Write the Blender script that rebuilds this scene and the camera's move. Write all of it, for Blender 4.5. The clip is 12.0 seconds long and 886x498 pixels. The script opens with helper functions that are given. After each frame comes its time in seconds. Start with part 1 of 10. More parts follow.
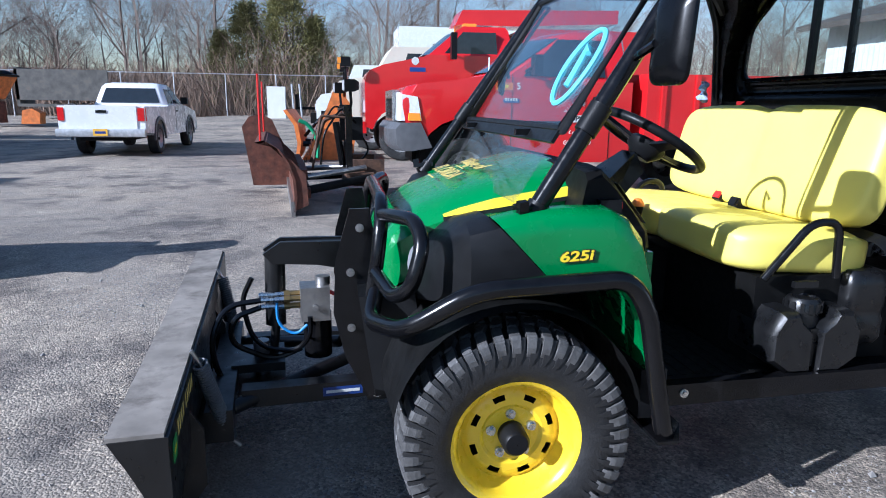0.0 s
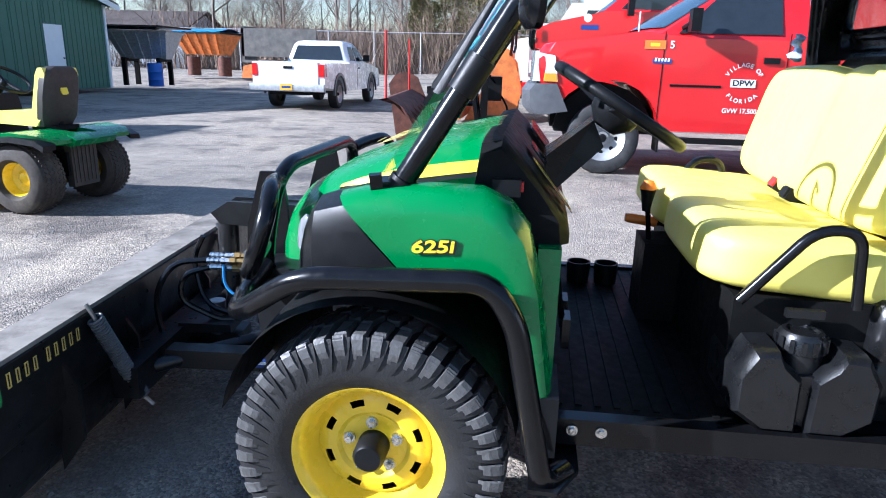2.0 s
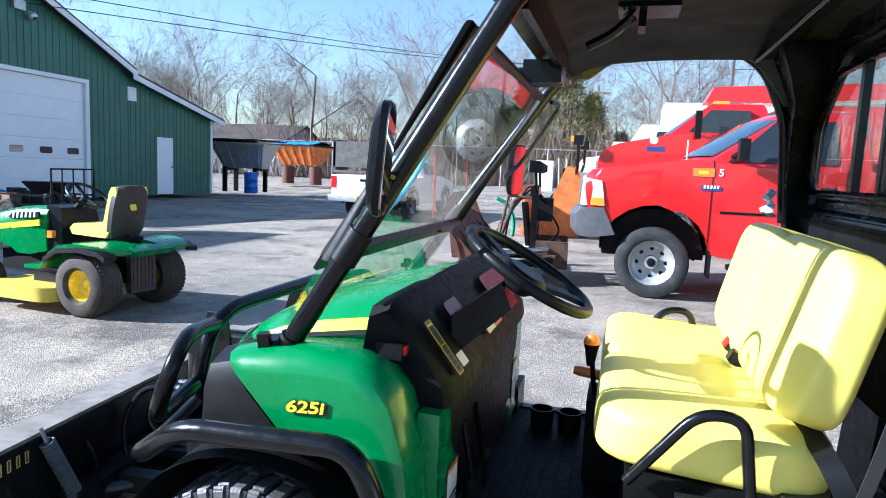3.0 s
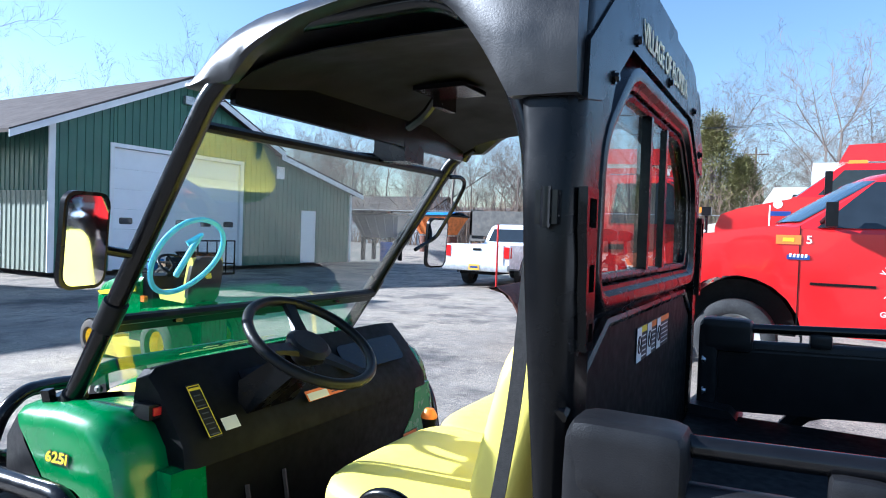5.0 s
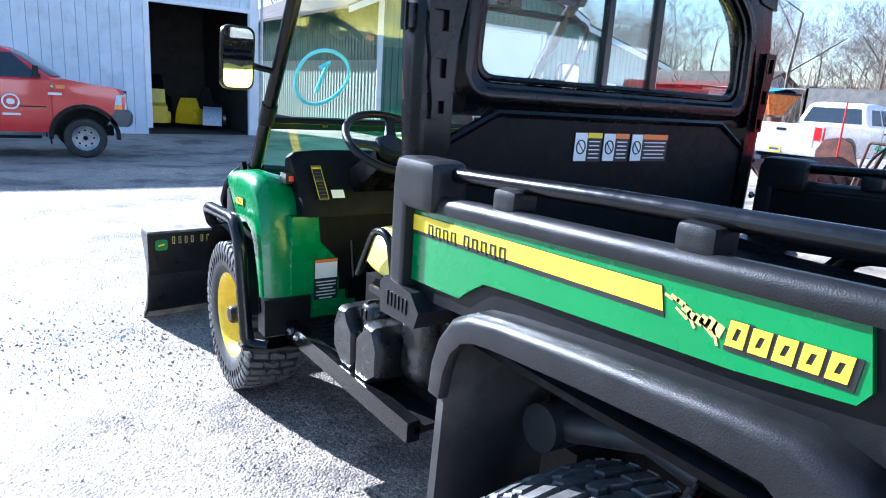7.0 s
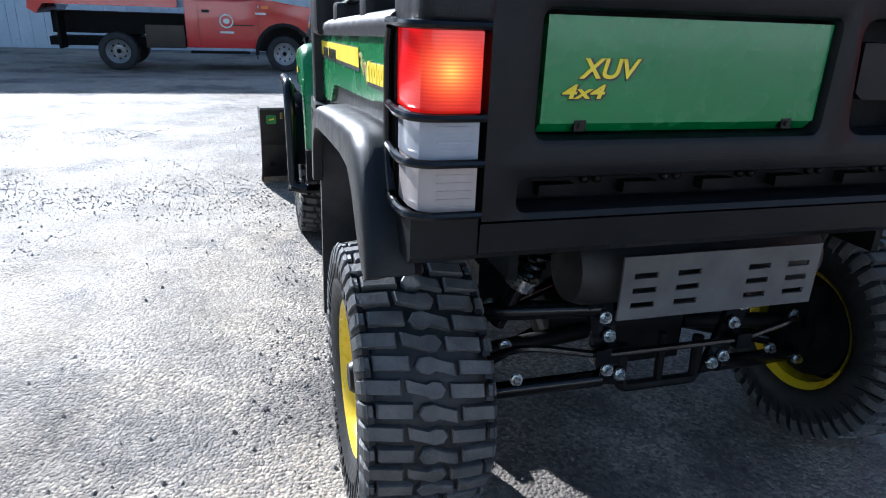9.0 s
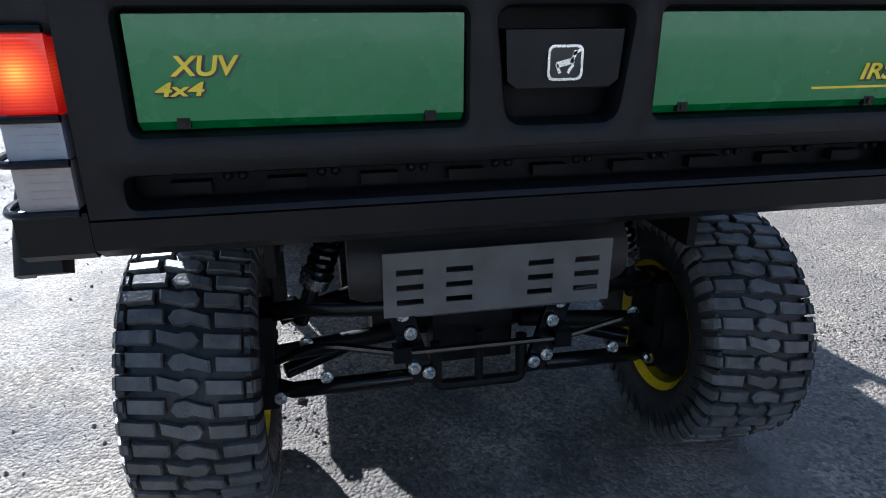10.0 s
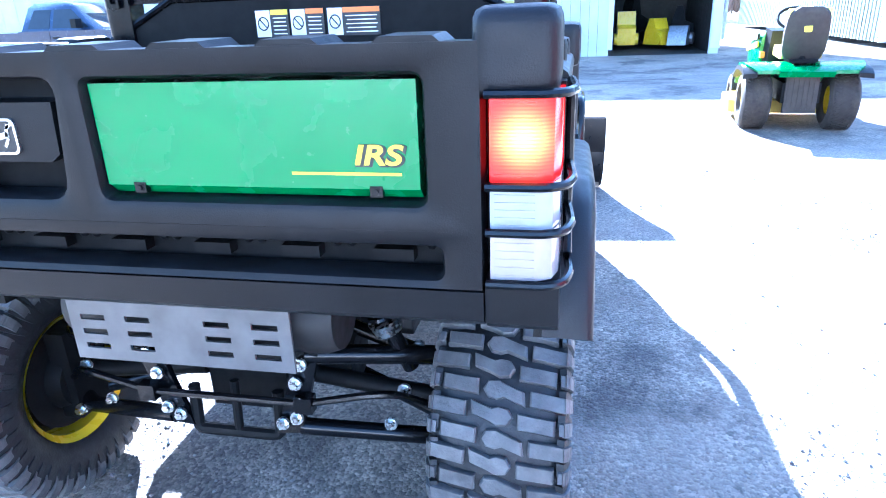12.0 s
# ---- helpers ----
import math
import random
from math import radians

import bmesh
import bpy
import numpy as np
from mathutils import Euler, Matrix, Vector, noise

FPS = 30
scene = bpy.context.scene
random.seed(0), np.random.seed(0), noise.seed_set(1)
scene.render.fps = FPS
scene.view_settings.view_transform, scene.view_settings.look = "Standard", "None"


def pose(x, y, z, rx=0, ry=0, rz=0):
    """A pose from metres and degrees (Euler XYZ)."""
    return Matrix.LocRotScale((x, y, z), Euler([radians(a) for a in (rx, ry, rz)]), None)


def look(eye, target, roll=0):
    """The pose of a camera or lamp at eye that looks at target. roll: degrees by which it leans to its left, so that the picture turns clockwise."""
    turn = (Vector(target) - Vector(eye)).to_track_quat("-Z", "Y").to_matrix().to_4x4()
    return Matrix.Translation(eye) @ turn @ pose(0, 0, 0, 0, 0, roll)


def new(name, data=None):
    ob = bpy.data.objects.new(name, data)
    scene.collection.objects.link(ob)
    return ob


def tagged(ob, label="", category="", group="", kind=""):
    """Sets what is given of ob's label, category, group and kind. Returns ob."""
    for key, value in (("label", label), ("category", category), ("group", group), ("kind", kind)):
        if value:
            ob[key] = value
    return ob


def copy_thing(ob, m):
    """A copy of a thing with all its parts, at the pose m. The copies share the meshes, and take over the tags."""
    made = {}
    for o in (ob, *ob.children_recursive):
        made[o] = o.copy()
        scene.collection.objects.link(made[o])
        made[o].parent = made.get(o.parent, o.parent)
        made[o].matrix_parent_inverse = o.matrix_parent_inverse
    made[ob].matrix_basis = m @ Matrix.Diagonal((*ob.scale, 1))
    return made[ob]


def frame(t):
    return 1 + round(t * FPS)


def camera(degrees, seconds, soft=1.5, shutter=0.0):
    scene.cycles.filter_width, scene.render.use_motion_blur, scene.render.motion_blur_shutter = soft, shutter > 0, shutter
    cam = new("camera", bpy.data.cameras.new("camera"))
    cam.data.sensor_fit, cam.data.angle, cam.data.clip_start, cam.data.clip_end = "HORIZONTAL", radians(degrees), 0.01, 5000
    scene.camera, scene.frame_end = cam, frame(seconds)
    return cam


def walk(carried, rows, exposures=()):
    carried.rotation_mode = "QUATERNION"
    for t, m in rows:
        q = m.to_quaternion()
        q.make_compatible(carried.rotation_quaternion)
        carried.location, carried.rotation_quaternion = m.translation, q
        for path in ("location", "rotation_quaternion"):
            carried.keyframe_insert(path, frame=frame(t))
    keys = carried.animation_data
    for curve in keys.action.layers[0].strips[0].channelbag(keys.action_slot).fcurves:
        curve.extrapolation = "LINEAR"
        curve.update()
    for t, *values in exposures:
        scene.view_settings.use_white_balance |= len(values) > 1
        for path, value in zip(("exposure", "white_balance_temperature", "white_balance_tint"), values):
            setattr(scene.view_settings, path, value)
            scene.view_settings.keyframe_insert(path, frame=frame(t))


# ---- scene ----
cam = camera(69.0, 12.0, soft=1.0)
PATH = [
    (0, (-0.456, -2.219, 1.184), (-0.135, -0.292, 0.754), 0.7),
    (0.5, (-0.316, -2.111, 1.156), (-0.237, -0.199, 0.575), 2.7),
    (1, (-0.162, -2.074, 1.132), (-0.328, -0.201, 0.451), 1.3),
    (1.5, (0.108, -2.065, 1.151), (-0.143, -0.192, 0.495), 2.3),
    (2, (0.323, -1.955, 1.178), (0.071, -0.049, 0.626), 1.6),
    (2.5, (0.51, -1.882, 1.246), (0.221, 0.045, 0.792), 0.4),
    (3, (0.747, -1.901, 1.328), (0.225, 0.015, 1.088), 2.6),
    (3.5, (0.971, -1.84, 1.373), (0.361, 0.064, 1.36), 3.3),
    (3.7, (1.058, -1.817, 1.4), (0.416, 0.077, 1.424), 3.1),
    (5.3, (1.788, -1.553, 1.381), (0.675, 0.107, 1.298), 2.4),
    (5.5, (1.871, -1.518, 1.376), (0.64, 0.056, 1.288), 3.1),
    (6, (2.111, -1.481, 1.341), (0.715, -0.058, 1.174), 4.4),
    (6.5, (2.371, -1.512, 1.303), (0.911, -0.188, 0.963), 3.0),
    (7, (2.603, -1.447, 1.271), (1.002, -0.343, 0.804), 3.8),
    (7.5, (2.827, -1.386, 1.24), (1.196, -0.366, 0.694), 2.3),
    (7.7, (2.937, -1.371, 1.222), (1.295, -0.395, 0.632), 3.2),
    (9.3, (3.292, -0.763, 1.107), (1.481, -0.314, 0.386), 0.4),
    (9.5, (3.311, -0.663, 1.117), (1.497, -0.247, 0.384), -0.8),
    (10, (3.403, -0.349, 1.12), (1.569, 0.018, 0.41), -0.1),
    (10.5, (3.363, -0.043, 1.117), (1.519, 0.256, 0.402), -0.5),
    (11, (3.343, 0.229, 1.14), (1.468, 0.293, 0.448), -2.2),
    (11.5, (3.315, 0.515, 1.169), (1.445, 0.322, 0.487), -2.9),
    (12, (3.248, 0.745, 1.184), (1.415, 0.359, 0.483), -2.1),
]
walk(cam, [(t, look(e, g, r)) for t, e, g, r in PATH], exposures=[(0.0, 0.84, 5200, 14), (1.0, 0.97, 5350, 14), (1.5, 1.2, 5350, 15), (2.5, 1.6, 5100, 12), (3.5, 1.55, 5350, 10), (5.5, 1.6, 5100, 10), (6.0, 1.85, 5050, 9), (6.5, 2.0, 5120, 9), (7.0, 2.15, 5080, 12), (7.5, 2.05, 5200, 10), (9.5, 1.12, 5450, 10), (10.0, 1.1, 5450, 10), (10.5, 3.0, 4820, 6), (11.0, 3.98, 4600, 13), (11.5, 4.15, 4700, 12), (12.0, 3.9, 4680, 14)])

# ---- light ----
SUN_EL, SUN_AZ = 27.0, 21.0          # sun height; heading of the shadows from +x towards +y
world = bpy.data.worlds.new("sky")
scene.world = world
world.use_nodes = True
wn = world.node_tree
sky = wn.nodes.new("ShaderNodeTexSky")
sky.sky_type = "NISHITA"
sky.sun_disc = False
sky.sun_elevation = radians(SUN_EL)
sky.sun_rotation = radians(270 - SUN_AZ)
sky.air_density, sky.dust_density, sky.ozone_density = 1.2, 0.45, 1.6
wn.nodes["Background"].inputs[1].default_value = 0.071
wn.links.new(sky.outputs[0], wn.nodes["Background"].inputs[0])
sun = new("sun", bpy.data.lights.new("sun", "SUN"))
sun.data.energy, sun.data.angle, sun.data.color = 5.0, radians(0.53), (1.0, 0.955, 0.89)
_d = Vector((math.cos(radians(SUN_AZ)) * math.cos(radians(SUN_EL)), math.sin(radians(SUN_AZ)) * math.cos(radians(SUN_EL)), -math.sin(radians(SUN_EL))))
sun.matrix_world = look((0, 0, 0), _d)
sun.location = (-20, -6, 12)

# ---- materials ----


def mat(name, color, rough=0.5, metal=0.0, vary=0.12, scale=8.0, bump=0.0, bscale=60.0, dirt=None, dirt_amt=0.0, dirt_scale=3.0,
        coat=0.0, spec=0.5, rvary=0.1, island=0.0, detail=6.0):
    """Principled surface with two scales of variation, fine relief, and optional dirt patches."""
    m = bpy.data.materials.new(name)
    m.use_nodes = True
    nt = m.node_tree
    n, l = nt.nodes, nt.links
    b = n["Principled BSDF"]
    b.inputs["Metallic"].default_value = metal
    b.inputs["Coat Weight"].default_value = coat
    b.inputs["Specular IOR Level"].default_value = spec
    tc = n.new("ShaderNodeTexCoord")
    n1 = n.new("ShaderNodeTexNoise")
    n1.inputs["Scale"].default_value, n1.inputs["Detail"].default_value = scale, detail
    l.new(tc.outputs["Object"], n1.inputs["Vector"])
    hsv = n.new("ShaderNodeMix")
    hsv.data_type = "RGBA"
    c = Vector(color)
    hsv.inputs[6].default_value = (*(c * (1 - vary)), 1)
    hsv.inputs[7].default_value = (*(c * (1 + vary)), 1)
    mr = n.new("ShaderNodeMapRange")
    mr.inputs[1].default_value, mr.inputs[2].default_value = 0.3, 0.7
    l.new(n1.outputs[0], mr.inputs[0])
    l.new(mr.outputs[0], hsv.inputs[0])
    out = hsv.outputs[2]
    if island:
        geo = n.new("ShaderNodeNewGeometry")
        inf = n.new("ShaderNodeObjectInfo")
        add = n.new("ShaderNodeMath")
        add.operation = "ADD"
        l.new(geo.outputs["Random Per Island"], add.inputs[0])
        l.new(inf.outputs["Random"], add.inputs[1])
        mr2 = n.new("ShaderNodeMapRange")
        mr2.inputs[2].default_value = 2.0
        mr2.inputs[3].default_value, mr2.inputs[4].default_value = 1 - island, 1 + island
        l.new(add.outputs[0], mr2.inputs[0])
        mul = n.new("ShaderNodeVectorMath")
        mul.operation = "SCALE"
        l.new(out, mul.inputs[0])
        l.new(mr2.outputs[0], mul.inputs["Scale"])
        out = mul.outputs[0]
    rsock = None
    if dirt is not None:
        n3 = n.new("ShaderNodeTexNoise")
        n3.inputs["Scale"].default_value, n3.inputs["Detail"].default_value, n3.inputs["Roughness"].default_value = dirt_scale, 10, 0.65
        l.new(tc.outputs["Object"], n3.inputs["Vector"])
        mr3 = n.new("ShaderNodeMapRange")
        mr3.inputs[1].default_value, mr3.inputs[2].default_value = 0.62 - dirt_amt * 0.3, 0.8 - dirt_amt * 0.2
        mr3.inputs[4].default_value = min(1.0, dirt_amt * 1.6)
        l.new(n3.outputs[0], mr3.inputs[0])
        mx = n.new("ShaderNodeMix")
        mx.data_type = "RGBA"
        l.new(mr3.outputs[0], mx.inputs[0])
        l.new(out, mx.inputs[6])
        mx.inputs[7].default_value = (*dirt, 1)
        out = mx.outputs[2]
        rsock = mr3.outputs[0]
    l.new(out, b.inputs["Base Color"])
    mrr = n.new("ShaderNodeMapRange")
    n2 = n.new("ShaderNodeTexNoise")
    n2.inputs["Scale"].default_value, n2.inputs["Detail"].default_value = scale * 3.1, 5
    l.new(tc.outputs["Object"], n2.inputs["Vector"])
    mrr.inputs[1].default_value, mrr.inputs[2].default_value = 0.3, 0.7
    mrr.inputs[3].default_value, mrr.inputs[4].default_value = max(0.02, rough - rvary), min(1, rough + rvary)
    l.new(n2.outputs[0], mrr.inputs[0])
    rout = mrr.outputs[0]
    if rsock is not None:
        ad = n.new("ShaderNodeMath")
        ad.operation, ad.use_clamp = "MULTIPLY_ADD", True
        l.new(rsock, ad.inputs[0])
        ad.inputs[1].default_value = 0.3
        l.new(rout, ad.inputs[2])
        rout = ad.outputs[0]
    l.new(rout, b.inputs["Roughness"])
    if bump:
        nb = n.new("ShaderNodeTexNoise")
        nb.inputs["Scale"].default_value, nb.inputs["Detail"].default_value = bscale, 8
        l.new(tc.outputs["Object"], nb.inputs["Vector"])
        bp = n.new("ShaderNodeBump")
        bp.inputs["Strength"].default_value, bp.inputs["Distance"].default_value = min(1, bump), 0.004
        l.new(nb.outputs[0], bp.inputs["Height"])
        l.new(bp.outputs[0], b.inputs["Normal"])
    return m


def glass_mat(name, tint=(0.9, 0.95, 0.93), rough=0.01, clear=0.92):
    """Thin clear sheet: mostly see-through, with a real glossy reflection."""
    m = bpy.data.materials.new(name)
    m.use_nodes = True
    n, l = m.node_tree.nodes, m.node_tree.links
    n.remove(n["Principled BSDF"])
    tr = n.new("ShaderNodeBsdfTransparent")
    tr.inputs[0].default_value = (*tint, 1)
    gl = n.new("ShaderNodeBsdfGlossy")
    gl.inputs["Roughness"].default_value = rough
    lw = n.new("ShaderNodeLayerWeight")
    lw.inputs[0].default_value = 0.5
    pw = n.new("ShaderNodeMath")
    pw.operation = "POWER"
    l.new(lw.outputs["Facing"], pw.inputs[0])
    pw.inputs[1].default_value = 2.6
    fr = n.new("ShaderNodeMath")
    fr.operation = "MULTIPLY_ADD"
    l.new(pw.outputs[0], fr.inputs[0])
    fr.inputs[1].default_value = 0.4
    fr.inputs[2].default_value = 0.075
    mx = n.new("ShaderNodeMixShader")
    l.new(fr.outputs[0], mx.inputs[0])
    l.new(tr.outputs[0], mx.inputs[1])
    l.new(gl.outputs[0], mx.inputs[2])
    l.new(mx.outputs[0], n["Material Output"].inputs[0])
    return m


def sunlit_lens_mat(name, color, strength, hot=None, centre=(0, 0, 0), radius=0.1):
    """Lens with emission in place of sun shining through, strongest round its centre."""
    m = bpy.data.materials.new(name)
    m.use_nodes = True
    n, l = m.node_tree.nodes, m.node_tree.links
    b = n["Principled BSDF"]
    b.inputs["Base Color"].default_value = (*color, 1)
    b.inputs["Roughness"].default_value = 0.12
    b.inputs["Emission Color"].default_value = (*color, 1)
    b.inputs["Emission Strength"].default_value = strength
    if hot:
        tc = n.new("ShaderNodeTexCoord")
        ab = n.new("ShaderNodeVectorMath")
        ab.operation = "ABSOLUTE"
        l.new(tc.outputs["Object"], ab.inputs[0])
        di = n.new("ShaderNodeVectorMath")
        di.operation = "DISTANCE"
        l.new(ab.outputs[0], di.inputs[0])
        di.inputs[1].default_value = centre
        mr = n.new("ShaderNodeMapRange")
        mr.inputs[1].default_value, mr.inputs[2].default_value = radius, 0.0
        l.new(di.outputs["Value"], mr.inputs[0])
        pw = n.new("ShaderNodeMath")
        pw.operation = "POWER"
        l.new(mr.outputs[0], pw.inputs[0])
        pw.inputs[1].default_value = 2.0
        wv = n.new("ShaderNodeTexWave")
        wv.bands_direction = "Z"
        wv.inputs["Scale"].default_value = 75
        l.new(tc.outputs["Object"], wv.inputs["Vector"])
        st = n.new("ShaderNodeMath")
        st.operation = "MULTIPLY_ADD"
        l.new(pw.outputs[0], st.inputs[0])
        st.inputs[1].default_value = strength * 3.2
        st.inputs[2].default_value = strength * 0.5
        s2 = n.new("ShaderNodeMath")
        s2.operation = "MULTIPLY"
        mr4 = n.new("ShaderNodeMapRange")
        mr4.inputs[3].default_value = 0.55
        l.new(wv.outputs["Fac"], mr4.inputs[0])
        l.new(st.outputs[0], s2.inputs[0])
        l.new(mr4.outputs[0], s2.inputs[1])
        l.new(s2.outputs[0], b.inputs["Emission Strength"])
        mx = n.new("ShaderNodeMix")
        mx.data_type = "RGBA"
        l.new(pw.outputs[0], mx.inputs[0])
        mx.inputs[6].default_value = (*color, 1)
        mx.inputs[7].default_value = (*hot, 1)
        l.new(mx.outputs[2], b.inputs["Emission Color"])
    return m


BLACK_PLASTIC = mat("black_plastic", (0.007, 0.0073, 0.008), 0.40, vary=0.25, scale=14, bump=0.10, bscale=420, dirt=(0.016, 0.016, 0.017), dirt_amt=0.05, dirt_scale=16, spec=0.20, rvary=0.05)
CAB_PLASTIC = mat("cab_black_plastic", (0.0030, 0.0031, 0.0036), 0.25, vary=0.12, scale=5, spec=0.20, rvary=0.06)
DUSTY_PLASTIC = mat("dusty_grained_plastic", (0.010, 0.010, 0.011), 0.42, vary=0.25, scale=9, bump=0.16, bscale=420, dirt=(0.050, 0.049, 0.047), dirt_amt=0.10, dirt_scale=10, spec=0.25, rvary=0.08)
BLACK_STEEL = mat("black_painted_steel", (0.0045, 0.0045, 0.0052), 0.21, vary=0.3, scale=18, dirt=(0.03, 0.03, 0.029), dirt_amt=0.10, dirt_scale=11, spec=0.32, rvary=0.06)
DARK = mat("dark_underside", (0.0045, 0.0045, 0.0045), 0.6, vary=0.4, scale=12, dirt=(0.010, 0.0095, 0.009), dirt_amt=0.10, spec=0.15)
GREEN = mat("green_paint", (0.010, 0.180, 0.042), 0.26, vary=0.06, scale=5, coat=0.22, spec=0.45, rvary=0.06, dirt=(0.09, 0.14, 0.08), dirt_amt=0.05, dirt_scale=12)
YELLOW = mat("yellow_paint", (0.82, 0.58, 0.012), 0.3, vary=0.05, scale=9, coat=0.3, dirt=(0.35, 0.25, 0.08), dirt_amt=0.10, dirt_scale=11)
SEAT_Y = mat("yellow_vinyl", (0.86, 0.74, 0.14), 0.42, vary=0.05, scale=6, bump=0.15, bscale=500, dirt=(0.60, 0.50, 0.13), dirt_amt=0.10, dirt_scale=6)
DECAL_Y = mat("yellow_decal", (0.86, 0.66, 0.02), 0.4, vary=0.03)
DECAL_K = mat("black_decal", (0.012, 0.012, 0.012), 0.4, vary=0.1)
DECAL_W = mat("white_decal", (0.75, 0.75, 0.72), 0.5, vary=0.04)
DECAL_O = mat("orange_decal", (0.80, 0.20, 0.03), 0.5, vary=0.04)
CREAM = mat("cream_lettering", (0.72, 0.68, 0.46), 0.5, vary=0.08)
GOLD = mat("gold_lettering", (0.55, 0.42, 0.12), 0.5, vary=0.1)
RUBBER = mat("tyre_rubber", (0.013, 0.013, 0.0135), 0.55, vary=0.3, scale=16, bump=0.3, bscale=160, dirt=(0.05, 0.048, 0.046), dirt_amt=0.18, dirt_scale=14)
TREAD = mat("dusty_tread_rubber", (0.085, 0.083, 0.081), 0.50, vary=0.35, scale=22, bump=0.4, bscale=140, dirt=(0.20, 0.195, 0.185), dirt_amt=0.25, dirt_scale=18, island=0.25)
CHROME = mat("zinc_bolt", (0.62, 0.62, 0.60), 0.28, metal=1.0, vary=0.1, scale=30)
STEEL = mat("bare_steel", (0.35, 0.34, 0.33), 0.4, metal=0.9, vary=0.2, scale=20)
GREY_PLATE = mat("grey_steel_plate", (0.12, 0.12, 0.12), 0.45, metal=0.3, vary=0.2, scale=15, dirt=(0.2, 0.19, 0.17), dirt_amt=0.2)
ORANGE = mat("orange_plastic", (0.80, 0.20, 0.015), 0.4, vary=0.06)
RED_PLASTIC = mat("red_plastic", (0.55, 0.02, 0.015), 0.35, vary=0.05)
RED = mat("red_truck_paint", (0.56, 0.012, 0.014), 0.22, vary=0.05, scale=3, coat=0.6, rvary=0.05, dirt=(0.35, 0.10, 0.08), dirt_amt=0.06, dirt_scale=4)
WHITE = mat("white_truck_paint", (0.74, 0.75, 0.76), 0.25, vary=0.03, scale=3, coat=0.5, dirt=(0.52, 0.51, 0.49), dirt_amt=0.04, dirt_scale=2)
GREY_BUMPER = mat("grey_bumper", (0.085, 0.087, 0.092), 0.45, vary=0.15, scale=9)
RUST = mat("rusty_steel", (0.105, 0.034, 0.019), 0.75, vary=0.4, scale=10, bump=0.5, bscale=90, dirt=(0.05, 0.03, 0.02), dirt_amt=0.4, dirt_scale=6)
ORANGE_STEEL = mat("orange_steel", (0.62, 0.17, 0.03), 0.55, vary=0.25, scale=6, dirt=(0.18, 0.07, 0.03), dirt_amt=0.4, dirt_scale=5)
GALV = mat("galvanised_steel", (0.45, 0.46, 0.47), 0.5, metal=0.6, vary=0.2, scale=12)
GLASS = glass_mat("clear_glass")
SCREEN_GLASS = glass_mat("windscreen_sheet", (0.93, 0.96, 0.94), 0.02)
# blue base colour paints in part of the sky's reflection on the glass
WINDSHIELD = mat("painted_sky_windshield", (0.040, 0.072, 0.105), 0.06, vary=0.15, scale=2, spec=1.0, rvary=0.02)
DARK_GLASS = mat("dark_window_glass", (0.020, 0.026, 0.032), 0.05, vary=0.1, spec=0.6, rvary=0.02)
MIRROR = mat("mirror", (0.85, 0.85, 0.85), 0.03, metal=1.0, vary=0.01, rvary=0.01)
BLUE_TARP = mat("blue_tarp", (0.03, 0.22, 0.55), 0.5, vary=0.2, scale=7)
BLUE_DECAL = mat("blue_decal", (0.018, 0.05, 0.22), 0.4, vary=0.1)
CYAN_MARK = mat("blue_marker_paint", (0.16, 0.62, 0.82), 0.6, vary=0.1, scale=20)

# ---- mesh helpers ----


def part(name, bm, material, parent=None, label="", smooth=True, bevel=0.0, segs=2):
    """Links a bmesh as one mesh object under a thing or a part."""
    if bevel:
        hard = [e for e in bm.edges if len(e.link_faces) == 2 and e.calc_face_angle(0) > 0.5]
        bmesh.ops.bevel(bm, geom=hard, offset=bevel, segments=segs, affect="EDGES", profile=0.7, clamp_overlap=True)
    bmesh.ops.recalc_face_normals(bm, faces=bm.faces)
    me = bpy.data.meshes.new(name)
    bm.to_mesh(me)
    bm.free()
    if smooth:
        me.polygons.foreach_set("use_smooth", [True] * len(me.polygons))
        me.set_sharp_from_angle(angle=radians(38))
    me.materials.append(material)
    ob = new(name, me)
    if parent is not None:
        ob.parent = parent
    if label:
        ob["label"] = label
    return ob


def thing(name, label, category, m=None, group="", kind=""):
    ob = new(name)
    ob.empty_display_size = 0.1
    if m is not None:
        ob.matrix_basis = m
    return tagged(ob, label, category, group, kind)


def B():
    return bmesh.new()


def box(bm, x0, x1, y0, y1, z0, z1, m=None):
    vs = [bm.verts.new((x, y, z)) for x in (x0, x1) for y in (y0, y1) for z in (z0, z1)]
    for f in ((0, 1, 3, 2), (4, 6, 7, 5), (0, 4, 5, 1), (2, 3, 7, 6), (0, 2, 6, 4), (1, 5, 7, 3)):
        bm.faces.new([vs[i] for i in f])
    if m is not None:
        for v in vs:
            v.co = m @ v.co
    return bm


def prism(bm, pts, a, b, axis="y"):
    """Extrudes a 2D outline along an axis: y takes (x, z), x takes (y, z), z takes (x, y)."""
    def at(p, q):
        return {"y": (p[0], q, p[1]), "x": (q, p[0], p[1]), "z": (p[0], p[1], q)}[axis]
    va = [bm.verts.new(at(p, a)) for p in pts]
    vb = [bm.verts.new(at(p, b)) for p in pts]
    n = len(pts)
    bm.faces.new(va)
    bm.faces.new(vb[::-1])
    for i in range(n):
        bm.faces.new((va[i], vb[i], vb[(i + 1) % n], va[(i + 1) % n]))
    return bm


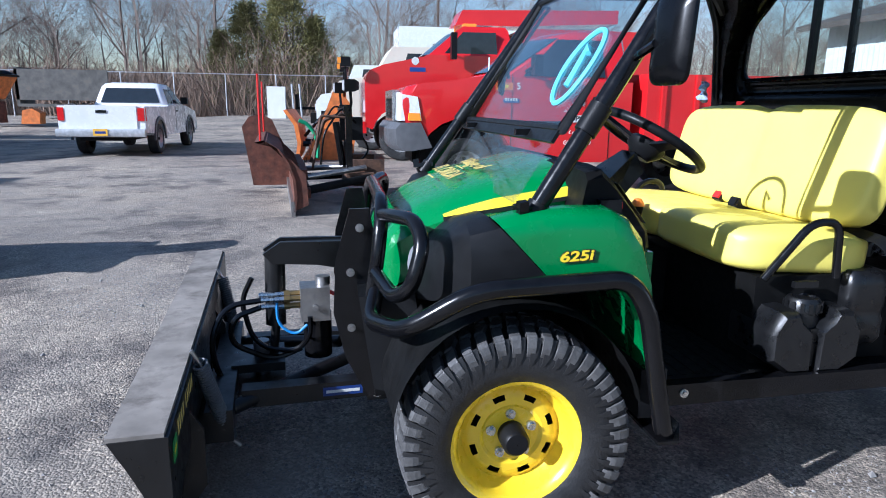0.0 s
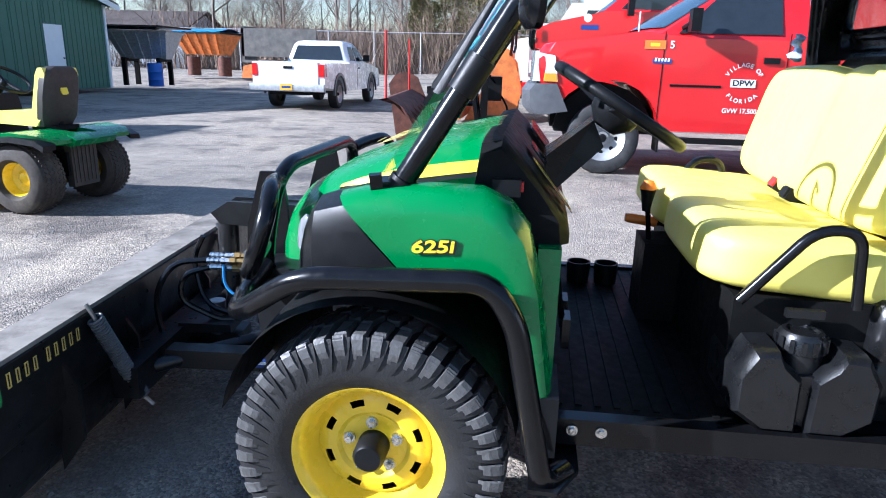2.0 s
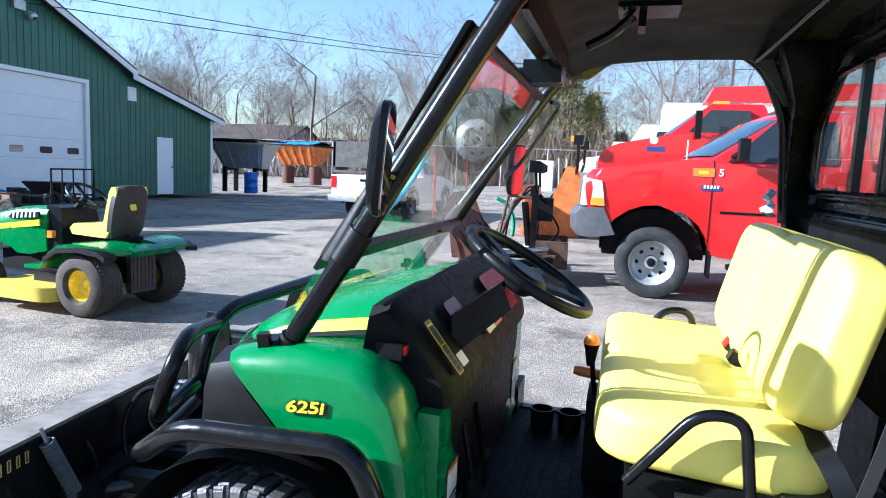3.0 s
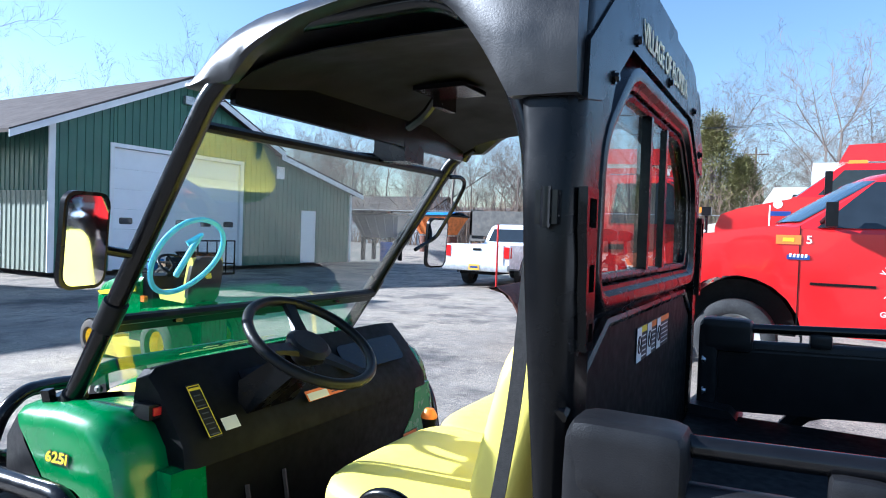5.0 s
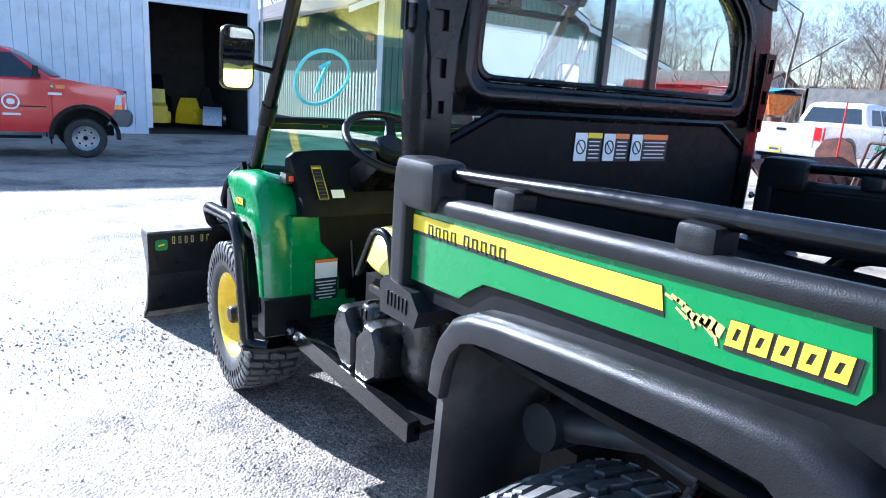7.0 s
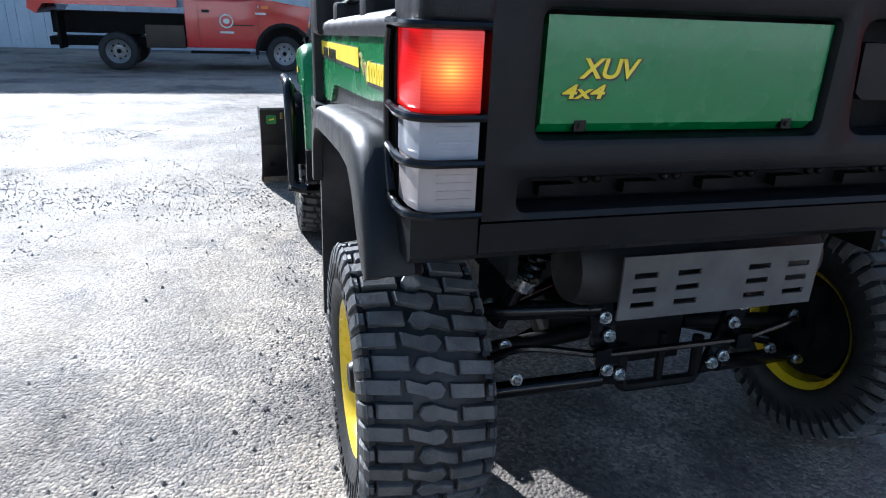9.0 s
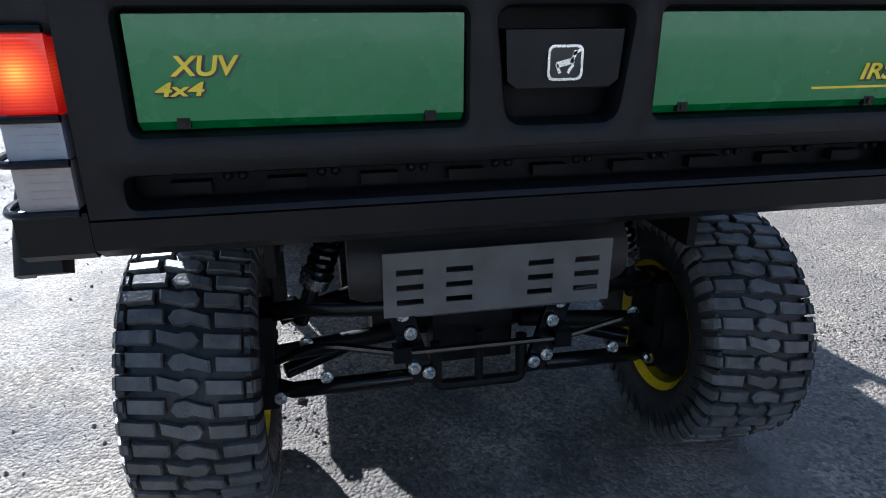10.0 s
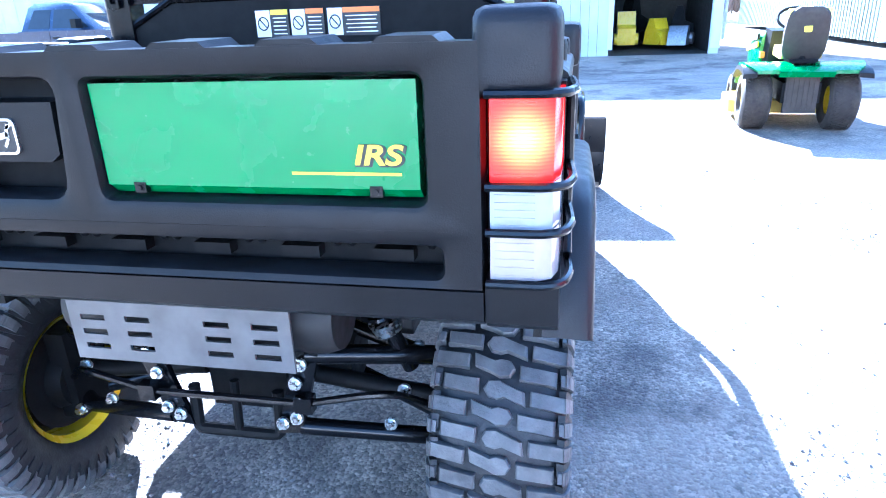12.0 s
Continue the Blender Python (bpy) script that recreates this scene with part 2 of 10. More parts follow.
def ring_prism(bm, outer, inner, a, b, axis="y"):
    """A frame: the outline outer with the hole inner, same number of points, extruded."""
    def at(p, q):
        return {"y": (p[0], q, p[1]), "x": (q, p[0], p[1]), "z": (p[0], p[1], q)}[axis]
    n = len(outer)
    oa, ob = [bm.verts.new(at(p, a)) for p in outer], [bm.verts.new(at(p, b)) for p in outer]
    ia, ib = [bm.verts.new(at(p, a)) for p in inner], [bm.verts.new(at(p, b)) for p in inner]
    for i in range(n):
        j = (i + 1) % n
        bm.faces.new((oa[i], oa[j], ia[j], ia[i]))
        bm.faces.new((ob[i], ib[i], ib[j], ob[j]))
        bm.faces.new((oa[i], ob[i], ob[j], oa[j]))
        bm.faces.new((ia[i], ia[j], ib[j], ib[i]))
    return bm


def rrect(x0, x1, y0, y1, r, k=4):
    """Outline of a rectangle with rounded corners."""
    pts = []
    for cx, cy, a0 in ((x1 - r, y1 - r, 0), (x0 + r, y1 - r, 90), (x0 + r, y0 + r, 180), (x1 - r, y0 + r, 270)):
        for i in range(k + 1):
            a = radians(a0 + 90 * i / k)
            pts.append((cx + r * math.cos(a), cy + r * math.sin(a)))
    return pts


def cyl(bm, p0, p1, r0, r1=None, seg=16, cap=True):
    r1 = r0 if r1 is None else r1
    p0, p1 = Vector(p0), Vector(p1)
    q = (p1 - p0).to_track_quat("Z", "Y")
    ra, rb = [], []
    for i in range(seg):
        a = 2 * math.pi * i / seg
        o = Vector((math.cos(a), math.sin(a), 0))
        ra.append(bm.verts.new(p0 + q @ (o * r0)))
        rb.append(bm.verts.new(p1 + q @ (o * r1)))
    for i in range(seg):
        j = (i + 1) % seg
        bm.faces.new((ra[i], ra[j], rb[j], rb[i]))
    if cap:
        bm.faces.new(ra[::-1])
        bm.faces.new(rb)
    return bm


def rounded_path(pts, r, k=5):
    pts = [Vector(p) for p in pts]
    out = [pts[0]]
    for i in range(1, len(pts) - 1):
        p, a, b = pts[i], pts[i - 1], pts[i + 1]
        d = min(r, (p - a).length * 0.49, (p - b).length * 0.49)
        s, e = p + (a - p).normalized() * d, p + (b - p).normalized() * d
        for j in range(k + 1):
            t = j / k
            out.append(s * (1 - t) ** 2 + p * 2 * t * (1 - t) + e * t * t)
    return out + [pts[-1]]


def tube(bm, pts, r, seg=10, bend=0.0, closed=False):
    """A round bar along points, with rounded bends."""
    pts = rounded_path(pts, bend) if bend else [Vector(p) for p in pts]
    n = len(pts)
    rings, up = [], None
    for i, p in enumerate(pts):
        d = (pts[(i + 1) % n] - pts[i - 1]) if closed else (pts[min(i + 1, n - 1)] - pts[max(i - 1, 0)])
        d.normalize()
        if up is None:
            up = d.orthogonal().normalized()
        up = (up - d * up.dot(d)).normalized()
        side = d.cross(up)
        rr = r[i] if isinstance(r, (list, tuple)) else r
        rings.append([bm.verts.new(p + (up * math.cos(2 * math.pi * k / seg) + side * math.sin(2 * math.pi * k / seg)) * rr) for k in range(seg)])
    for i in range(n if closed else n - 1):
        a, b = rings[i], rings[(i + 1) % n]
        for k in range(seg):
            bm.faces.new((a[k], a[(k + 1) % seg], b[(k + 1) % seg], b[k]))
    if not closed:
        bm.faces.new(rings[0][::-1])
        bm.faces.new(rings[-1])
    return bm


def lathe(bm, prof, seg=40, m=None, closed=False):
    """Turns a profile of (radius, height) round the local z axis."""
    rings = []
    for r, z in prof:
        ring = []
        for i in range(seg):
            a = 2 * math.pi * i / seg
            co = Vector((r * math.cos(a), r * math.sin(a), z))
            ring.append(bm.verts.new(m @ co if m is not None else co))
        rings.append(ring)
    for k in range(len(rings) if closed else len(rings) - 1):
        a, b = rings[k], rings[(k + 1) % len(rings)]
        for i in range(seg):
            j = (i + 1) % seg
            bm.faces.new((a[i], a[j], b[j], b[i]))
    return bm


def loft(bm, sections, cap=True, closed=True):
    """Skins a list of outlines with the same number of points."""
    rings = [[bm.verts.new(p) for p in s] for s in sections]
    n = len(rings[0])
    for a, b in zip(rings, rings[1:]):
        for i in range(n if closed else n - 1):
            j = (i + 1) % n
            bm.faces.new((a[i], a[j], b[j], b[i]))
    if cap and closed:
        bm.faces.new(rings[0][::-1])
        bm.faces.new(rings[-1])
    return bm


def sphere(bm, c, r, seg=12, rings=8, sz=1.0):
    return lathe(bm, [(max(1e-4, r * math.sin(math.pi * i / rings)), r * sz * math.cos(math.pi * i / rings)) for i in range(rings + 1)], seg, Matrix.Translation(c))


def bolt(bm, c, axis, r=0.011, h=0.012):
    c, axis = Vector(c), Vector(axis).normalized()
    cyl(bm, c, c + axis * h * 0.4, r * 1.45, seg=14)
    cyl(bm, c + axis * h * 0.4, c + axis * h, r, r * 0.9, seg=6)
    return bm


def words(name, text, size, m, material, parent, width=None, thick=0.0006, shear=0.0, label="", bold=0.0):
    """Lettering in the built-in font as a thin mesh, centred on the pose m (x along the line, y up)."""
    cu = bpy.data.curves.new(name, "FONT")
    cu.body, cu.size, cu.align_x, cu.align_y, cu.extrude, cu.shear, cu.offset = text, size, "CENTER", "CENTER", thick, shear, bold
    tmp = new(name, cu)
    dg = bpy.context.evaluated_depsgraph_get()
    me = bpy.data.meshes.new_from_object(tmp.evaluated_get(dg))
    bpy.data.objects.remove(tmp)
    if width:
        xs = [v.co.x for v in me.vertices]
        s = width / (max(xs) - min(xs))
        me.transform(Matrix.Diagonal((s, 1, 1, 1)))
    me.transform(m)
    me.materials.clear()
    me.materials.append(material)
    ob = new(name, me)
    ob.parent = parent
    if label:
        ob["label"] = label
    return ob


def face(o, ax, ay):
    """Pose with x along ax and y along ay, at o."""
    ax, ay = Vector(ax).normalized(), Vector(ay).normalized()
    az = ax.cross(ay).normalized()
    ay = az.cross(ax)
    return Matrix.Translation(o) @ Matrix((ax, ay, az)).transposed().to_4x4()


def plate(bm, m, w, h, t=0.001, r=0.0):
    """A thin rectangle on the pose m."""
    pts = rrect(-w / 2, w / 2, -h / 2, h / 2, r) if r else [(-w / 2, -h / 2), (w / 2, -h / 2), (w / 2, h / 2), (-w / 2, h / 2)]
    n0 = len(bm.verts)
    va = [bm.verts.new(m @ Vector((x, y, 0))) for x, y in pts]
    vb = [bm.verts.new(m @ Vector((x, y, t))) for x, y in pts]
    k = len(pts)
    bm.faces.new(va[::-1])
    bm.faces.new(vb)
    for i in range(k):
        bm.faces.new((va[i], va[(i + 1) % k], vb[(i + 1) % k], vb[i]))
    return bm


def pillow(bm, c, size, m=None, e=5.0, n=14):
    """A soft cushion: a box with generously rounded edges."""
    cache = {}

    def vert(d):
        k = tuple(round(q, 5) for q in d)
        if k not in cache:
            x, y, z = d
            s = (abs(x) ** e + abs(y) ** e + abs(z) ** e) ** (-1 / e)
            co = Vector((c[0] + x * s * size[0] / 2, c[1] + y * s * size[1] / 2, c[2] + z * s * size[2] / 2))
            cache[k] = bm.verts.new(m @ co if m is not None else co)
        return cache[k]
    for ax in range(3):
        for sg in (-1, 1):
            for i in range(n):
                for j in range(n):
                    q = []
                    for a, b in ((i, j), (i + 1, j), (i + 1, j + 1), (i, j + 1)):
                        u, v = math.tan((a / n * 2 - 1) * 0.7854), math.tan((b / n * 2 - 1) * 0.7854)
                        p = [0, 0, 0]
                        p[ax], p[(ax + 1) % 3], p[(ax + 2) % 3] = sg, u, v
                        q.append(vert(p))
                    bm.faces.new(q)
    return bm


def text_blocks(name, counts, m, w, h, material, parent, slant=0.2, bold=0.72, stroke=0.0):
    """A row of plain slanted blocks, one for each sign, in groups of the given counts."""
    total = sum(counts) + 0.6 * (len(counts) - 1)
    step = w / total
    x = -w / 2
    for c in counts:
        for i in range(c):
            bm = B()
            a, b = x + step * (1 - bold) / 2, x + step * (1 + bold) / 2
            hh = h if i else h * 1.12
            o_ = [(a - slant * h / 2, -h / 2), (b - slant * h / 2, -h / 2), (b + slant * hh / 2, hh / 2), (a + slant * hh / 2, hh / 2)]
            if stroke:
                i_ = [(o_[0][0] + stroke, o_[0][1] + stroke), (o_[1][0] - stroke, o_[1][1] + stroke), (o_[2][0] - stroke, o_[2][1] - stroke), (o_[3][0] + stroke, o_[3][1] - stroke)]
                ring_prism(bm, o_, i_, 0.0, 0.0012, "z")
            else:
                prism(bm, o_, 0.0, 0.0012, "z")
            bm.transform(m)
            part(name, bm, material, parent, smooth=False)
            x += step
        x += step * 0.6

# ---- ground ----


def ground_mat():
    m = bpy.data.materials.new("worn_asphalt")
    m.use_nodes = True
    n, l = m.node_tree.nodes, m.node_tree.links
    b = n["Principled BSDF"]
    tc = n.new("ShaderNodeTexCoord")

    def noise_(scale, detail=6, rough=0.55):
        k = n.new("ShaderNodeTexNoise")
        k.inputs["Scale"].default_value, k.inputs["Detail"].default_value, k.inputs["Roughness"].default_value = scale, detail, rough
        l.new(tc.outputs["Object"], k.inputs["Vector"])
        return k.outputs[0]

    def ramp(src, stops):
        r = n.new("ShaderNodeValToRGB")
        el = r.color_ramp.elements
        while len(el) < len(stops):
            el.new(0.5)
        for e, (p, c) in zip(el, stops):
            e.position, e.color = p, (*c, 1)
        l.new(src, r.inputs[0])
        return r.outputs[0]

    def mix(f, a, c, kind="MIX"):
        x = n.new("ShaderNodeMix")
        x.data_type, x.blend_type = "RGBA", kind
        if isinstance(f, float):
            x.inputs[0].default_value = f
        else:
            l.new(f, x.inputs[0])
        l.new(a, x.inputs[6])
        l.new(c, x.inputs[7])
        return x.outputs[2]
    base = ramp(noise_(0.35, 8, 0.6), [(0.28, (0.19, 0.172, 0.150)), (0.50, (0.315, 0.277, 0.228)), (0.72, (0.45, 0.385, 0.295))])
    fine = ramp(noise_(46, 9, 0.8), [(0.30, (0.64, 0.64, 0.65)), (0.5, (0.98, 0.97, 0.96)), (0.70, (1.30, 1.27, 1.22))])
    col = mix(1.0, base, fine, "MULTIPLY")
    worn = ramp(noise_(3.6, 8, 0.7), [(0.32, (0.74, 0.74, 0.75)), (0.52, (1.0, 0.99, 0.98)), (0.70, (1.20, 1.18, 1.14))])
    col = mix(1.0, col, worn, "MULTIPLY")
    crumb = ramp(noise_(24, 4, 0.65), [(0.58, (1, 1, 1)), (0.64, (0.45, 0.45, 0.47))])
    strewn = ramp(noise_(0.55, 6, 0.65), [(0.46, (0, 0, 0)), (0.58, (1, 1, 1))])
    col = mix(strewn, col, mix(1.0, col, crumb, "MULTIPLY"))
    vo = n.new("ShaderNodeTexVoronoi")
    vo.inputs["Scale"].default_value = 105
    l.new(tc.outputs["Object"], vo.inputs["Vector"])
    stones = ramp(vo.outputs["Color"], [(0.1, (0.44, 0.44, 0.45)), (0.5, (0.92, 0.92, 0.92)), (0.9, (1.6, 1.56, 1.5))])
    patch = ramp(noise_(0.9, 9, 0.7), [(0.36, (0, 0, 0)), (0.55, (1, 1, 1))])
    col = mix(patch, col, mix(1.0, col, stones, "MULTIPLY"))
    wet = ramp(noise_(0.8, 9, 0.72), [(0.50, (0, 0, 0)), (0.60, (1, 1, 1))])
    dark = n.new("ShaderNodeRGB")
    dark.outputs[0].default_value = (0.42, 0.42, 0.45, 1)
    col = mix(wet, col, mix(1.0, col, dark.outputs[0], "MULTIPLY"))
    l.new(col, b.inputs["Base Color"])
    rr = ramp(noise_(2.3, 6), [(0.3, (0.62, 0.62, 0.62)), (0.7, (0.85, 0.85, 0.85))])
    l.new(rr, b.inputs["Roughness"])
    bp = n.new("ShaderNodeBump")
    bp.inputs["Strength"].default_value, bp.inputs["Distance"].default_value = 0.6, 0.009
    ad = n.new("ShaderNodeMath")
    ad.operation = "MULTIPLY_ADD"
    l.new(vo.outputs["Distance"], ad.inputs[0])
    ad.inputs[1].default_value = -1.1
    l.new(noise_(55, 9, 0.75), ad.inputs[2])
    l.new(ad.outputs[0], bp.inputs["Height"])
    l.new(bp.outputs[0], b.inputs["Normal"])
    return m


GROUND = ground_mat()


def rise(x, y):
    """Very gentle swell of the yard; flat under the vehicles."""
    d = max(0.0, math.hypot(x - 1, y) - 6)
    w = min(1.0, d / 8)
    far = min(1.0, max(0.0, (y - 24) / 15))
    dip = min(1.0, max(0.0, (-x - 6.5) / 3))
    return -0.15 * dip * dip * (3 - 2 * dip) + w * 0.02 * noise.noise((x * 0.25, y * 0.25, 3.1)) + 0.5 * far * far * (3 - 2 * far)


def build_ground():
    bm = B()
    xs = [-900, -300, -120, -70] + [-50 + i * 1.0 for i in range(91)] + [70, 120, 300, 900]
    ys = [-900, -300, -120, -70] + [-40 + i * 1.0 for i in range(101)] + [90, 140, 300, 900]
    vs = [[bm.verts.new((x, y, rise(x, y))) for y in ys] for x in xs]
    for i in range(len(xs) - 1):
        for j in range(len(ys) - 1):
            bm.faces.new((vs[i][j], vs[i + 1][j], vs[i + 1][j + 1], vs[i][j + 1]))
    ob = part("ground", bm, GROUND)
    tagged(ob, "worn grey asphalt yard with loose gravel and stains", "ground", kind="structure")


build_ground()

STONE = mat("gravel_stone", (0.30, 0.285, 0.265), 0.85, vary=0.3, scale=60, island=0.45)


def build_gravel():
    """Loose chips scattered over the yard, thicker in drifts."""
    rnd = random.Random(4)
    verts, faces = [], []
    tries = 0
    while len(faces) < 26000 * 8 and tries < 400000:
        tries += 1
        x, y = rnd.uniform(-3.0, 5.0), rnd.uniform(-4.2, 3.2)
        d = noise.noise((x * 0.7, y * 0.7, 8.0)) + 0.5 * noise.noise((x * 2.3, y * 2.3, 1.0))
        if rnd.random() > max(0.03, d * 1.8):
            continue
        r = 0.0025 + 0.006 * rnd.random() ** 2.5
        if rnd.random() < 0.003:
            r *= 2.6
        a = rnd.uniform(0, 6.28)
        k = len(verts)
        for px, py, pz in ((1, 0, 0), (0, .8, 0), (-1, 0, 0), (0, -.8, 0), (0.1, 0.1, .75), (0, 0, -.6)):
            j = rnd.uniform(0.75, 1.2)
            verts.append((x + r * j * (px * math.cos(a) - py * math.sin(a)), y + r * j * (px * math.sin(a) + py * math.cos(a)), r * 0.3 + r * j * pz))
        for f in ((0, 1, 4), (1, 2, 4), (2, 3, 4), (3, 0, 4), (1, 0, 5), (2, 1, 5), (3, 2, 5), (0, 3, 5)):
            faces.append([k + i for i in f])
    me = bpy.data.meshes.new("gravel")
    me.from_pydata(verts, [], faces)
    me.materials.append(STONE)
    tagged(new("gravel", me), "loose grey gravel chips scattered over the asphalt", "gravel", kind="stuff")


build_gravel()

# ---- buildings ----
SIDING_G = mat("green_metal_siding", (0.032, 0.115, 0.080), 0.42, vary=0.10, scale=1.2, dirt=(0.06, 0.12, 0.09), dirt_amt=0.2, dirt_scale=2)
SIDING_W = mat("white_painted_boards", (0.60, 0.66, 0.70), 0.6, vary=0.08, scale=2, dirt=(0.38, 0.38, 0.37), dirt_amt=0.3, dirt_scale=3, island=0.06)
TRIM_W = mat("white_trim", (0.72, 0.73, 0.73), 0.5, vary=0.05, scale=3, dirt=(0.5, 0.48, 0.45), dirt_amt=0.1)
ROOF_G = mat("grey_metal_roof", (0.085, 0.072, 0.066), 0.9, vary=0.2, scale=2, dirt=(0.12, 0.09, 0.08), dirt_amt=0.3, spec=0.1)
SLATE = mat("grey_slate", (0.13, 0.13, 0.135), 0.7, vary=0.2, scale=6, island=0.35)
DOOR_W = mat("white_door_paint", (0.72, 0.74, 0.76), 0.4, vary=0.03, scale=3, dirt=(0.55, 0.55, 0.53), dirt_amt=0.12, dirt_scale=2)
# barn lining colour darkened to carry the shade seen through the doorway
INSIDE_SHADE = mat("shade_dark_lining", (0.035, 0.030, 0.024), 0.8, vary=0.3, scale=3)


def siding(name, pts, x, thick, parent, material, pitch=0.23, rib=0.02, cut=()):
    """Ribbed sheet wall in the plane x, outline pts in (y, z) given as top heights, with rectangular cuts (y0, y1, z1)."""
    bm = B()

    def top(y):
        for (ya, za), (yb, zb) in zip(pts, pts[1:]):
            if ya <= y <= yb:
                return za + (zb - za) * (y - ya) / max(1e-6, yb - ya)
        return pts[-1][1]
    y0, y1 = pts[0][0], pts[-1][0]
    n = int((y1 - y0) / pitch)
    brk = sorted({y0 + (y1 - y0) * i / n for i in range(n + 1)} | {p[0] for p in pts} | {c for q in cut for c in q[:2]})
    for a, b in zip(brk, brk[1:]):
        if b - a < 1e-3:
            continue
        mid = (a + b) / 2
        z0 = 0.0
        for c in cut:
            if c[0] <= mid <= c[1]:
                z0 = c[2]
        vs = []
        for yy in (a, b):
            vs.append([bm.verts.new((xx, yy, zz)) for xx in (x, x - thick) for zz in (z0, top(yy))])
        p, q = vs
        bm.faces.new((p[0], q[0], q[1], p[1]))
        bm.faces.new((p[2], p[3], q[3], q[2]))
        bm.faces.new((p[0], p[2], q[2], q[0]))
        bm.faces.new((p[1], q[1], q[3], p[3]))
        if rib and b - a > 0.1:
            m0, w = a, 0.022
            e = [(x - 0.002, m0 - w), (x + rib, m0 - w * 0.5), (x + rib, m0 + w * 0.5), (x - 0.002, m0 + w)]
            prism(bm, e, z0, min(top(a), top(b)) - 0.02, "z")
    return part(name, bm, material, parent, smooth=False)


def build_green_shed():
    X = -15.4
    g = thing("green_shed", "green ribbed metal shed with white overhead door", "shed", kind="structure")
    siding("wall", [(8.15, 4.0), (12.37, 5.9), (16.4, 4.1), (16.45, 4.0), (21.0, 2.95)], X, 0.12, g, SIDING_G, cut=((9.9, 14.62, 3.5), (17.85, 18.75, 2.1)))
    side = B()
    box(side, -31, X - 0.12, 8.15, 8.27, 0, 3.97)
    part("side_wall", side, SIDING_G, g, smooth=False)
    # sunlit lower wall: paler colour stands for sun below the eave's shadow
    lit_band = B()
    box(lit_band, -31, X - 0.05, 8.144, 8.15, 0, 2.15)
    part("sunlit_wall_band", lit_band, mat("sunlit_wall_colour", (0.27, 0.31, 0.25), 0.5, vary=0.1, scale=2, dirt=(0.22, 0.21, 0.18), dirt_amt=0.25, dirt_scale=2), g, "lower side wall below the eave shadow, sunlight painted as pale colour", smooth=False)
    sr = B()
    prism(sr, [(-0.022, 8.142), (-0.011, 8.120), (0.011, 8.120), (0.022, 8.142)], 0, 2.14, "z")
    low = part("sunlit_band_rib", sr, bpy.data.materials["sunlit_wall_colour"], g, smooth=False)
    low.location.x = -30.9
    for i in range(1, 67):
        rb_ = new("sunlit_band_rib", low.data)
        rb_.parent = g
        rb_.location.x = -30.9 + i * 0.232
    sr = B()
    prism(sr, [(-0.022, 8.152), (-0.011, 8.13), (0.011, 8.13), (0.022, 8.152)], 2.15, 3.9, "z")
    first = part("side_rib", sr, SIDING_G, g, smooth=False)
    first.location.x = -31
    for i in range(1, 67):
        rb_ = new("side_rib", first.data)
        rb_.parent = g
        rb_.location.x = -31 + i * 0.232
    bk = B()
    box(bk, -31.1, -31, 8.15, 21, 0, 3.0)
    box(bk, -31, X - 0.12, 20.9, 21.0, 0, 2.9)
    part("back_wall", bk, SIDING_G, g, smooth=False)
    rf = B()
    sl = (5.9 - 4.0) / (12.37 - 8.15)
    prism(rf, [(6.95, 4.0 - 1.2 * sl), (12.37, 5.95), (12.37, 6.05), (6.95, 4.1 - 1.2 * sl)], -31.2, X + 0.35, "x")
    prism(rf, [(12.37, 5.95), (16.5, 4.12), (16.5, 4.22), (12.37, 6.05)], -31.2, X + 0.35, "x")
    prism(rf, [(16.3, 4.04), (21.4, 2.88), (21.4, 2.98), (16.3, 4.14)], -31.2, X + 0.35, "x")
    part("roof", rf, ROOF_G, g, smooth=False)
    tr = B()
    for (ya, za), (yb, zb) in (((6.95, 3.50), (12.37, 5.95)), ((12.37, 5.95), (16.5, 4.12)), ((16.3, 4.04), (21.4, 2.88))):
        prism(tr, [(ya, za - 0.16), (yb, zb - 0.16), (yb, zb + 0.02), (ya, za + 0.02)], X + 0.352, X + 0.38, "x")
    box(tr, X + 0.001, X + 0.05, 8.08, 8.25, 0, 3.95)
    box(tr, X + 0.001, X + 0.05, 20.9, 21.02, 0, 2.9)
    part("trim", tr, TRIM_W, g, smooth=False)
    fr = B()
    box(fr, X - 0.1, X + 0.06, 9.78, 9.9, 0, 3.62)
    box(fr, X - 0.1, X + 0.06, 14.62, 14.76, 0, 3.62)
    box(fr, X - 0.1, X + 0.06, 9.9, 14.62, 3.5, 3.62)
    part("door_frame", fr, TRIM_W, g, smooth=False)
    for k in range(6):
        z0 = 0.02 + k * 0.58
        bm = B()
        box(bm, X - 0.09, X - 0.04, 9.91, 14.61, z0, z0 + 0.575)
        panel = part("door_panel", bm, DOOR_W, g, bevel=0.008)
        if k == 2:
            for i in range(5):
                yc = 10.35 + i * 0.96
                w = B()
                plate(w, face((X - 0.038, yc, 1.42), (0, 1, 0), (0, 0, 1)), 0.42, 0.19, 0.01, 0.05)
                part("pane", w, DARK_GLASS, panel)
    d = B()
    box(d, X - 0.08, X - 0.02, 17.87, 18.73, 0.03, 2.08)
    dr = part("door", d, DOOR_W, g, bevel=0.01)
    kb = B()
    sphere(kb, (X + 0.02, 18.62, 1.02), 0.035)
    part("door_knob", kb, STEEL, dr)
    v = B()
    box(v, X, X + 0.04, 16.42, 16.8, 3.2, 3.65)
    part("vent", v, TRIM_W, g, bevel=0.008)
    lampb = B()
    box(lampb, X + 0.02, X + 0.14, 12.2, 12.55, 5.15, 5.4)
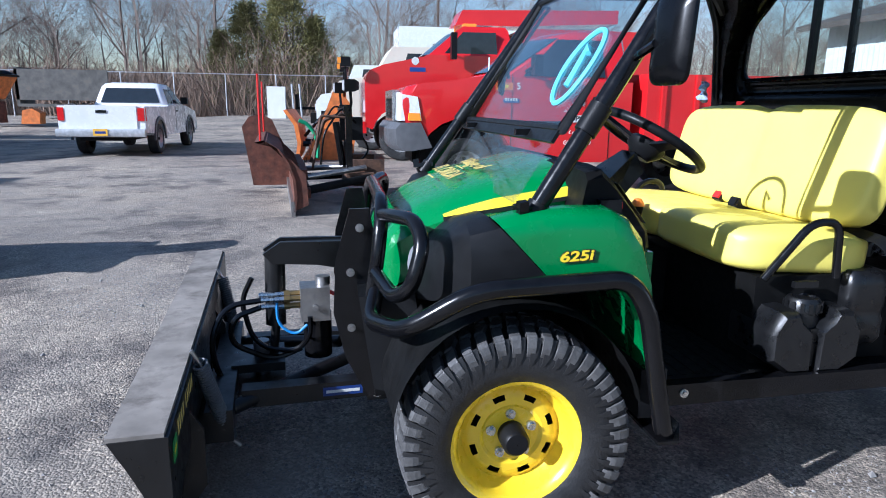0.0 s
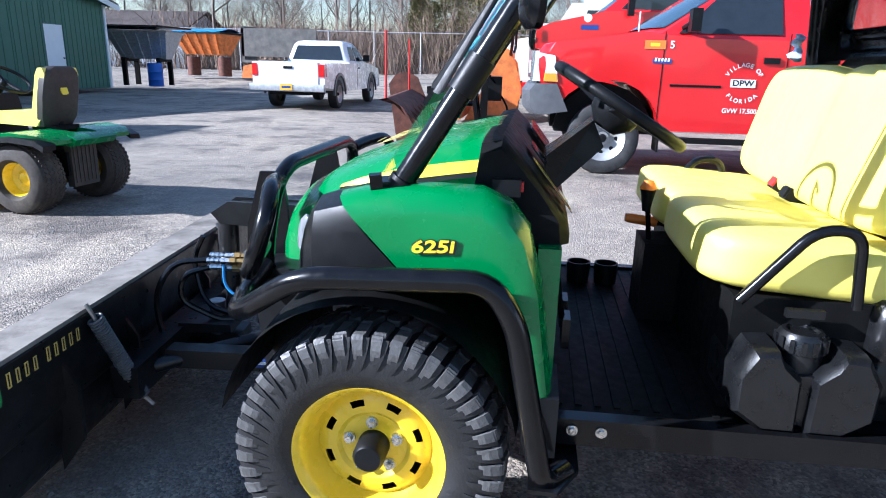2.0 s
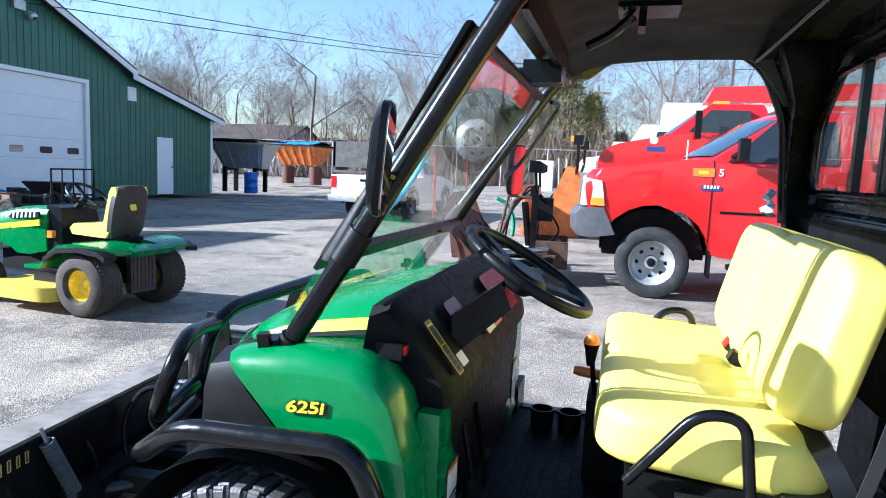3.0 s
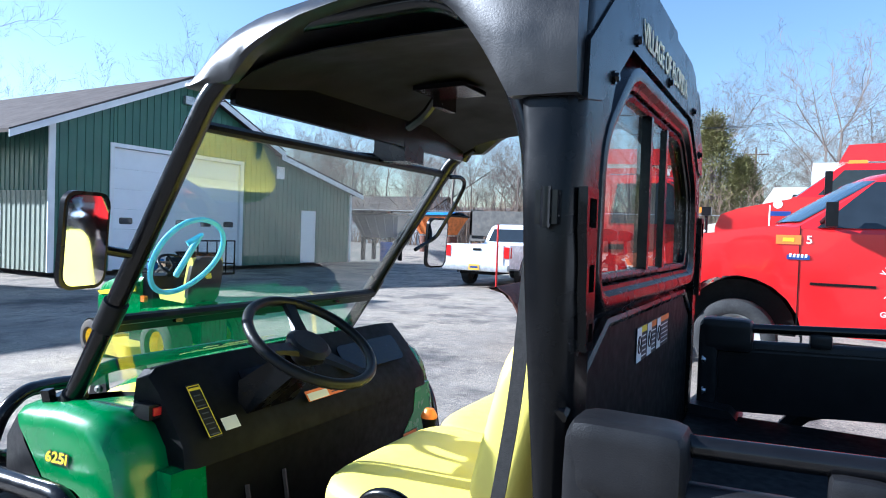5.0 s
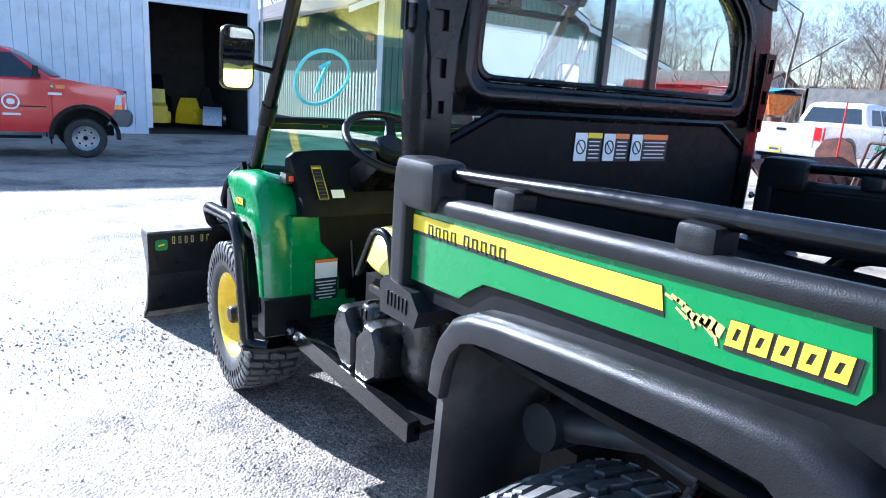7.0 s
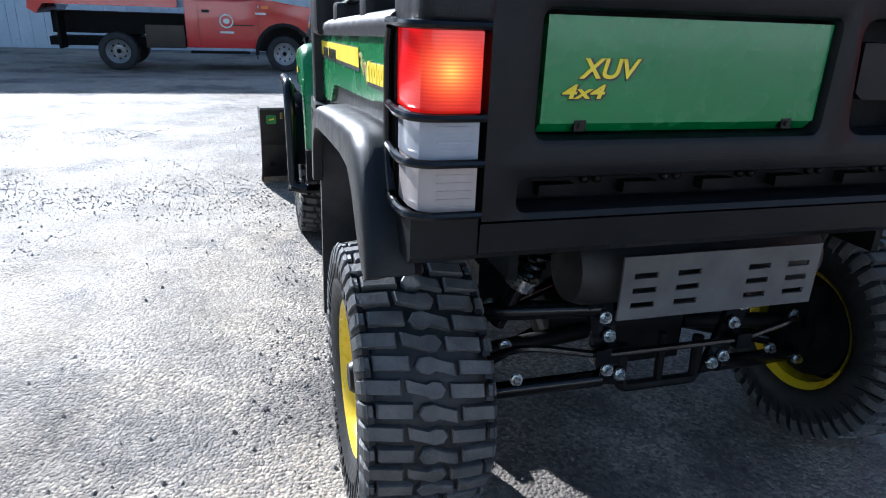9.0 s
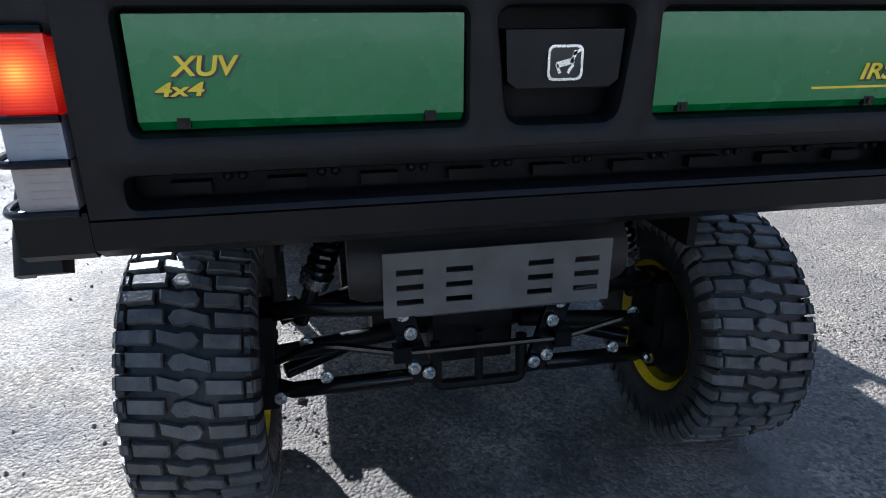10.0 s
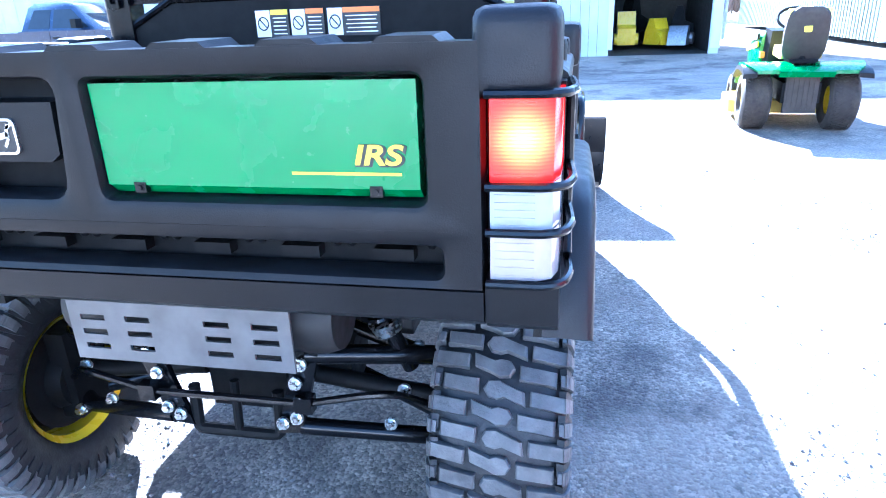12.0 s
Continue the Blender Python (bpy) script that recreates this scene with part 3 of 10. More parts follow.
    lathe(lampb, [(0.02, 0), (0.11, 0.02), (0.12, 0.14), (0.05, 0.2)], 14, face((X + 0.12, 12.7, 5.1), (0, 1, 0), (0.6, 0, 0.8)))
    part("flood_lamp", lampb, GALV, g)


build_green_shed()


def build_barn():
    X, Y1 = -14.8, 4.24
    g = thing("white_barn", "white board barn with slate roof and open doorway", "barn", kind="structure")
    rnd = random.Random(2)
    y = -22.0
    while y < Y1 - 0.01:
        w = min(rnd.uniform(0.2, 0.3), Y1 - y)
        z0 = 0.0
        if 1.63 < y + w / 2 < 4.03:
            z0 = 2.95
        bm = B()
        d = rnd.uniform(0, 0.012)
        box(bm, X - 0.1, X - d, y + 0.004, y + w - 0.004, z0 if z0 else -0.3, 4.2)
        part("board", bm, SIDING_W, g, smooth=False)
        y += w
    bm = B()
    box(bm, X - 5.0, X - 0.1, Y1 - 0.1, Y1, -0.3, 4.2)
    prism(bm, [(X - 5.0, 4.2), (X - 0.1, 4.2), (X - 2.5, 6.25)], Y1 - 0.1, Y1, "y")
    part("side_wall", bm, SIDING_W, g, smooth=False)
    # lining of walls, ceiling and floor, with the interior shade in its colour
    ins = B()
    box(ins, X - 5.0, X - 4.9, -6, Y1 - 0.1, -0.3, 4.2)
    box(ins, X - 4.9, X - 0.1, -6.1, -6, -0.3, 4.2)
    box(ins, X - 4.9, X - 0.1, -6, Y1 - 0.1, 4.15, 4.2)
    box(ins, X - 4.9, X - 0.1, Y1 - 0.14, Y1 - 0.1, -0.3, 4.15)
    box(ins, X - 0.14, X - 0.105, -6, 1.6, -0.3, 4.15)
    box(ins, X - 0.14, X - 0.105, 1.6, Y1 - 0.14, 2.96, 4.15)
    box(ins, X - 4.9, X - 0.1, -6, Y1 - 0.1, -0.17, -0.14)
    part("inner_wall", ins, INSIDE_SHADE, g, smooth=False)
    tr = B()
    box(tr, X - 0.02, X + 0.03, 1.5, 1.63, 0, 3.05)
    box(tr, X - 0.02, X + 0.03, 4.03, 4.26, 0, 4.15)
    box(tr, X - 0.02, X + 0.03, 1.63, 4.03, 2.95, 3.05)
    box(tr, X - 0.05, X + 0.32, -22, Y1 + 0.28, 4.12, 4.22)
    part("trim", tr, TRIM_W, g, smooth=False)
    gut = B()
    tube(gut, [(X + 0.34, -22, 4.2), (X + 0.34, Y1 + 0.28, 4.16)], 0.06, 8)
    tube(gut, [(X + 0.34, Y1 + 0.25, 4.14), (X + 0.1, Y1 + 0.1, 3.8), (X + 0.06, Y1 + 0.06, 0.2)], 0.04, 8, 0.1)
    part("gutter", gut, GALV, g)
    # slates in overlapping courses
    vs, fs = [], []
    sl = 2.35 / 2.86
    run = math.hypot(1, sl)
    for r in range(20):
        s0 = r * 0.17
        y = -22.0 - rnd.random() * 0.2
        while y < Y1 + 0.28:
            w = 0.24
            k = len(vs)
            j = rnd.uniform(-0.01, 0.01)
            for yy in (y + 0.004, y + w - 0.004):
                for s, h in ((s0 + j, 0.03), (s0 + 0.2, 0.012), (s0 + j, 0.012)):
                    vs.append((X + 0.36 - s / run, yy, 4.2 + s * sl / run + h))
            fs += [(k, k + 3, k + 4, k + 1), (k, k + 2, k + 5, k + 3), (k, k + 1, k + 2), (k + 3, k + 5, k + 4)]
            y += w
    me = bpy.data.meshes.new("slate_courses")
    me.from_pydata(vs, [], fs)
    me.materials.append(SLATE)
    ob = new("slate_roofing", me)
    ob.parent = g
    ob["kind"] = "stuff"
    rb = B()
    prism(rb, [(X + 0.36, 4.19), (X - 2.5, 6.54), (X - 5.36, 4.19)], -22, Y1 + 0.28, "y")
    part("roof", rb, ROOF_G, g, smooth=False)


build_barn()

# ---- utility vehicle ----
TANK = mat("moulded_tank_plastic", (0.006, 0.0062, 0.0068), 0.32, vary=0.2, scale=10, bump=0.12, bscale=300, dirt=(0.03, 0.03, 0.03), dirt_amt=0.10, dirt_scale=8)
BELT = mat("grey_webbing", (0.014, 0.0135, 0.013), 0.8, vary=0.2, scale=40, bump=0.3, bscale=400)


def lattice(bm, us, vs, solid, a, b, axis="x"):
    """A plate between a and b cut into cells by the lines us and vs; cells that are not solid are real holes."""
    def at(u, v, q):
        return {"x": (q, u, v), "y": (u, q, v), "z": (u, v, q)}[axis]
    cache = {}

    def vert(i, j, k):
        if (i, j, k) not in cache:
            cache[i, j, k] = bm.verts.new(at(us[i], vs[j], (a, b)[k]))
        return cache[i, j, k]
    nu, nv = len(us) - 1, len(vs) - 1
    ok = [[bool(solid(i, j)) for j in range(nv)] for i in range(nu)]

    def has(i, j):
        return 0 <= i < nu and 0 <= j < nv and ok[i][j]
    for i in range(nu):
        for j in range(nv):
            if not ok[i][j]:
                continue
            bm.faces.new([vert(*p, 0) for p in ((i, j), (i + 1, j), (i + 1, j + 1), (i, j + 1))])
            bm.faces.new([vert(*p, 1) for p in ((i, j + 1), (i + 1, j + 1), (i + 1, j), (i, j))])
            for (p, q), (di, dj) in ((((i, j), (i + 1, j)), (0, -1)), (((i + 1, j), (i + 1, j + 1)), (1, 0)),
                                     (((i + 1, j + 1), (i, j + 1)), (0, 1)), (((i, j + 1), (i, j)), (-1, 0))):
                if not has(i + di, j + dj):
                    bm.faces.new((vert(*p, 0), vert(*p, 1), vert(*q, 1), vert(*q, 0)))
    return bm


def tyre_bm(R, W, rim_r, depth=0.016):
    """Tyre round the local z axis, carcass and raised lugs."""
    bm = B()
    h = W / 2
    prof = [(rim_r, -h * 0.72), (rim_r + 0.012, -h * 0.86), (rim_r + (R - rim_r) * 0.35, -h * 1.0), (rim_r + (R - rim_r) * 0.7, -h * 0.97), (R - 0.028, -h * 0.86),
            (R - depth, -h * 0.6), (R - depth + 0.003, 0), (R - depth, h * 0.6), (R - 0.028, h * 0.86), (rim_r + (R - rim_r) * 0.7, h * 0.97),
            (rim_r + (R - rim_r) * 0.35, h * 1.0), (rim_r + 0.012, h * 0.86), (rim_r, h * 0.72), (rim_r - 0.01, 0)]
    lathe(bm, prof, 56, closed=True)
    return bm


def tread_bm(R, W, n, depth=0.017):
    """Raised top lugs of the tread: two rows of tapered blocks a pitch, with a bent pair in the middle."""
    bm = B()
    h = W / 2
    pitch = 2 * math.pi / n

    def arc(z):
        return R - 0.012 * abs(z) ** 3

    def lug(t0, pts):
        k = len(pts)
        cz = sum(p[0] for p in pts) / k
        ct = sum(p[1] for p in pts) / k
        rows = []
        for g, dr in ((0.90, 0.0), (1.0, 0.0035), (1.05, depth)):
            ring = []
            for z, t in pts:
                zz, tt = cz + (z - cz) * (g if g < 1 else 1.0), t0 + ct + (t - ct) * g
                r = arc(zz) - dr
                ring.append(bm.verts.new((r * math.cos(tt * pitch), r * math.sin(tt * pitch), h * zz)))
            rows.append(ring)
        bm.faces.new(rows[0])
        for a, b in zip(rows, rows[1:]):
            for i in range(k):
                bm.faces.new((a[i], b[i], b[(i + 1) % k], a[(i + 1) % k]))

    def bar(t0, z0, z1, w=0.16, tilt=0.17):
        lug(t0, [(z0, tilt * z0 - w), (z1, tilt * z1 - w), (z1, tilt * z1 + w), (z0, tilt * z0 + w)])

    bent = [(-0.38, -0.29), (-0.08, -0.13), (0.01, -0.18), (0.15, -0.14), (0.22, 0.03), (0.15, 0.20), (0.0, 0.22), (-0.12, 0.13), (-0.36, 0.00)]
    edge = [(0.93, 0.006), (0.99, 0.016), (1.03, 0.036), (1.02, 0.050)]
    for i in range(n):
        lug(i, bent)
        lug(i + 0.5, [(-z, -t) for z, t in bent])
        bar(i + 0.05, 0.28, 0.80)
        bar(i + 0.05, 0.85, 0.98, 0.13)
        bar(i + 0.55, 0.44, 0.95)
        bar(i + 0.48, -0.80, -0.28)
        bar(i + 0.48, -0.98, -0.85, 0.13)
        bar(i - 0.02, -0.95, -0.44)
        for t0, sd in ((0.20, 1), (0.70, 1), (0.33, -1), (-0.17, -1)):
            secs = []
            for z, dr in edge:
                secs.append([((R - dr - q) * math.cos((i + t0 + w) * pitch), (R - dr - q) * math.sin((i + t0 + w) * pitch), sd * h * (z - q * 3)) for w, q in ((-0.14, 0.0), (0.14, 0.0), (0.15, 0.012), (-0.15, 0.012))])
            loft(bm, secs)
    return bm


def shoulder_bm(R, W, rim_r, n):
    """Curved ribs that run from the tread down over the side walls."""
    bm = B()
    h = W / 2
    pitch = 2 * math.pi / n
    wall = [(R - 0.012, 0.93, 0.30), (R - 0.030, 0.985, 0.30), (R - 0.055, 1.02, 0.26), (R - 0.080, 1.015, 0.16), (R - 0.092, 0.99, 0.10)]
    for i in range(2 * n):
        for s in (-1, 1):
            secs = []
            for k, (r, z, w) in enumerate(wall):
                t = (i + (0.1 if s > 0 else 0.45)) * 0.5 + 0.10 * k * k * 0.12
                secs.append([(rr * math.cos((t + q) * pitch), rr * math.sin((t + q) * pitch), s * h * zz) for q, rr, zz in ((-w / 2, r, z), (w / 2, r, z), (w / 2, r - 0.004, z - 0.10), (-w / 2, r - 0.004, z - 0.10))])
            loft(bm, secs)
    return bm


def build_wheel(parent, c, side, R, W, style, n):
    """side -1: outer face towards -y. The disc is the wheel; tyre, cap and nuts sit on it."""
    x, y, z = c
    m = Matrix.Translation((x, y, z)) @ pose(0, 0, 0, 90 if side < 0 else -90, 0, 0)
    rim = 0.168
    bm = B()
    h = W / 2
    f = h - 0.035                       # disc face height
    seg = 64
    # dished disc with eight vent slots, set back inside a deep rim
    deep = 0.052 if style == "front" else 0.075
    rads = [(0.030, f - deep + 0.006), (0.078, f - deep + 0.006), (0.088, f - deep + 0.014), (0.104, f - deep + 0.014), (0.120, f - deep + 0.012), (0.130, f - deep + 0.004), (0.137, f - deep), (0.152, f - deep * 0.55), (0.158, f - 0.004), (0.168, f + 0.014), (0.179, f + 0.020), (0.180, f + 0.012), (0.163, f - 0.004), (0.158, -f), (0.176, -f - 0.018)]
    rings = []
    for r, hz in rads:
        rings.append([bm.verts.new((r * math.cos(2 * math.pi * i / seg), r * math.sin(2 * math.pi * i / seg), hz)) for i in range(seg)])
    for k in range(len(rings) - 1):
        for i in range(seg):
            if k == 3 and i % 8 in (2, 3, 4):
                continue
            j = (i + 1) % seg
            bm.faces.new((rings[k][i], rings[k][j], rings[k + 1][j], rings[k + 1][i]))
    bm.transform(m)
    wh = part("wheel", bm, YELLOW, parent, "yellow steel wheel with black tyre")
    t = tyre_bm(R, W, rim)
    t.transform(m)
    part("tyre", t, RUBBER, wh, "black off-road tyre")
    t = tread_bm(R, W, n)
    t.transform(m)
    tagged(part("tread", t, TREAD, wh, "dusty grey tread lugs", smooth=False), kind="stuff")
    t = shoulder_bm(R, W, rim, n)
    t.transform(m)
    tagged(part("shoulder_ribs", t, RUBBER, wh, "black side wall ribs"), kind="stuff")
    cap = lathe(B(), [(0.001, f + 0.022), (0.030, f + 0.021), (0.037, f + 0.012), (0.038, f - deep), (0.001, f - deep)], 28, m)
    part("hub_cap", cap, BLACK_PLASTIC, wh)
    for i in range(5):
        a = 2 * math.pi * (i + 0.3) / 5
        nut = B()
        d = rads[0][1]
        cyl(nut, (0.060 * math.cos(a), 0.060 * math.sin(a), d), (0.060 * math.cos(a), 0.060 * math.sin(a), d + 0.008), 0.014, seg=12)
        cyl(nut, (0.060 * math.cos(a), 0.060 * math.sin(a), d + 0.008), (0.060 * math.cos(a), 0.060 * math.sin(a), d + 0.020), 0.009, seg=6)
        nut.transform(m)
        part("lug_nut", nut, CHROME, wh)
    back = lathe(B(), [(0.001, -0.01), (0.140, -0.01), (0.140, -h * 0.62), (0.09, -h * 0.66), (0.08, -h * 0.95), (0.001, -h * 0.95)], 32, m)
    part("brake_drum", back, DARK, wh)
    return wh


def mirrored(bm):
    """The same shape on the other side of the centre line."""
    bm.transform(Matrix.Diagonal((1, -1, 1, 1)))
    return bm


GATOR = thing("utility_vehicle", "green and yellow utility vehicle with black roof and cargo box", "utility vehicle")
G = GATOR
for sx, st, R, W, yy, n in ((0.0, "front", 0.316, 0.215, 0.625, 22), (1.99, "rear", 0.316, 0.265, 0.625, 22)):
    for s in (-1, 1):
        build_wheel(G, (sx, s * yy, 0.312), s, R, W, st, n)

# front fenders, quarter panels, hood
for s in (-1, 1):
    bm = B()
    outer = [(-0.105, 0.896), (-0.02, 0.918), (0.12, 0.932), (0.23, 0.930), (0.29, 0.905), (0.33, 0.855), (0.365, 0.735), (0.385, 0.60), (0.41, 0.44)]
    inner = [(-0.05, 0.76), (0.0, 0.76), (0.10, 0.76), (0.20, 0.755), (0.26, 0.73), (0.29, 0.69), (0.325, 0.60), (0.345, 0.54), (0.365, 0.44)]
    secs = []
    for y, dz, dx in ((-0.34, -0.05, 0.0), (-0.40, -0.035, 0.0), (-0.54, -0.02, 0.0), (-0.63, 0.008, 0.0), (-0.675, 0.0, -0.003), (-0.70, -0.018, -0.012), (-0.708, -0.045, -0.03)):
        secs.append([(px + dx * (1 if i > 3 else 0), y, pz + dz * (1 if pz > 0.8 else 0)) for i, (px, pz) in enumerate(outer)] + [(px, y, pz) for px, pz in inner[::-1]])
    loft(bm, secs, cap=False)
    bm.verts.ensure_lookup_table()
    n_ = len(secs[0])
    for k_ in (0, n_ * (len(secs) - 1)):
        for i in range(len(outer) - 1):
            bm.faces.new([bm.verts[k_ + j] for j in (i, i + 1, n_ - 2 - i, n_ - 1 - i)])
    bmesh.ops.bisect_plane(bm, geom=bm.verts[:] + bm.edges[:] + bm.faces[:], plane_co=(-0.085, 0, 0.926), plane_no=(1, 0, 0.95), clear_inner=True)
    part("fender", mirrored(bm) if s > 0 else bm, GREEN, G, "glossy green front fender")
    bm = B()
    prism(bm, [(-0.708, 0.36), (-0.708, 0.50), (-0.53, 0.50), (-0.53, 0.36)], 0.34, 0.415, "x")
    part("fender_foot", mirrored(bm) if s > 0 else bm, BLACK_PLASTIC, G, bevel=0.012)
    bm = B()
    secs = []
    for x, pts in ((0.10, [(-0.7105, 0.752), (-0.7105, 0.868), (-0.695, 0.914), (-0.62, 0.941), (-0.35, 0.905), (-0.35, 0.755)]),
                   (0.0, [(-0.7105, 0.752), (-0.7105, 0.862), (-0.693, 0.906), (-0.62, 0.930), (-0.35, 0.900), (-0.35, 0.755)]),
                   (-0.128, [(-0.685, 0.735), (-0.685, 0.82), (-0.66, 0.868), (-0.60, 0.893), (-0.35, 0.87), (-0.35, 0.72)]),
                   (-0.172, [(-0.635, 0.70), (-0.625, 0.775), (-0.60, 0.815), (-0.55, 0.845), (-0.34, 0.835), (-0.34, 0.69)]),
                   (-0.205, [(-0.56, 0.67), (-0.55, 0.735), (-0.53, 0.765), (-0.49, 0.79), (-0.33, 0.81), (-0.33, 0.66)]),
                   (-0.235, [(-0.47, 0.65), (-0.47, 0.69), (-0.46, 0.71), (-0.44, 0.73), (-0.33, 0.75), (-0.33, 0.65)])):
        secs.append([(x, p[0], p[1]) for p in pts])
    loft(bm, secs)
    bmesh.ops.bisect_plane(bm, geom=bm.verts[:] + bm.edges[:] + bm.faces[:], plane_co=(-0.088, 0, 0.926), plane_no=(1, 0, 0.95), clear_outer=True)
    part("quarter_panel", mirrored(bm) if s > 0 else bm, BLACK_PLASTIC, G, "dark grey plastic front quarter panel")
    # inner arch and headlamp
    bm = B()
    lathe(bm, [(0.335, -0.08), (0.345, 0.1), (0.345, 0.33), (0.335, 0.33)], 40, Matrix.Translation((0, -0.66, 0.36)) @ pose(0, 0, 0, -90, 0, 0))
    bmesh.ops.bisect_plane(bm, geom=bm.verts[:] + bm.edges[:] + bm.faces[:], plane_co=(0, 0, 0.42), plane_no=(0, 0, -1), clear_outer=True)
    part("wheel_liner", mirrored(bm) if s > 0 else bm, DARK, G)
    bm = B()
    lathe(bm, [(0.001, 0.03), (0.03, 0.028), (0.045, 0.012), (0.047, -0.03)], 24, Matrix.Translation((-0.232, -0.42, 0.745)) @ Matrix.Diagonal((0.7, 0.45, 1.25, 1)) @ pose(0, 0, 0, 0, -75, 25))
    part("headlight", mirrored(bm) if s > 0 else bm, mat("clear_lamp_lens", (0.20, 0.21, 0.22), 0.08, vary=0.05, spec=0.8) if s < 0 else bpy.data.materials["clear_lamp_lens"], G, "clear oval headlight")


def hood_half(x):
    pts = [(-0.36, 0.25, 0.60), (-0.35, 0.285, 0.72), (-0.325, 0.315, 0.80), (-0.27, 0.345, 0.862), (-0.18, 0.375, 0.912), (0.0, 0.405, 0.972), (0.15, 0.425, 1.010), (0.24, 0.43, 1.028)]
    for (xa, wa, za), (xb, wb, zb) in zip(pts, pts[1:]):
        if xa <= x <= xb:
            t = (x - xa) / (xb - xa)
            return wa + (wb - wa) * t, za + (zb - za) * t
    return pts[-1][1:] if x > 0 else pts[0][1:]


def hood_section(x, drop=0.0, y0=-1.0, y1=1.0, k=18, lift=0.0):
    w, z = hood_half(x)
    out = []
    for i in range(k + 1):
        u = y0 + (y1 - y0) * i / k
        out.append((x, u * w, z - 0.012 * u * u - 0.05 * abs(u) ** 7 + lift))
    return out


bm = B()
hx = [-0.355, -0.34, -0.32, -0.28, -0.2, -0.1, 0.0, 0.1, 0.18, 0.24]
loft(bm, [[(x, -hood_half(x)[0] - 0.005, hood_half(x)[1] - 0.19)] + hood_section(x) + [(x, hood_half(x)[0] + 0.005, hood_half(x)[1] - 0.19)] for x in hx], cap=False, closed=False)
part("hood", bm, GREEN, G, "glossy green hood with yellow side stripes")
for s in (-1, 1):
    bm = B()
    a, b = [], []
    for x, z0, z1 in ((-0.15, 0.872, 0.876), (-0.10, 0.882, 0.896), (0.0, 0.900, 0.925), (0.12, 0.922, 0.948), (0.24, 0.942, 0.968)):
        w = hood_half(x)[0] + 0.008
        a.append((x, -w - 0.006, z0))
        b.append((x, -w + 0.002, z1))
    loft(bm, [[p, q, (q[0], q[1] + 0.02, q[2]), (p[0], p[1] + 0.02, p[2])] for p, q in zip(a, b)])
    part("hood_stripe", mirrored(bm) if s > 0 else bm, DECAL_Y, G, "yellow stripe with black edge")
    bm = B()
    loft(bm, [[(p[0], p[1] - 0.001, p[2] - 0.012), (p[0], p[1] - 0.001, p[2] - 0.001), (p[0], p[1] + 0.02, p[2] - 0.001), (p[0], p[1] + 0.02, p[2] - 0.012)] for p in a])
    part("stripe_edge", mirrored(bm) if s > 0 else bm, DECAL_K, G)
# grille and front bumper body
bm = B()
loft(bm, [[(-0.36, -0.28, 0.58), (-0.36, 0.28, 0.58), (-0.335, 0.28, 0.74), (-0.335, -0.28, 0.74)], [(-0.30, -0.30, 0.58), (-0.30, 0.30, 0.58), (-0.30, 0.30, 0.76), (-0.30, -0.30, 0.76)]])
part("grille", bm, DARK, G, bevel=0.01)
for i in range(6):
    bm = B()
    box(bm, -0.372, -0.35, -0.25, 0.25, 0.595 + i * 0.022, 0.605 + i * 0.022)
    part("grille_bar", bm, BLACK_PLASTIC, G, smooth=False)
for s in (-1, 1):
    bm = B()
    loft(bm, [[(-0.36, -0.42, 0.36), (-0.36, -0.26, 0.36), (-0.40, -0.26, 0.64), (-0.40, -0.40, 0.64)], [(-0.20, -0.46, 0.33), (-0.20, -0.26, 0.33), (-0.24, -0.26, 0.66), (-0.24, -0.44, 0.66)]])
    part("bumper_end", mirrored(bm) if s > 0 else bm, BLACK_PLASTIC, G, bevel=0.018)
# chassis, floor, sill
bm = B()
box(bm, -0.35, 1.60, -0.30, 0.30, 0.28, 0.40)
part("chassis", bm, DARK, G, bevel=0.01)
bm = B()
box(bm, 0.38, 1.30, -0.60, 0.60, 0.385, 0.405)
fb = part("floor_board", bm, DARK, G, "black ribbed floor, dusty")
for i in range(9):
    bm = B()
    box(bm, 0.42 + i * 0.045, 0.435 + i * 0.045, -0.55, 0.55, 0.405, 0.409)
    part("floor_rib", bm, DARK, fb, smooth=False)
for s in (-1, 1):
    bm = B()
    prism(bm, [(0.40, 0.345), (1.30, 0.365), (1.30, 0.425), (0.40, 0.41)], -0.625, -0.585, "y")
    part("side_sill", mirrored(bm) if s > 0 else bm, BLACK_STEEL, G, bevel=0.008)
    for x in (0.455, 0.52):
        bm = bolt(B(), (x, -0.626, 0.385), (0, -1, 0), 0.009, 0.01)
        part("bolt", mirrored(bm) if s > 0 else bm, CHROME, G)
# seat base, tank, pods
bm = B()
box(bm, 0.80, 1.28, -0.50, 0.50, 0.41, 0.69)
part("seat_base", bm, DARK, G, bevel=0.02)
bm = B()
for k in (-1, 1):
    lobe = [(0.150, 0.455), (0.152, 0.545), (0.118, 0.604), (0.066, 0.608), (0.052, 0.580), (0.010, 0.545), (0.006, 0.412), (0.085, 0.412)]
    loft(bm, [[(0.945 + k * (0.072 + (px - 0.072) * kx), y, 0.51 + (pz - 0.51) * kz) for px, pz in lobe] for y, kx, kz in ((-0.40, 1, 1), (-0.575, 1, 1), (-0.600, 0.96, 0.97), (-0.612, 0.82, 0.86))])
loft(bm, [[(0.85, -0.592, z), (1.04, -0.592, z), (1.04, -0.41, z), (0.85, -0.41, z)] for z in (0.43, 0.548)])
tank = part("fuel_tank", bm, TANK, G, "black moulded plastic fuel tank", bevel=0.009, segs=2)
bm = B()
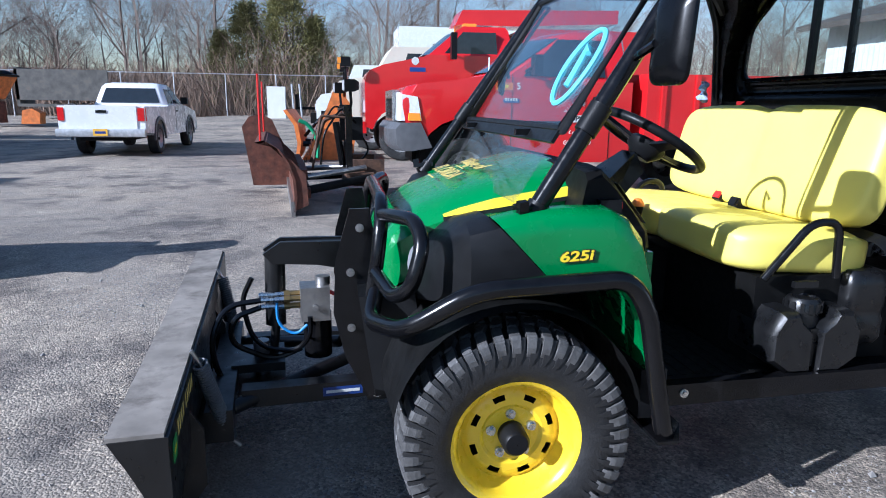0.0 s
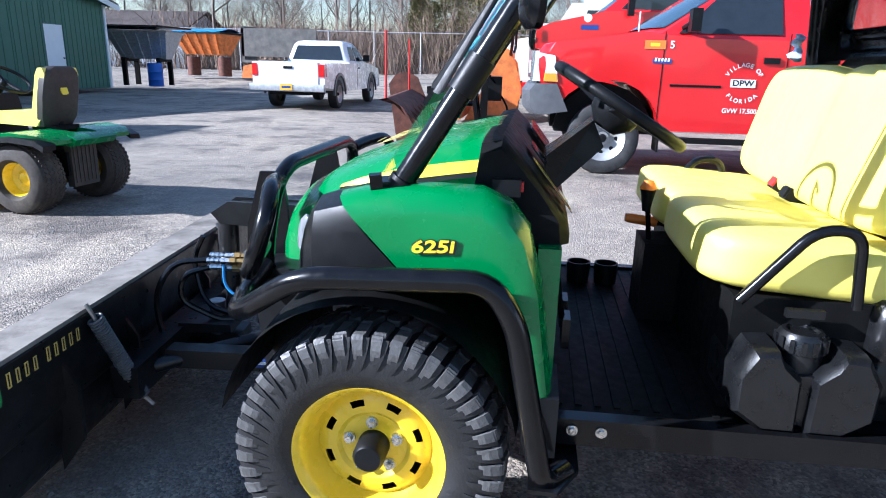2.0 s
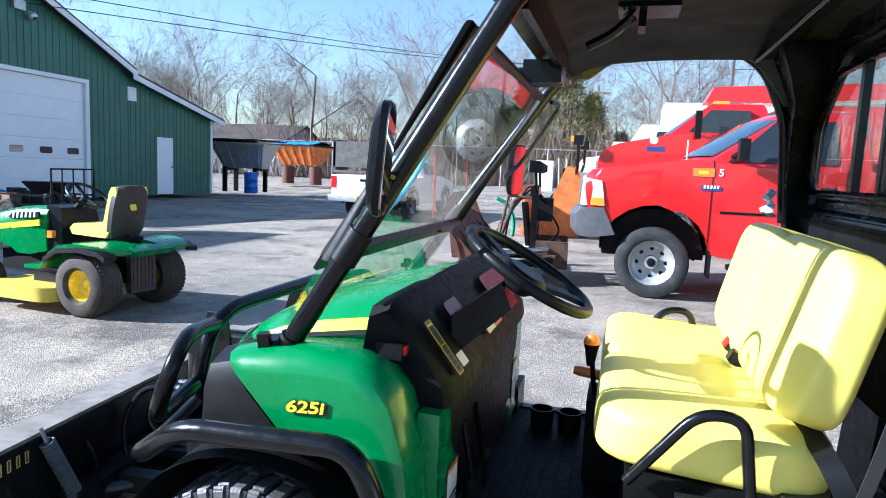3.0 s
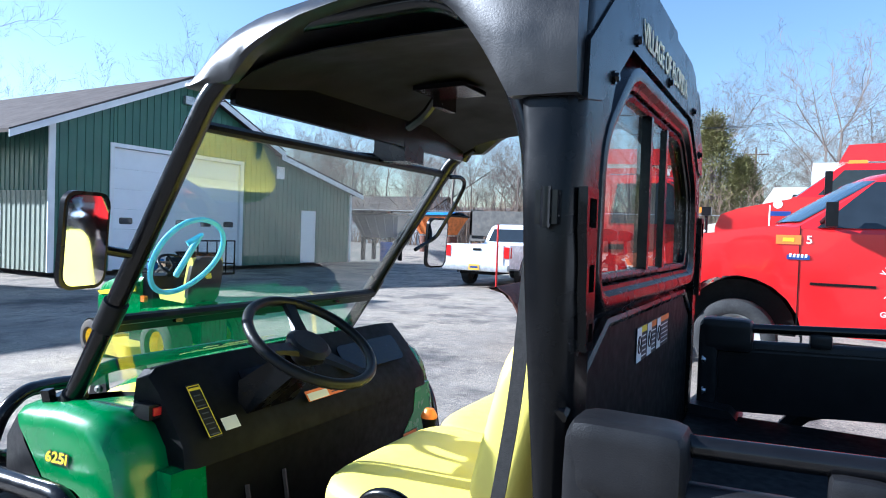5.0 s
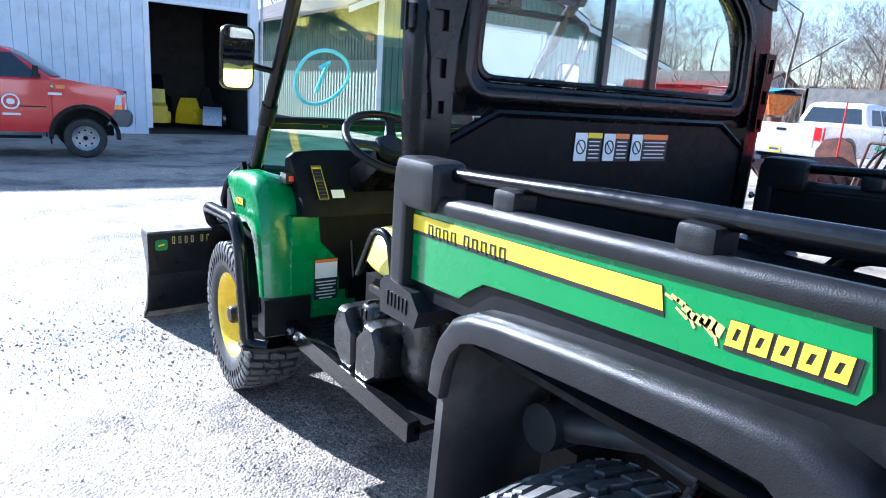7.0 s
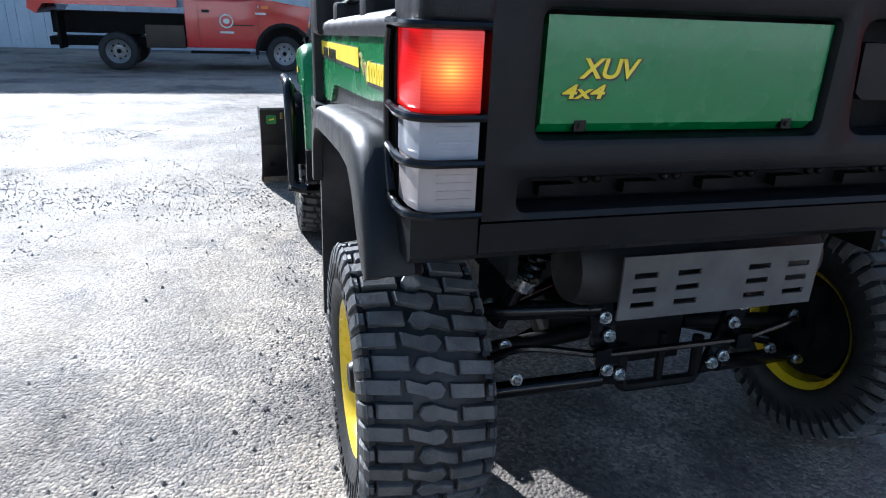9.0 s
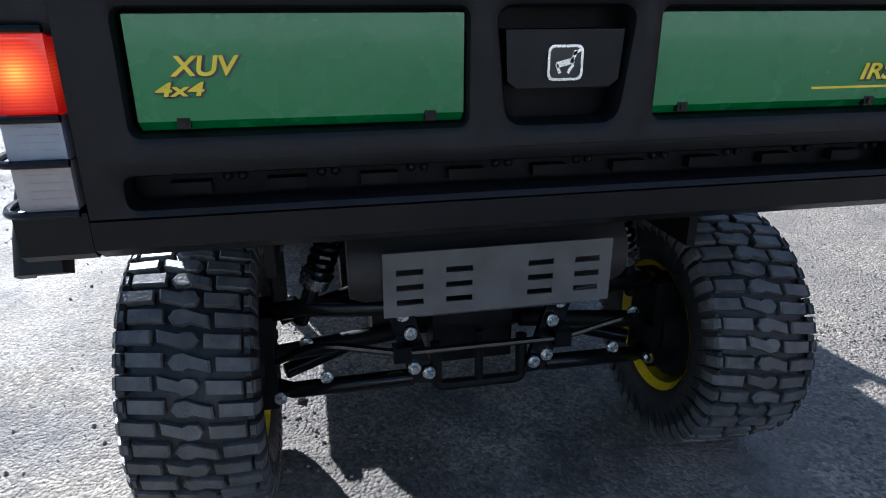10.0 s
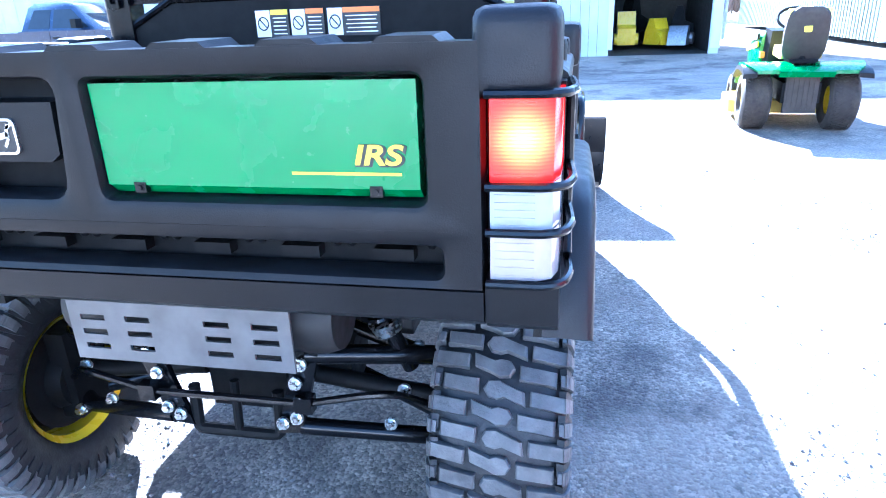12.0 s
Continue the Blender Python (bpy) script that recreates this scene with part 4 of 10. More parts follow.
cyl(bm, (0.945, -0.530, 0.540), (0.945, -0.530, 0.594), 0.050, 0.046, seg=28)
lathe(bm, [(0.001, 0.038), (0.030, 0.038), (0.034, 0.044), (0.042, 0.043), (0.05, 0.033), (0.052, 0.0)], 36, Matrix.Translation((0.945, -0.530, 0.590)))
cap_ = part("fuel_cap", bm, TANK, tank, "round ribbed black cap")
for i in range(14):
    a_ = 2 * math.pi * i / 14
    bm = B()
    box(bm, 0.048, 0.0555, -0.005, 0.005, 0.0, 0.030)
    bm.transform(Matrix.Translation((0.945, -0.530, 0.592)) @ pose(0, 0, 0, 0, 0, math.degrees(a_)))
    part("cap_rib", bm, TANK, cap_, smooth=False)
bm = B()
box(bm, 0.90, 0.98, -0.543, -0.527, 0.663, 0.682)
part("cap_grip", bm, TANK, cap_, bevel=0.005)
bm = B()
loft(bm, [[(1.165 + 0.075 * k * math.copysign(abs(math.cos(q)) ** 0.4, math.cos(q)), -0.44 + 0.105 * k * math.copysign(abs(math.sin(q)) ** 0.4, math.sin(q)), z) for q in [2 * math.pi * j / 28 for j in range(28)]] for z, k in ((0.47, 0.9), (0.49, 1.0), (0.55, 1.0), (0.56, 0.96), (0.58, 0.96), (0.59, 1.0), (0.66, 1.0), (0.69, 0.95), (0.705, 0.8))])
part("air_box", bm, TANK, G, "black moulded plastic air box")
# bench seat
for ya, yb in ((-0.505, 0.075), (0.02, 0.645)):
    yc, L_ = (ya + yb) / 2, yb - ya
    bm = pillow(B(), (0, 0, 0), (0.505, L_, 0.145), Matrix.Translation((0.975, yc, 0.754)) @ pose(0, 0, 0, 0, 4, 0), 5.5)
    part("seat_cushion", bm, SEAT_Y, G, "yellow vinyl seat cushion")
bm = pillow(B(), (0, 0, 0), (0.130, 1.18, 0.40), None, 6.0, 20)
for v in bm.verts:
    if v.co.z > 0.1:
        v.co.z -= 0.018 * math.exp(-(v.co.y / 0.05) ** 2)
    v.co.x += 0.012 * math.exp(-(v.co.y / 0.035) ** 2) * (1 if v.co.x < 0 else 0)
bm.transform(Matrix.Translation((1.195, 0.085, 1.005)) @ pose(0, 0, 0, 0, 14, 0))
part("seat_back", bm, SEAT_Y, G, "yellow vinyl bench backrest")
for pts_, nm_ in (([(1.13, 0.27, 0.845), (1.15, 0.05, 0.835), (1.165, -0.25, 0.825), (1.17, -0.56, 0.80), (1.20, -0.60, 0.74)], "lap_belt"), ([(1.290, -0.640, 1.40), (1.270, -0.640, 1.12), (1.235, -0.635, 0.90), (1.200, -0.630, 0.74)], "shoulder_belt")):
    bm = B()
    sec_ = []
    for q in rounded_path(pts_, 0.08):
        sec_.append([q + Vector(o_) for o_ in (((-0.018, 0, -0.006), (0.018, 0, 0.012), (0.018, 0, 0.0145), (-0.018, 0, -0.0035)) if nm_ == "lap_belt" else ((-0.012, -0.0015, 0), (0.012, -0.0015, 0), (0.012, 0.0015, 0), (-0.012, 0.0015, 0)))])
    loft(bm, sec_)
    part(nm_, bm, BELT if nm_ == "shoulder_belt" else BLACK_PLASTIC, G, "grey woven seat belt" if nm_ == "shoulder_belt" else "black lap belt along the backrest")
for s in (-1, 1):
    bm = tube(B(), [(0.80, -0.53, 0.69), (0.93, -0.545, 0.865), (1.02, -0.545, 0.865), (1.045, -0.53, 0.69)], 0.0125, 10, 0.05)
    part("grab_handle", mirrored(bm) if s > 0 else bm, BLACK_STEEL, G)
# belt buckles side by side between the seats
for y, tilt, mt in ((0.205, -58, RED_PLASTIC), (0.085, -66, BLACK_PLASTIC)):
    mb = Matrix.Translation((1.165, y, 0.800)) @ pose(0, 0, 0, 0, tilt, 0)
    bm = B()
    loft(bm, [[(hx * w_, hy * 0.026 * k_, z) for hx, hy in ((-1, -1), (1, -1), (1, 1), (-1, 1))] for z, w_, k_ in ((-0.05, 0.012, 0.6), (0.0, 0.014, 0.8), (0.03, 0.020, 1.0), (0.085, 0.019, 1.0))])
    bm.transform(mb)
    bk = part("belt_buckle", bm, BLACK_PLASTIC, G, "black seat belt buckle", bevel=0.006)
    bm = B()
    box(bm, -0.014, 0.015, -0.021, 0.021, 0.078, 0.092)
    bm.transform(mb)
    part("buckle_button", bm, mt, bk, bevel=0.004)
# gear levers
bm = tube(B(), [(0.735, 0.10, 0.45), (0.715, 0.10, 0.62), (0.692, 0.10, 0.80)], 0.008, 8)
lv = part("gear_lever", bm, BLACK_STEEL, G)
bm = lathe(B(), [(0.001, 0.060), (0.014, 0.057), (0.022, 0.045), (0.026, 0.034), (0.025, 0.030), (0.001, 0.030)], 18, Matrix.Translation((0.692, 0.10, 0.79)))
part("knob", bm, ORANGE, lv, "orange gear knob")
bm = lathe(B(), [(0.025, 0.030), (0.020, 0.010), (0.012, -0.04), (0.001, -0.04)], 18, Matrix.Translation((0.692, 0.10, 0.79)))
part("knob_neck", bm, BLACK_PLASTIC, lv)
bm = cyl(B(), (0.80, 0.16, 0.695), (0.715, 0.16, 0.705), 0.010)
bl = part("parking_brake_lever", bm, BLACK_STEEL, G)
bm = lathe(B(), [(0.001, 0.0), (0.013, 0.0), (0.016, 0.02), (0.0165, 0.10), (0.001, 0.105)], 14, Matrix.Translation((0.64, 0.16, 0.713)) @ pose(0, 0, 0, 0, 96, 0))
part("brake_grip", bm, ORANGE, bl, "orange lever grip")
bm = B()
box(bm, 0.69, 0.80, 0.04, 0.22, 0.41, 0.66)
part("lever_console", bm, DARK, G, bevel=0.02)
# dashboard and steering
bm = B()
secs = []
for y, k in ((-0.56, 0.6), (-0.54, 0.9), (-0.45, 1.0), (0.0, 1.0), (0.45, 1.0), (0.54, 0.9), (0.56, 0.6)):
    secs.append([(0.20, y, 0.90), (0.215, y, 0.955 + 0.065 * k), (0.26, y, 0.965 + 0.065 * k), (0.30, y, 0.935 + 0.055 * k), (0.34 + 0.02 * k, y, 0.895 + 0.02 * k), (0.36 + 0.055 * k, y, 0.85), (0.36 + 0.065 * k, y, 0.80), (0.28, y, 0.78)])
loft(bm, secs)
part("dashboard", bm, DARK, G, "black moulded dashboard", bevel=0.012, segs=3)
DN = Vector((0.78, 0, 0.625))
DD = Vector((0.625, 0, -0.78))


def dash_pt(y, t):
    """Point on the sloping dash face, t metres down from its upper edge."""
    return Vector((0.318, y, 0.985)) + DD * t + DN * 0.004


for y, t, w_, h_, mt, nm, lb in ((-0.485, 0.085, 0.040, 0.15, DECAL_K, "dash_label", "tall black and yellow instruction label"), (-0.425, 0.135, 0.050, 0.034, DECAL_W, "dash_label", "small white label"), (-0.03, 0.13, 0.20, 0.034, DECAL_O, "dash_label", "orange and white warning label")):
    q = face(dash_pt(y, t), (0, 1, 0), -DD)
    bm = plate(B(), q, w_, h_, 0.0012)
    dl = part(nm, bm, mt, G, lb, smooth=False)
    if mt is DECAL_K:
        for ex, ey, ew, eh in ((-w_ * 0.46, 0, 0.002, h_ * 0.95), (w_ * 0.46, 0, 0.002, h_ * 0.95), (0, h_ * 0.47, w_ * 0.94, 0.002), (0, 0.006, w_ * 0.94, 0.002), (0, -h_ * 0.47, w_ * 0.94, 0.002), (0, h_ * 0.41, w_ * 0.8, 0.007)):
            bm = plate(B(), q @ Matrix.Translation((ex, ey, 0.0013)), ew, eh, 0.0006)
            part("label_border", bm, DECAL_Y, dl, smooth=False)
        for i in range(8):
            bm = plate(B(), q @ Matrix.Translation((0, 0.043 - i * 0.0145 if i < 3 else 0.036 - i * 0.0145, 0.0013)), w_ * (0.66 if i % 3 else 0.5), 0.003, 0.0006)
            part("text_bar", bm, GREY_PLATE, dl, smooth=False)
    elif mt is DECAL_O:
        bm = plate(B(), q @ Matrix.Translation((-0.05, -0.004, 0.0013)), 0.09, 0.024, 0.0006)
        part("pictogram", bm, DECAL_W, dl, smooth=False)
        for i in range(3):
            bm = plate(B(), q @ Matrix.Translation((0.05, 0.008 - i * 0.008, 0.0013)), 0.08, 0.003, 0.0006)
            part("text_bar", bm, DECAL_K, dl, smooth=False)
for s in (-1, 1):
    bm = B()
    prism(bm, rrect(-0.17, 0.17, -0.05, 0.05, 0.02), 0.0, 0.006, "z") if s > 0 else prism(bm, rrect(-0.06, 0.06, -0.045, 0.045, 0.015), 0.0, 0.004, "z")
    bm.transform(face(dash_pt(0.27 if s > 0 else -0.27, 0.045), (0, 1, 0), -DD))
    part("glove_box" if s > 0 else "gauge_bezel", bm, BLACK_STEEL, G, "dark recessed panel", bevel=0.003)
    bm = B()
    box(bm, 0.245, 0.306, -0.590, -0.545, 0.908, 0.944)
    ml = part("marker_lamp", mirrored(bm) if s > 0 else bm, BLACK_PLASTIC, G, "black lamp housing with red lens", bevel=0.01)
    bm = B()
    box(bm, 0.305, 0.312, -0.580, -0.556, 0.918, 0.938)
    part("lens", mirrored(bm) if s > 0 else bm, RED_PLASTIC, ml, bevel=0.004)
    # green rear face of the wheel housing, with its label
    bm = B()
    prism(bm, [(-0.60, 0.80), (-0.50, 0.80), (-0.49, 0.70), (-0.43, 0.64), (-0.41, 0.56), (-0.41, 0.40), (-0.60, 0.40)], 0.352, 0.402, "x")
    part("wheel_housing", mirrored(bm) if s > 0 else bm, GREEN, G, bevel=0.008, segs=3)
    bm = plate(B(), face((0.4035, s * 0.465, 0.545), (0, 1, 0), (0, 0, 1)), 0.096, 0.180, 0.0012)
    wl = part("warning_label", bm, DECAL_K, G, "white and orange warning label", smooth=False)
    bm = plate(B(), face((0.4043, s * 0.465, 0.590), (0, 1, 0), (0, 0, 1)), 0.090, 0.062, 0.0010)
    part("pictogram", bm, DECAL_W, wl, smooth=False)
    bm = plate(B(), face((0.4043, s * 0.465, 0.6275), (0, 1, 0), (0, 0, 1)), 0.092, 0.011, 0.0010)
    part("label_header", bm, DECAL_O, wl, smooth=False)
    for k in range(6):
        bm = plate(B(), face((0.4043, s * 0.465, 0.545 - 0.013 * k), (0, 1, 0), (0, 0, 1)), 0.080 if k % 3 < 2 else 0.055, 0.0045, 0.0010)
        part("text_bar", bm, DECAL_W, wl, smooth=False)
# cup holders and pedals
for x in (0.525, 0.625):
    bm = lathe(B(), [(0.040, 0.0), (0.044, 0.06), (0.043, 0.075), (0.037, 0.075), (0.034, 0.01), (0.001, 0.01)], 20, Matrix.Translation((x, 0.40, 0.409)))
    part("cup_holder", bm, BLACK_PLASTIC, G)
for y in (-0.36, -0.22):
    bm = B()
    box(bm, 0.43, 0.45, y - 0.035, y + 0.035, 0.48, 0.56)
    tube(bm, [(0.43, y, 0.55), (0.40, y, 0.70)], 0.008, 6)
    part("pedal", bm, BLACK_STEEL, G, bevel=0.004)
# hood lettering, read from ahead
hm = face((-0.02, 0.0, 0.985), (0, -1, 0), (1, 0, 0.30))
words("hood_lettering", "Village of", 0.075, hm @ Matrix.Translation((0.02, 0.035, 0.0)), GOLD, G, width=0.30, shear=0.25, label="gold script lettering")
words("hood_lettering", "FLORIDA", 0.085, hm @ Matrix.Translation((0.0, -0.06, -0.002)), GOLD, G, width=0.34, bold=0.001, label="gold capital lettering")
for dz in (-0.012, -0.118):
    bm = plate(B(), hm @ Matrix.Translation((0.0, dz, -0.001)), 0.12, 0.006, 0.001)
    part("gold_line", bm, GOLD, G, smooth=False)
bm = B()
box(bm, 0.36, 0.40, -0.52, 0.52, 0.41, 0.82)
part("firewall", bm, DARK, G)
bm = B()
loft(bm, [[(0.36, -0.36, 0.97), (0.36, -0.16, 0.97), (0.36, -0.16, 0.86), (0.36, -0.36, 0.86)], [(0.47, -0.31, 1.055), (0.47, -0.21, 1.055), (0.50, -0.21, 0.99), (0.50, -0.31, 0.99)]])
part("steering_column", bm, CAB_PLASTIC, G, bevel=0.012)
SWC = Vector((0.525, -0.27, 1.075))
swm = Matrix.Translation(SWC) @ pose(0, 0, 0, 0, 31, 0)
bm = B()
tube(bm, [swm @ Vector((0.178 * math.cos(2 * math.pi * i / 40), 0.178 * math.sin(2 * math.pi * i / 40), 0.015)) for i in range(40)], 0.0145, 10, closed=True)
sw = part("steering_wheel", bm, BLACK_PLASTIC, G, "black three-spoke steering wheel")
bm = B()
loft(bm, [[swm @ Vector((r * math.cos(a), r * math.sin(a), z)) for a in [2 * math.pi * i / 20 for i in range(20)]] for r, z in ((0.03, -0.05), (0.06, -0.02), (0.065, 0.0), (0.05, 0.012))])
part("wheel_hub", bm, BLACK_PLASTIC, sw)
for a in (20, 160, 270):
    bm = B()
    ca, sa = math.cos(radians(a)), math.sin(radians(a))
    loft(bm, [[swm @ Vector((r * ca - q * sa, r * sa + q * ca, z)) for q, z in ((-w, z0), (w, z0), (w * 0.8, z0 + 0.012), (-w * 0.8, z0 + 0.012))] for r, w, z0 in ((0.04, 0.028, -0.012), (0.11, 0.018, 0.0), (0.172, 0.02, 0.008))])
    part("spoke", bm, BLACK_PLASTIC, sw)
# roll cage pillars and windscreen
PA, PB = Vector((0.035, -0.625, 0.90)), Vector((0.515, -0.612, 1.672))
for s in (-1, 1):
    foot, head = PA + Vector((-0.11 if s > 0 else 0, 0, 0)), PB + Vector((-0.045 if s > 0 else 0, 0, 0))
    bm = tube(B(), [foot, head, (0.56, -0.60, 1.72)], 0.0245, 12, 0.04)
    pl = part("front_pillar", mirrored(bm) if s > 0 else bm, BLACK_STEEL, G)
    for t, r, hgt in ((0.0, 0.030, 0.05), (0.29, 0.030, 0.08), (0.345, 0.028, 0.02)):
        bm = B()
        p = foot.lerp(head, t)
        d = (head - foot).normalized()
        cyl(bm, p, p + d * hgt, r, seg=16)
        part("clamp", mirrored(bm) if s > 0 else bm, BLACK_PLASTIC, pl)
    bm = B()
    box(bm, -0.028, 0.055, -0.022, 0.022, -0.012, 0.006)
    box(bm, -0.036, -0.010, -0.034, -0.014, -0.010, 0.026)
    bm.transform(Matrix.Translation((foot.x - 0.010, -0.628, 0.935)) @ pose(0, 0, 0, 8, -6, 12))
    part("pillar_foot", mirrored(bm) if s > 0 else bm, BLACK_STEEL, pl, bevel=0.005)
d = (PB - PA).normalized()


def ws(u, v):
    """Point on the windscreen: u across from -1 to 1, v along the pillar from 0 to 1."""
    p = PA.lerp(PB, v)
    return Vector((p.x - 0.055, u * 0.60, p.z))


wn_ = Vector((-d.z, 0, d.x))
for nm, v0, v1 in (("windscreen", 0.30, 0.93), ("lower_windscreen", 0.05, 0.250)):
    bm = B()
    q = [ws(-0.985, v0), ws(0.985, v0), ws(0.985, v1), ws(-0.985, v1)]
    a = [bm.verts.new(p) for p in q]
    b = [bm.verts.new(p + wn_ * 0.004) for p in q]
    bm.faces.new(a)
    bm.faces.new(b[::-1])
    for i in range(4):
        bm.faces.new((a[i], b[i], b[(i + 1) % 4], a[(i + 1) % 4]))
    pane = part(nm, bm, SCREEN_GLASS, G, "clear plastic windscreen sheet", smooth=False)
    pane.visible_shadow = False
    if nm == "windscreen":
        fr = B()
        tube(fr, [ws(-0.99, v0), ws(0.99, v0), ws(0.99, v1), ws(-0.99, v1)], 0.0155, 8, closed=True)
        part("screen_seal", fr, BLACK_PLASTIC, pane)
        fr = B()
        loft(fr, [[ws(u, 0.252), ws(u, 0.292), ws(u, 0.292) + wn_ * 0.010, ws(u, 0.252) + wn_ * 0.010] for u in (-1, 1)])
        part("hinge_strip", fr, BLACK_PLASTIC, pane, bevel=0.003)
        for u in (-0.6, 0.6):
            hb = B()
            box(hb, -0.03, 0.03, -0.012, 0.012, -0.006, 0.012)
            hb.transform(Matrix.Translation(ws(u, 0.265) + wn_ * 0.016))
            part("hinge", hb, BLACK_STEEL, pane, bevel=0.003)
        # hand-painted ring with a stroke
        rg = B()
        c, ex, ey = ws(-0.70, 0.515) + wn_ * 0.006, Vector((0, 1, 0)), d
        pts = []
        for i in range(44):
            a_ = 2 * math.pi * i / 44
            r_ = 1 + 0.03 * math.sin(3 * a_ + 1)
            pts.append(c + ex * 0.105 * r_ * math.cos(a_) + ey * 0.118 * r_ * math.sin(a_))
        tube(rg, pts, 0.0075, 6, closed=True)
        part("painted_ring", rg, CYAN_MARK, pane, "hand-painted light blue ring")
        st_ = B()
        tube(st_, [c - ey * 0.065 - ex * 0.008, c + ey * 0.01 + ex * 0.002, c + ey * 0.068 + ex * 0.01, c + ey * 0.04 - ex * 0.02], 0.0085, 6)
        part("painted_stroke", st_, CYAN_MARK, pane, "hand-painted light blue stroke")
# roof
def along(pts, x):
    """Height on a broken line of (x, z)."""
    for (xa, za), (xb, zb) in zip(pts, pts[1:]):
        if xa <= x <= xb:
            return za + (zb - za) * (x - xa) / (xb - xa)
    return pts[-1][1] if x > pts[-1][0] else pts[0][1]


def roof_top(x):
    return along([(0.455, 1.722), (0.49, 1.765), (0.54, 1.800), (0.60, 1.828), (0.68, 1.846), (0.80, 1.856), (0.95, 1.860), (1.25, 1.860), (1.37, 1.855)], x)


def roof_under(x):
    return along([(0.455, 1.688), (0.595, 1.692), (0.66, 1.742), (0.72, 1.770), (0.80, 1.792), (0.92, 1.806), (1.03, 1.808), (1.11, 1.782), (1.17, 1.735), (1.22, 1.668), (1.26, 1.60), (1.37, 1.598)], x)


def roof_half(x):
    return along([(0.455, 0.628), (0.60, 0.640), (0.90, 0.660), (1.15, 0.685), (1.25, 0.697), (1.37, 0.700)], x)


ROOF_PLASTIC = mat("weathered_roof_plastic", (0.017, 0.017, 0.018), 0.38, spec=0.35, vary=0.25, scale=6, bump=0.08, bscale=300, dirt=(0.05, 0.047, 0.043), dirt_amt=0.14, dirt_scale=5)
bm = B()
secs = []
for x in (0.455, 0.47, 0.50, 0.54, 0.595, 0.63, 0.66, 0.69, 0.74, 0.80, 0.88, 0.95, 1.03, 1.08, 1.12, 1.15, 1.18, 1.21, 1.235, 1.26, 1.30, 1.345, 1.37):
    zt, zu = roof_top(x), roof_under(x)
    w = roof_half(x)
    v = w - 0.10 * min(1, max(0, (x - 1.0) / 0.25))
    lip = max(zt - 0.055, zu + 0.012)
    up = [(x, -w + 0.004, zu), (x, -w - 0.004, zu + (lip - zu) * 0.25), (x, -w, lip), (x, -w + 0.02, zt - 0.026), (x, -w + 0.07, zt - 0.008), (x, -0.3, zt), (x, -0.12, zt + 0.004), (x, 0.12, zt + 0.004), (x, 0.3, zt), (x, v - 0.07, zt - 0.008), (x, v - 0.02, zt - 0.026), (x, v, lip), (x, v + 0.004, zu + (lip - zu) * 0.25), (x, v - 0.004, zu)]
    k = min(0.03, (zt - zu) * 0.6)
    dn = [(x, v - 0.03, zu), (x, v - 0.045, max(zu, zt - 0.09)), (x, 0.3, zt - k - 0.01), (x, 0, zt - k - 0.01), (x, -0.3, zt - k - 0.01), (x, -w + 0.045, max(zu, zt - 0.09)), (x, -w + 0.03, zu)]
    secs.append(up + dn)
loft(bm, secs)
part("roof", bm, ROOF_PLASTIC, G, "black moulded plastic roof, dusty")
bm = B()
secs = []
LINING = ((-0.575, -0.058), (-0.45, -0.036), (-0.3, -0.006), (0.3, -0.006), (0.45, -0.036), (0.575, -0.058))
for x in (0.505, 0.54, 0.60, 0.68, 0.80, 0.95, 1.10, 1.20, 1.26):
    zc = roof_top(x) - min(0.03, (roof_top(x) - roof_under(x)) * 0.6) - 0.014
    secs.append([(x, y, zc + dz_) for y, dz_ in LINING] + [(x, y, zc + dz_ - 0.003) for y, dz_ in LINING[::-1]])
loft(bm, secs)
part("headliner", bm, mat("glossy_black_lining", (0.0040, 0.0036, 0.0032), 0.55, vary=0.1, scale=2, spec=0.10), G, "glossy black roof lining")
for s in (-1, 1):
    bm = tube(B(), [(0.515, -0.612, 1.672), (0.575, -0.600, 1.752), (0.68, -0.600, 1.802), (1.09, -0.610, 1.802), (1.195, -0.620, 1.735), (1.275, -0.625, 1.56), (1.305, -0.63, 1.20)], 0.019, 12, 0.06)
    part("roof_rail", mirrored(bm) if s > 0 else bm, BLACK_STEEL, G, "black tubular cage rail")
bm = tube(B(), [(1.16, -0.60, 1.752), (1.16, 0.60, 1.752)], 0.009, 10)
part("cross_tube", bm, BLACK_STEEL, G)
bm = B()
box(bm, 0.70, 0.86, -0.07, 0.07, 1.782, 1.795)
box(bm, 0.755, 0.775, -0.05, 0.05, 1.735, 1.785)
tube(bm, [(0.74, 0.0, 1.775), (0.69, 0.02, 1.73), (0.62, 0.04, 1.70)], 0.014, 8, 0.03)
part("roof_bracket", bm, BLACK_STEEL, G, "perforated black roof bracket", bevel=0.003)
for y in (-0.05, -0.02, 0.02, 0.05):
    bm = cyl(B(), (0.72, y, 1.782), (0.72, y, 1.778), 0.006, seg=10)
    part("bracket_hole", bm, CHROME, G)
bm = B()
box(bm, 0.42, 0.54, 0.15, 0.27, 1.615, 1.685)
cyl(bm, (0.40, 0.20, 1.64), (0.47, 0.20, 1.64), 0.028)
wm_ = part("wiper_motor", bm, CAB_PLASTIC, G, "black wiper motor housing", bevel=0.018, segs=3)
bm = tube(B(), [(0.415, 0.20, 1.64), (0.400, 0.04, 1.628), (0.395, -0.42, 1.612)], 0.007, 8)
part("wiper_blade", bm, BLACK_STEEL, wm_, "thin black wiper blade")
bm = B()
box(bm, 0.520, 0.538, -0.56, 0.56, 1.660, 1.745)
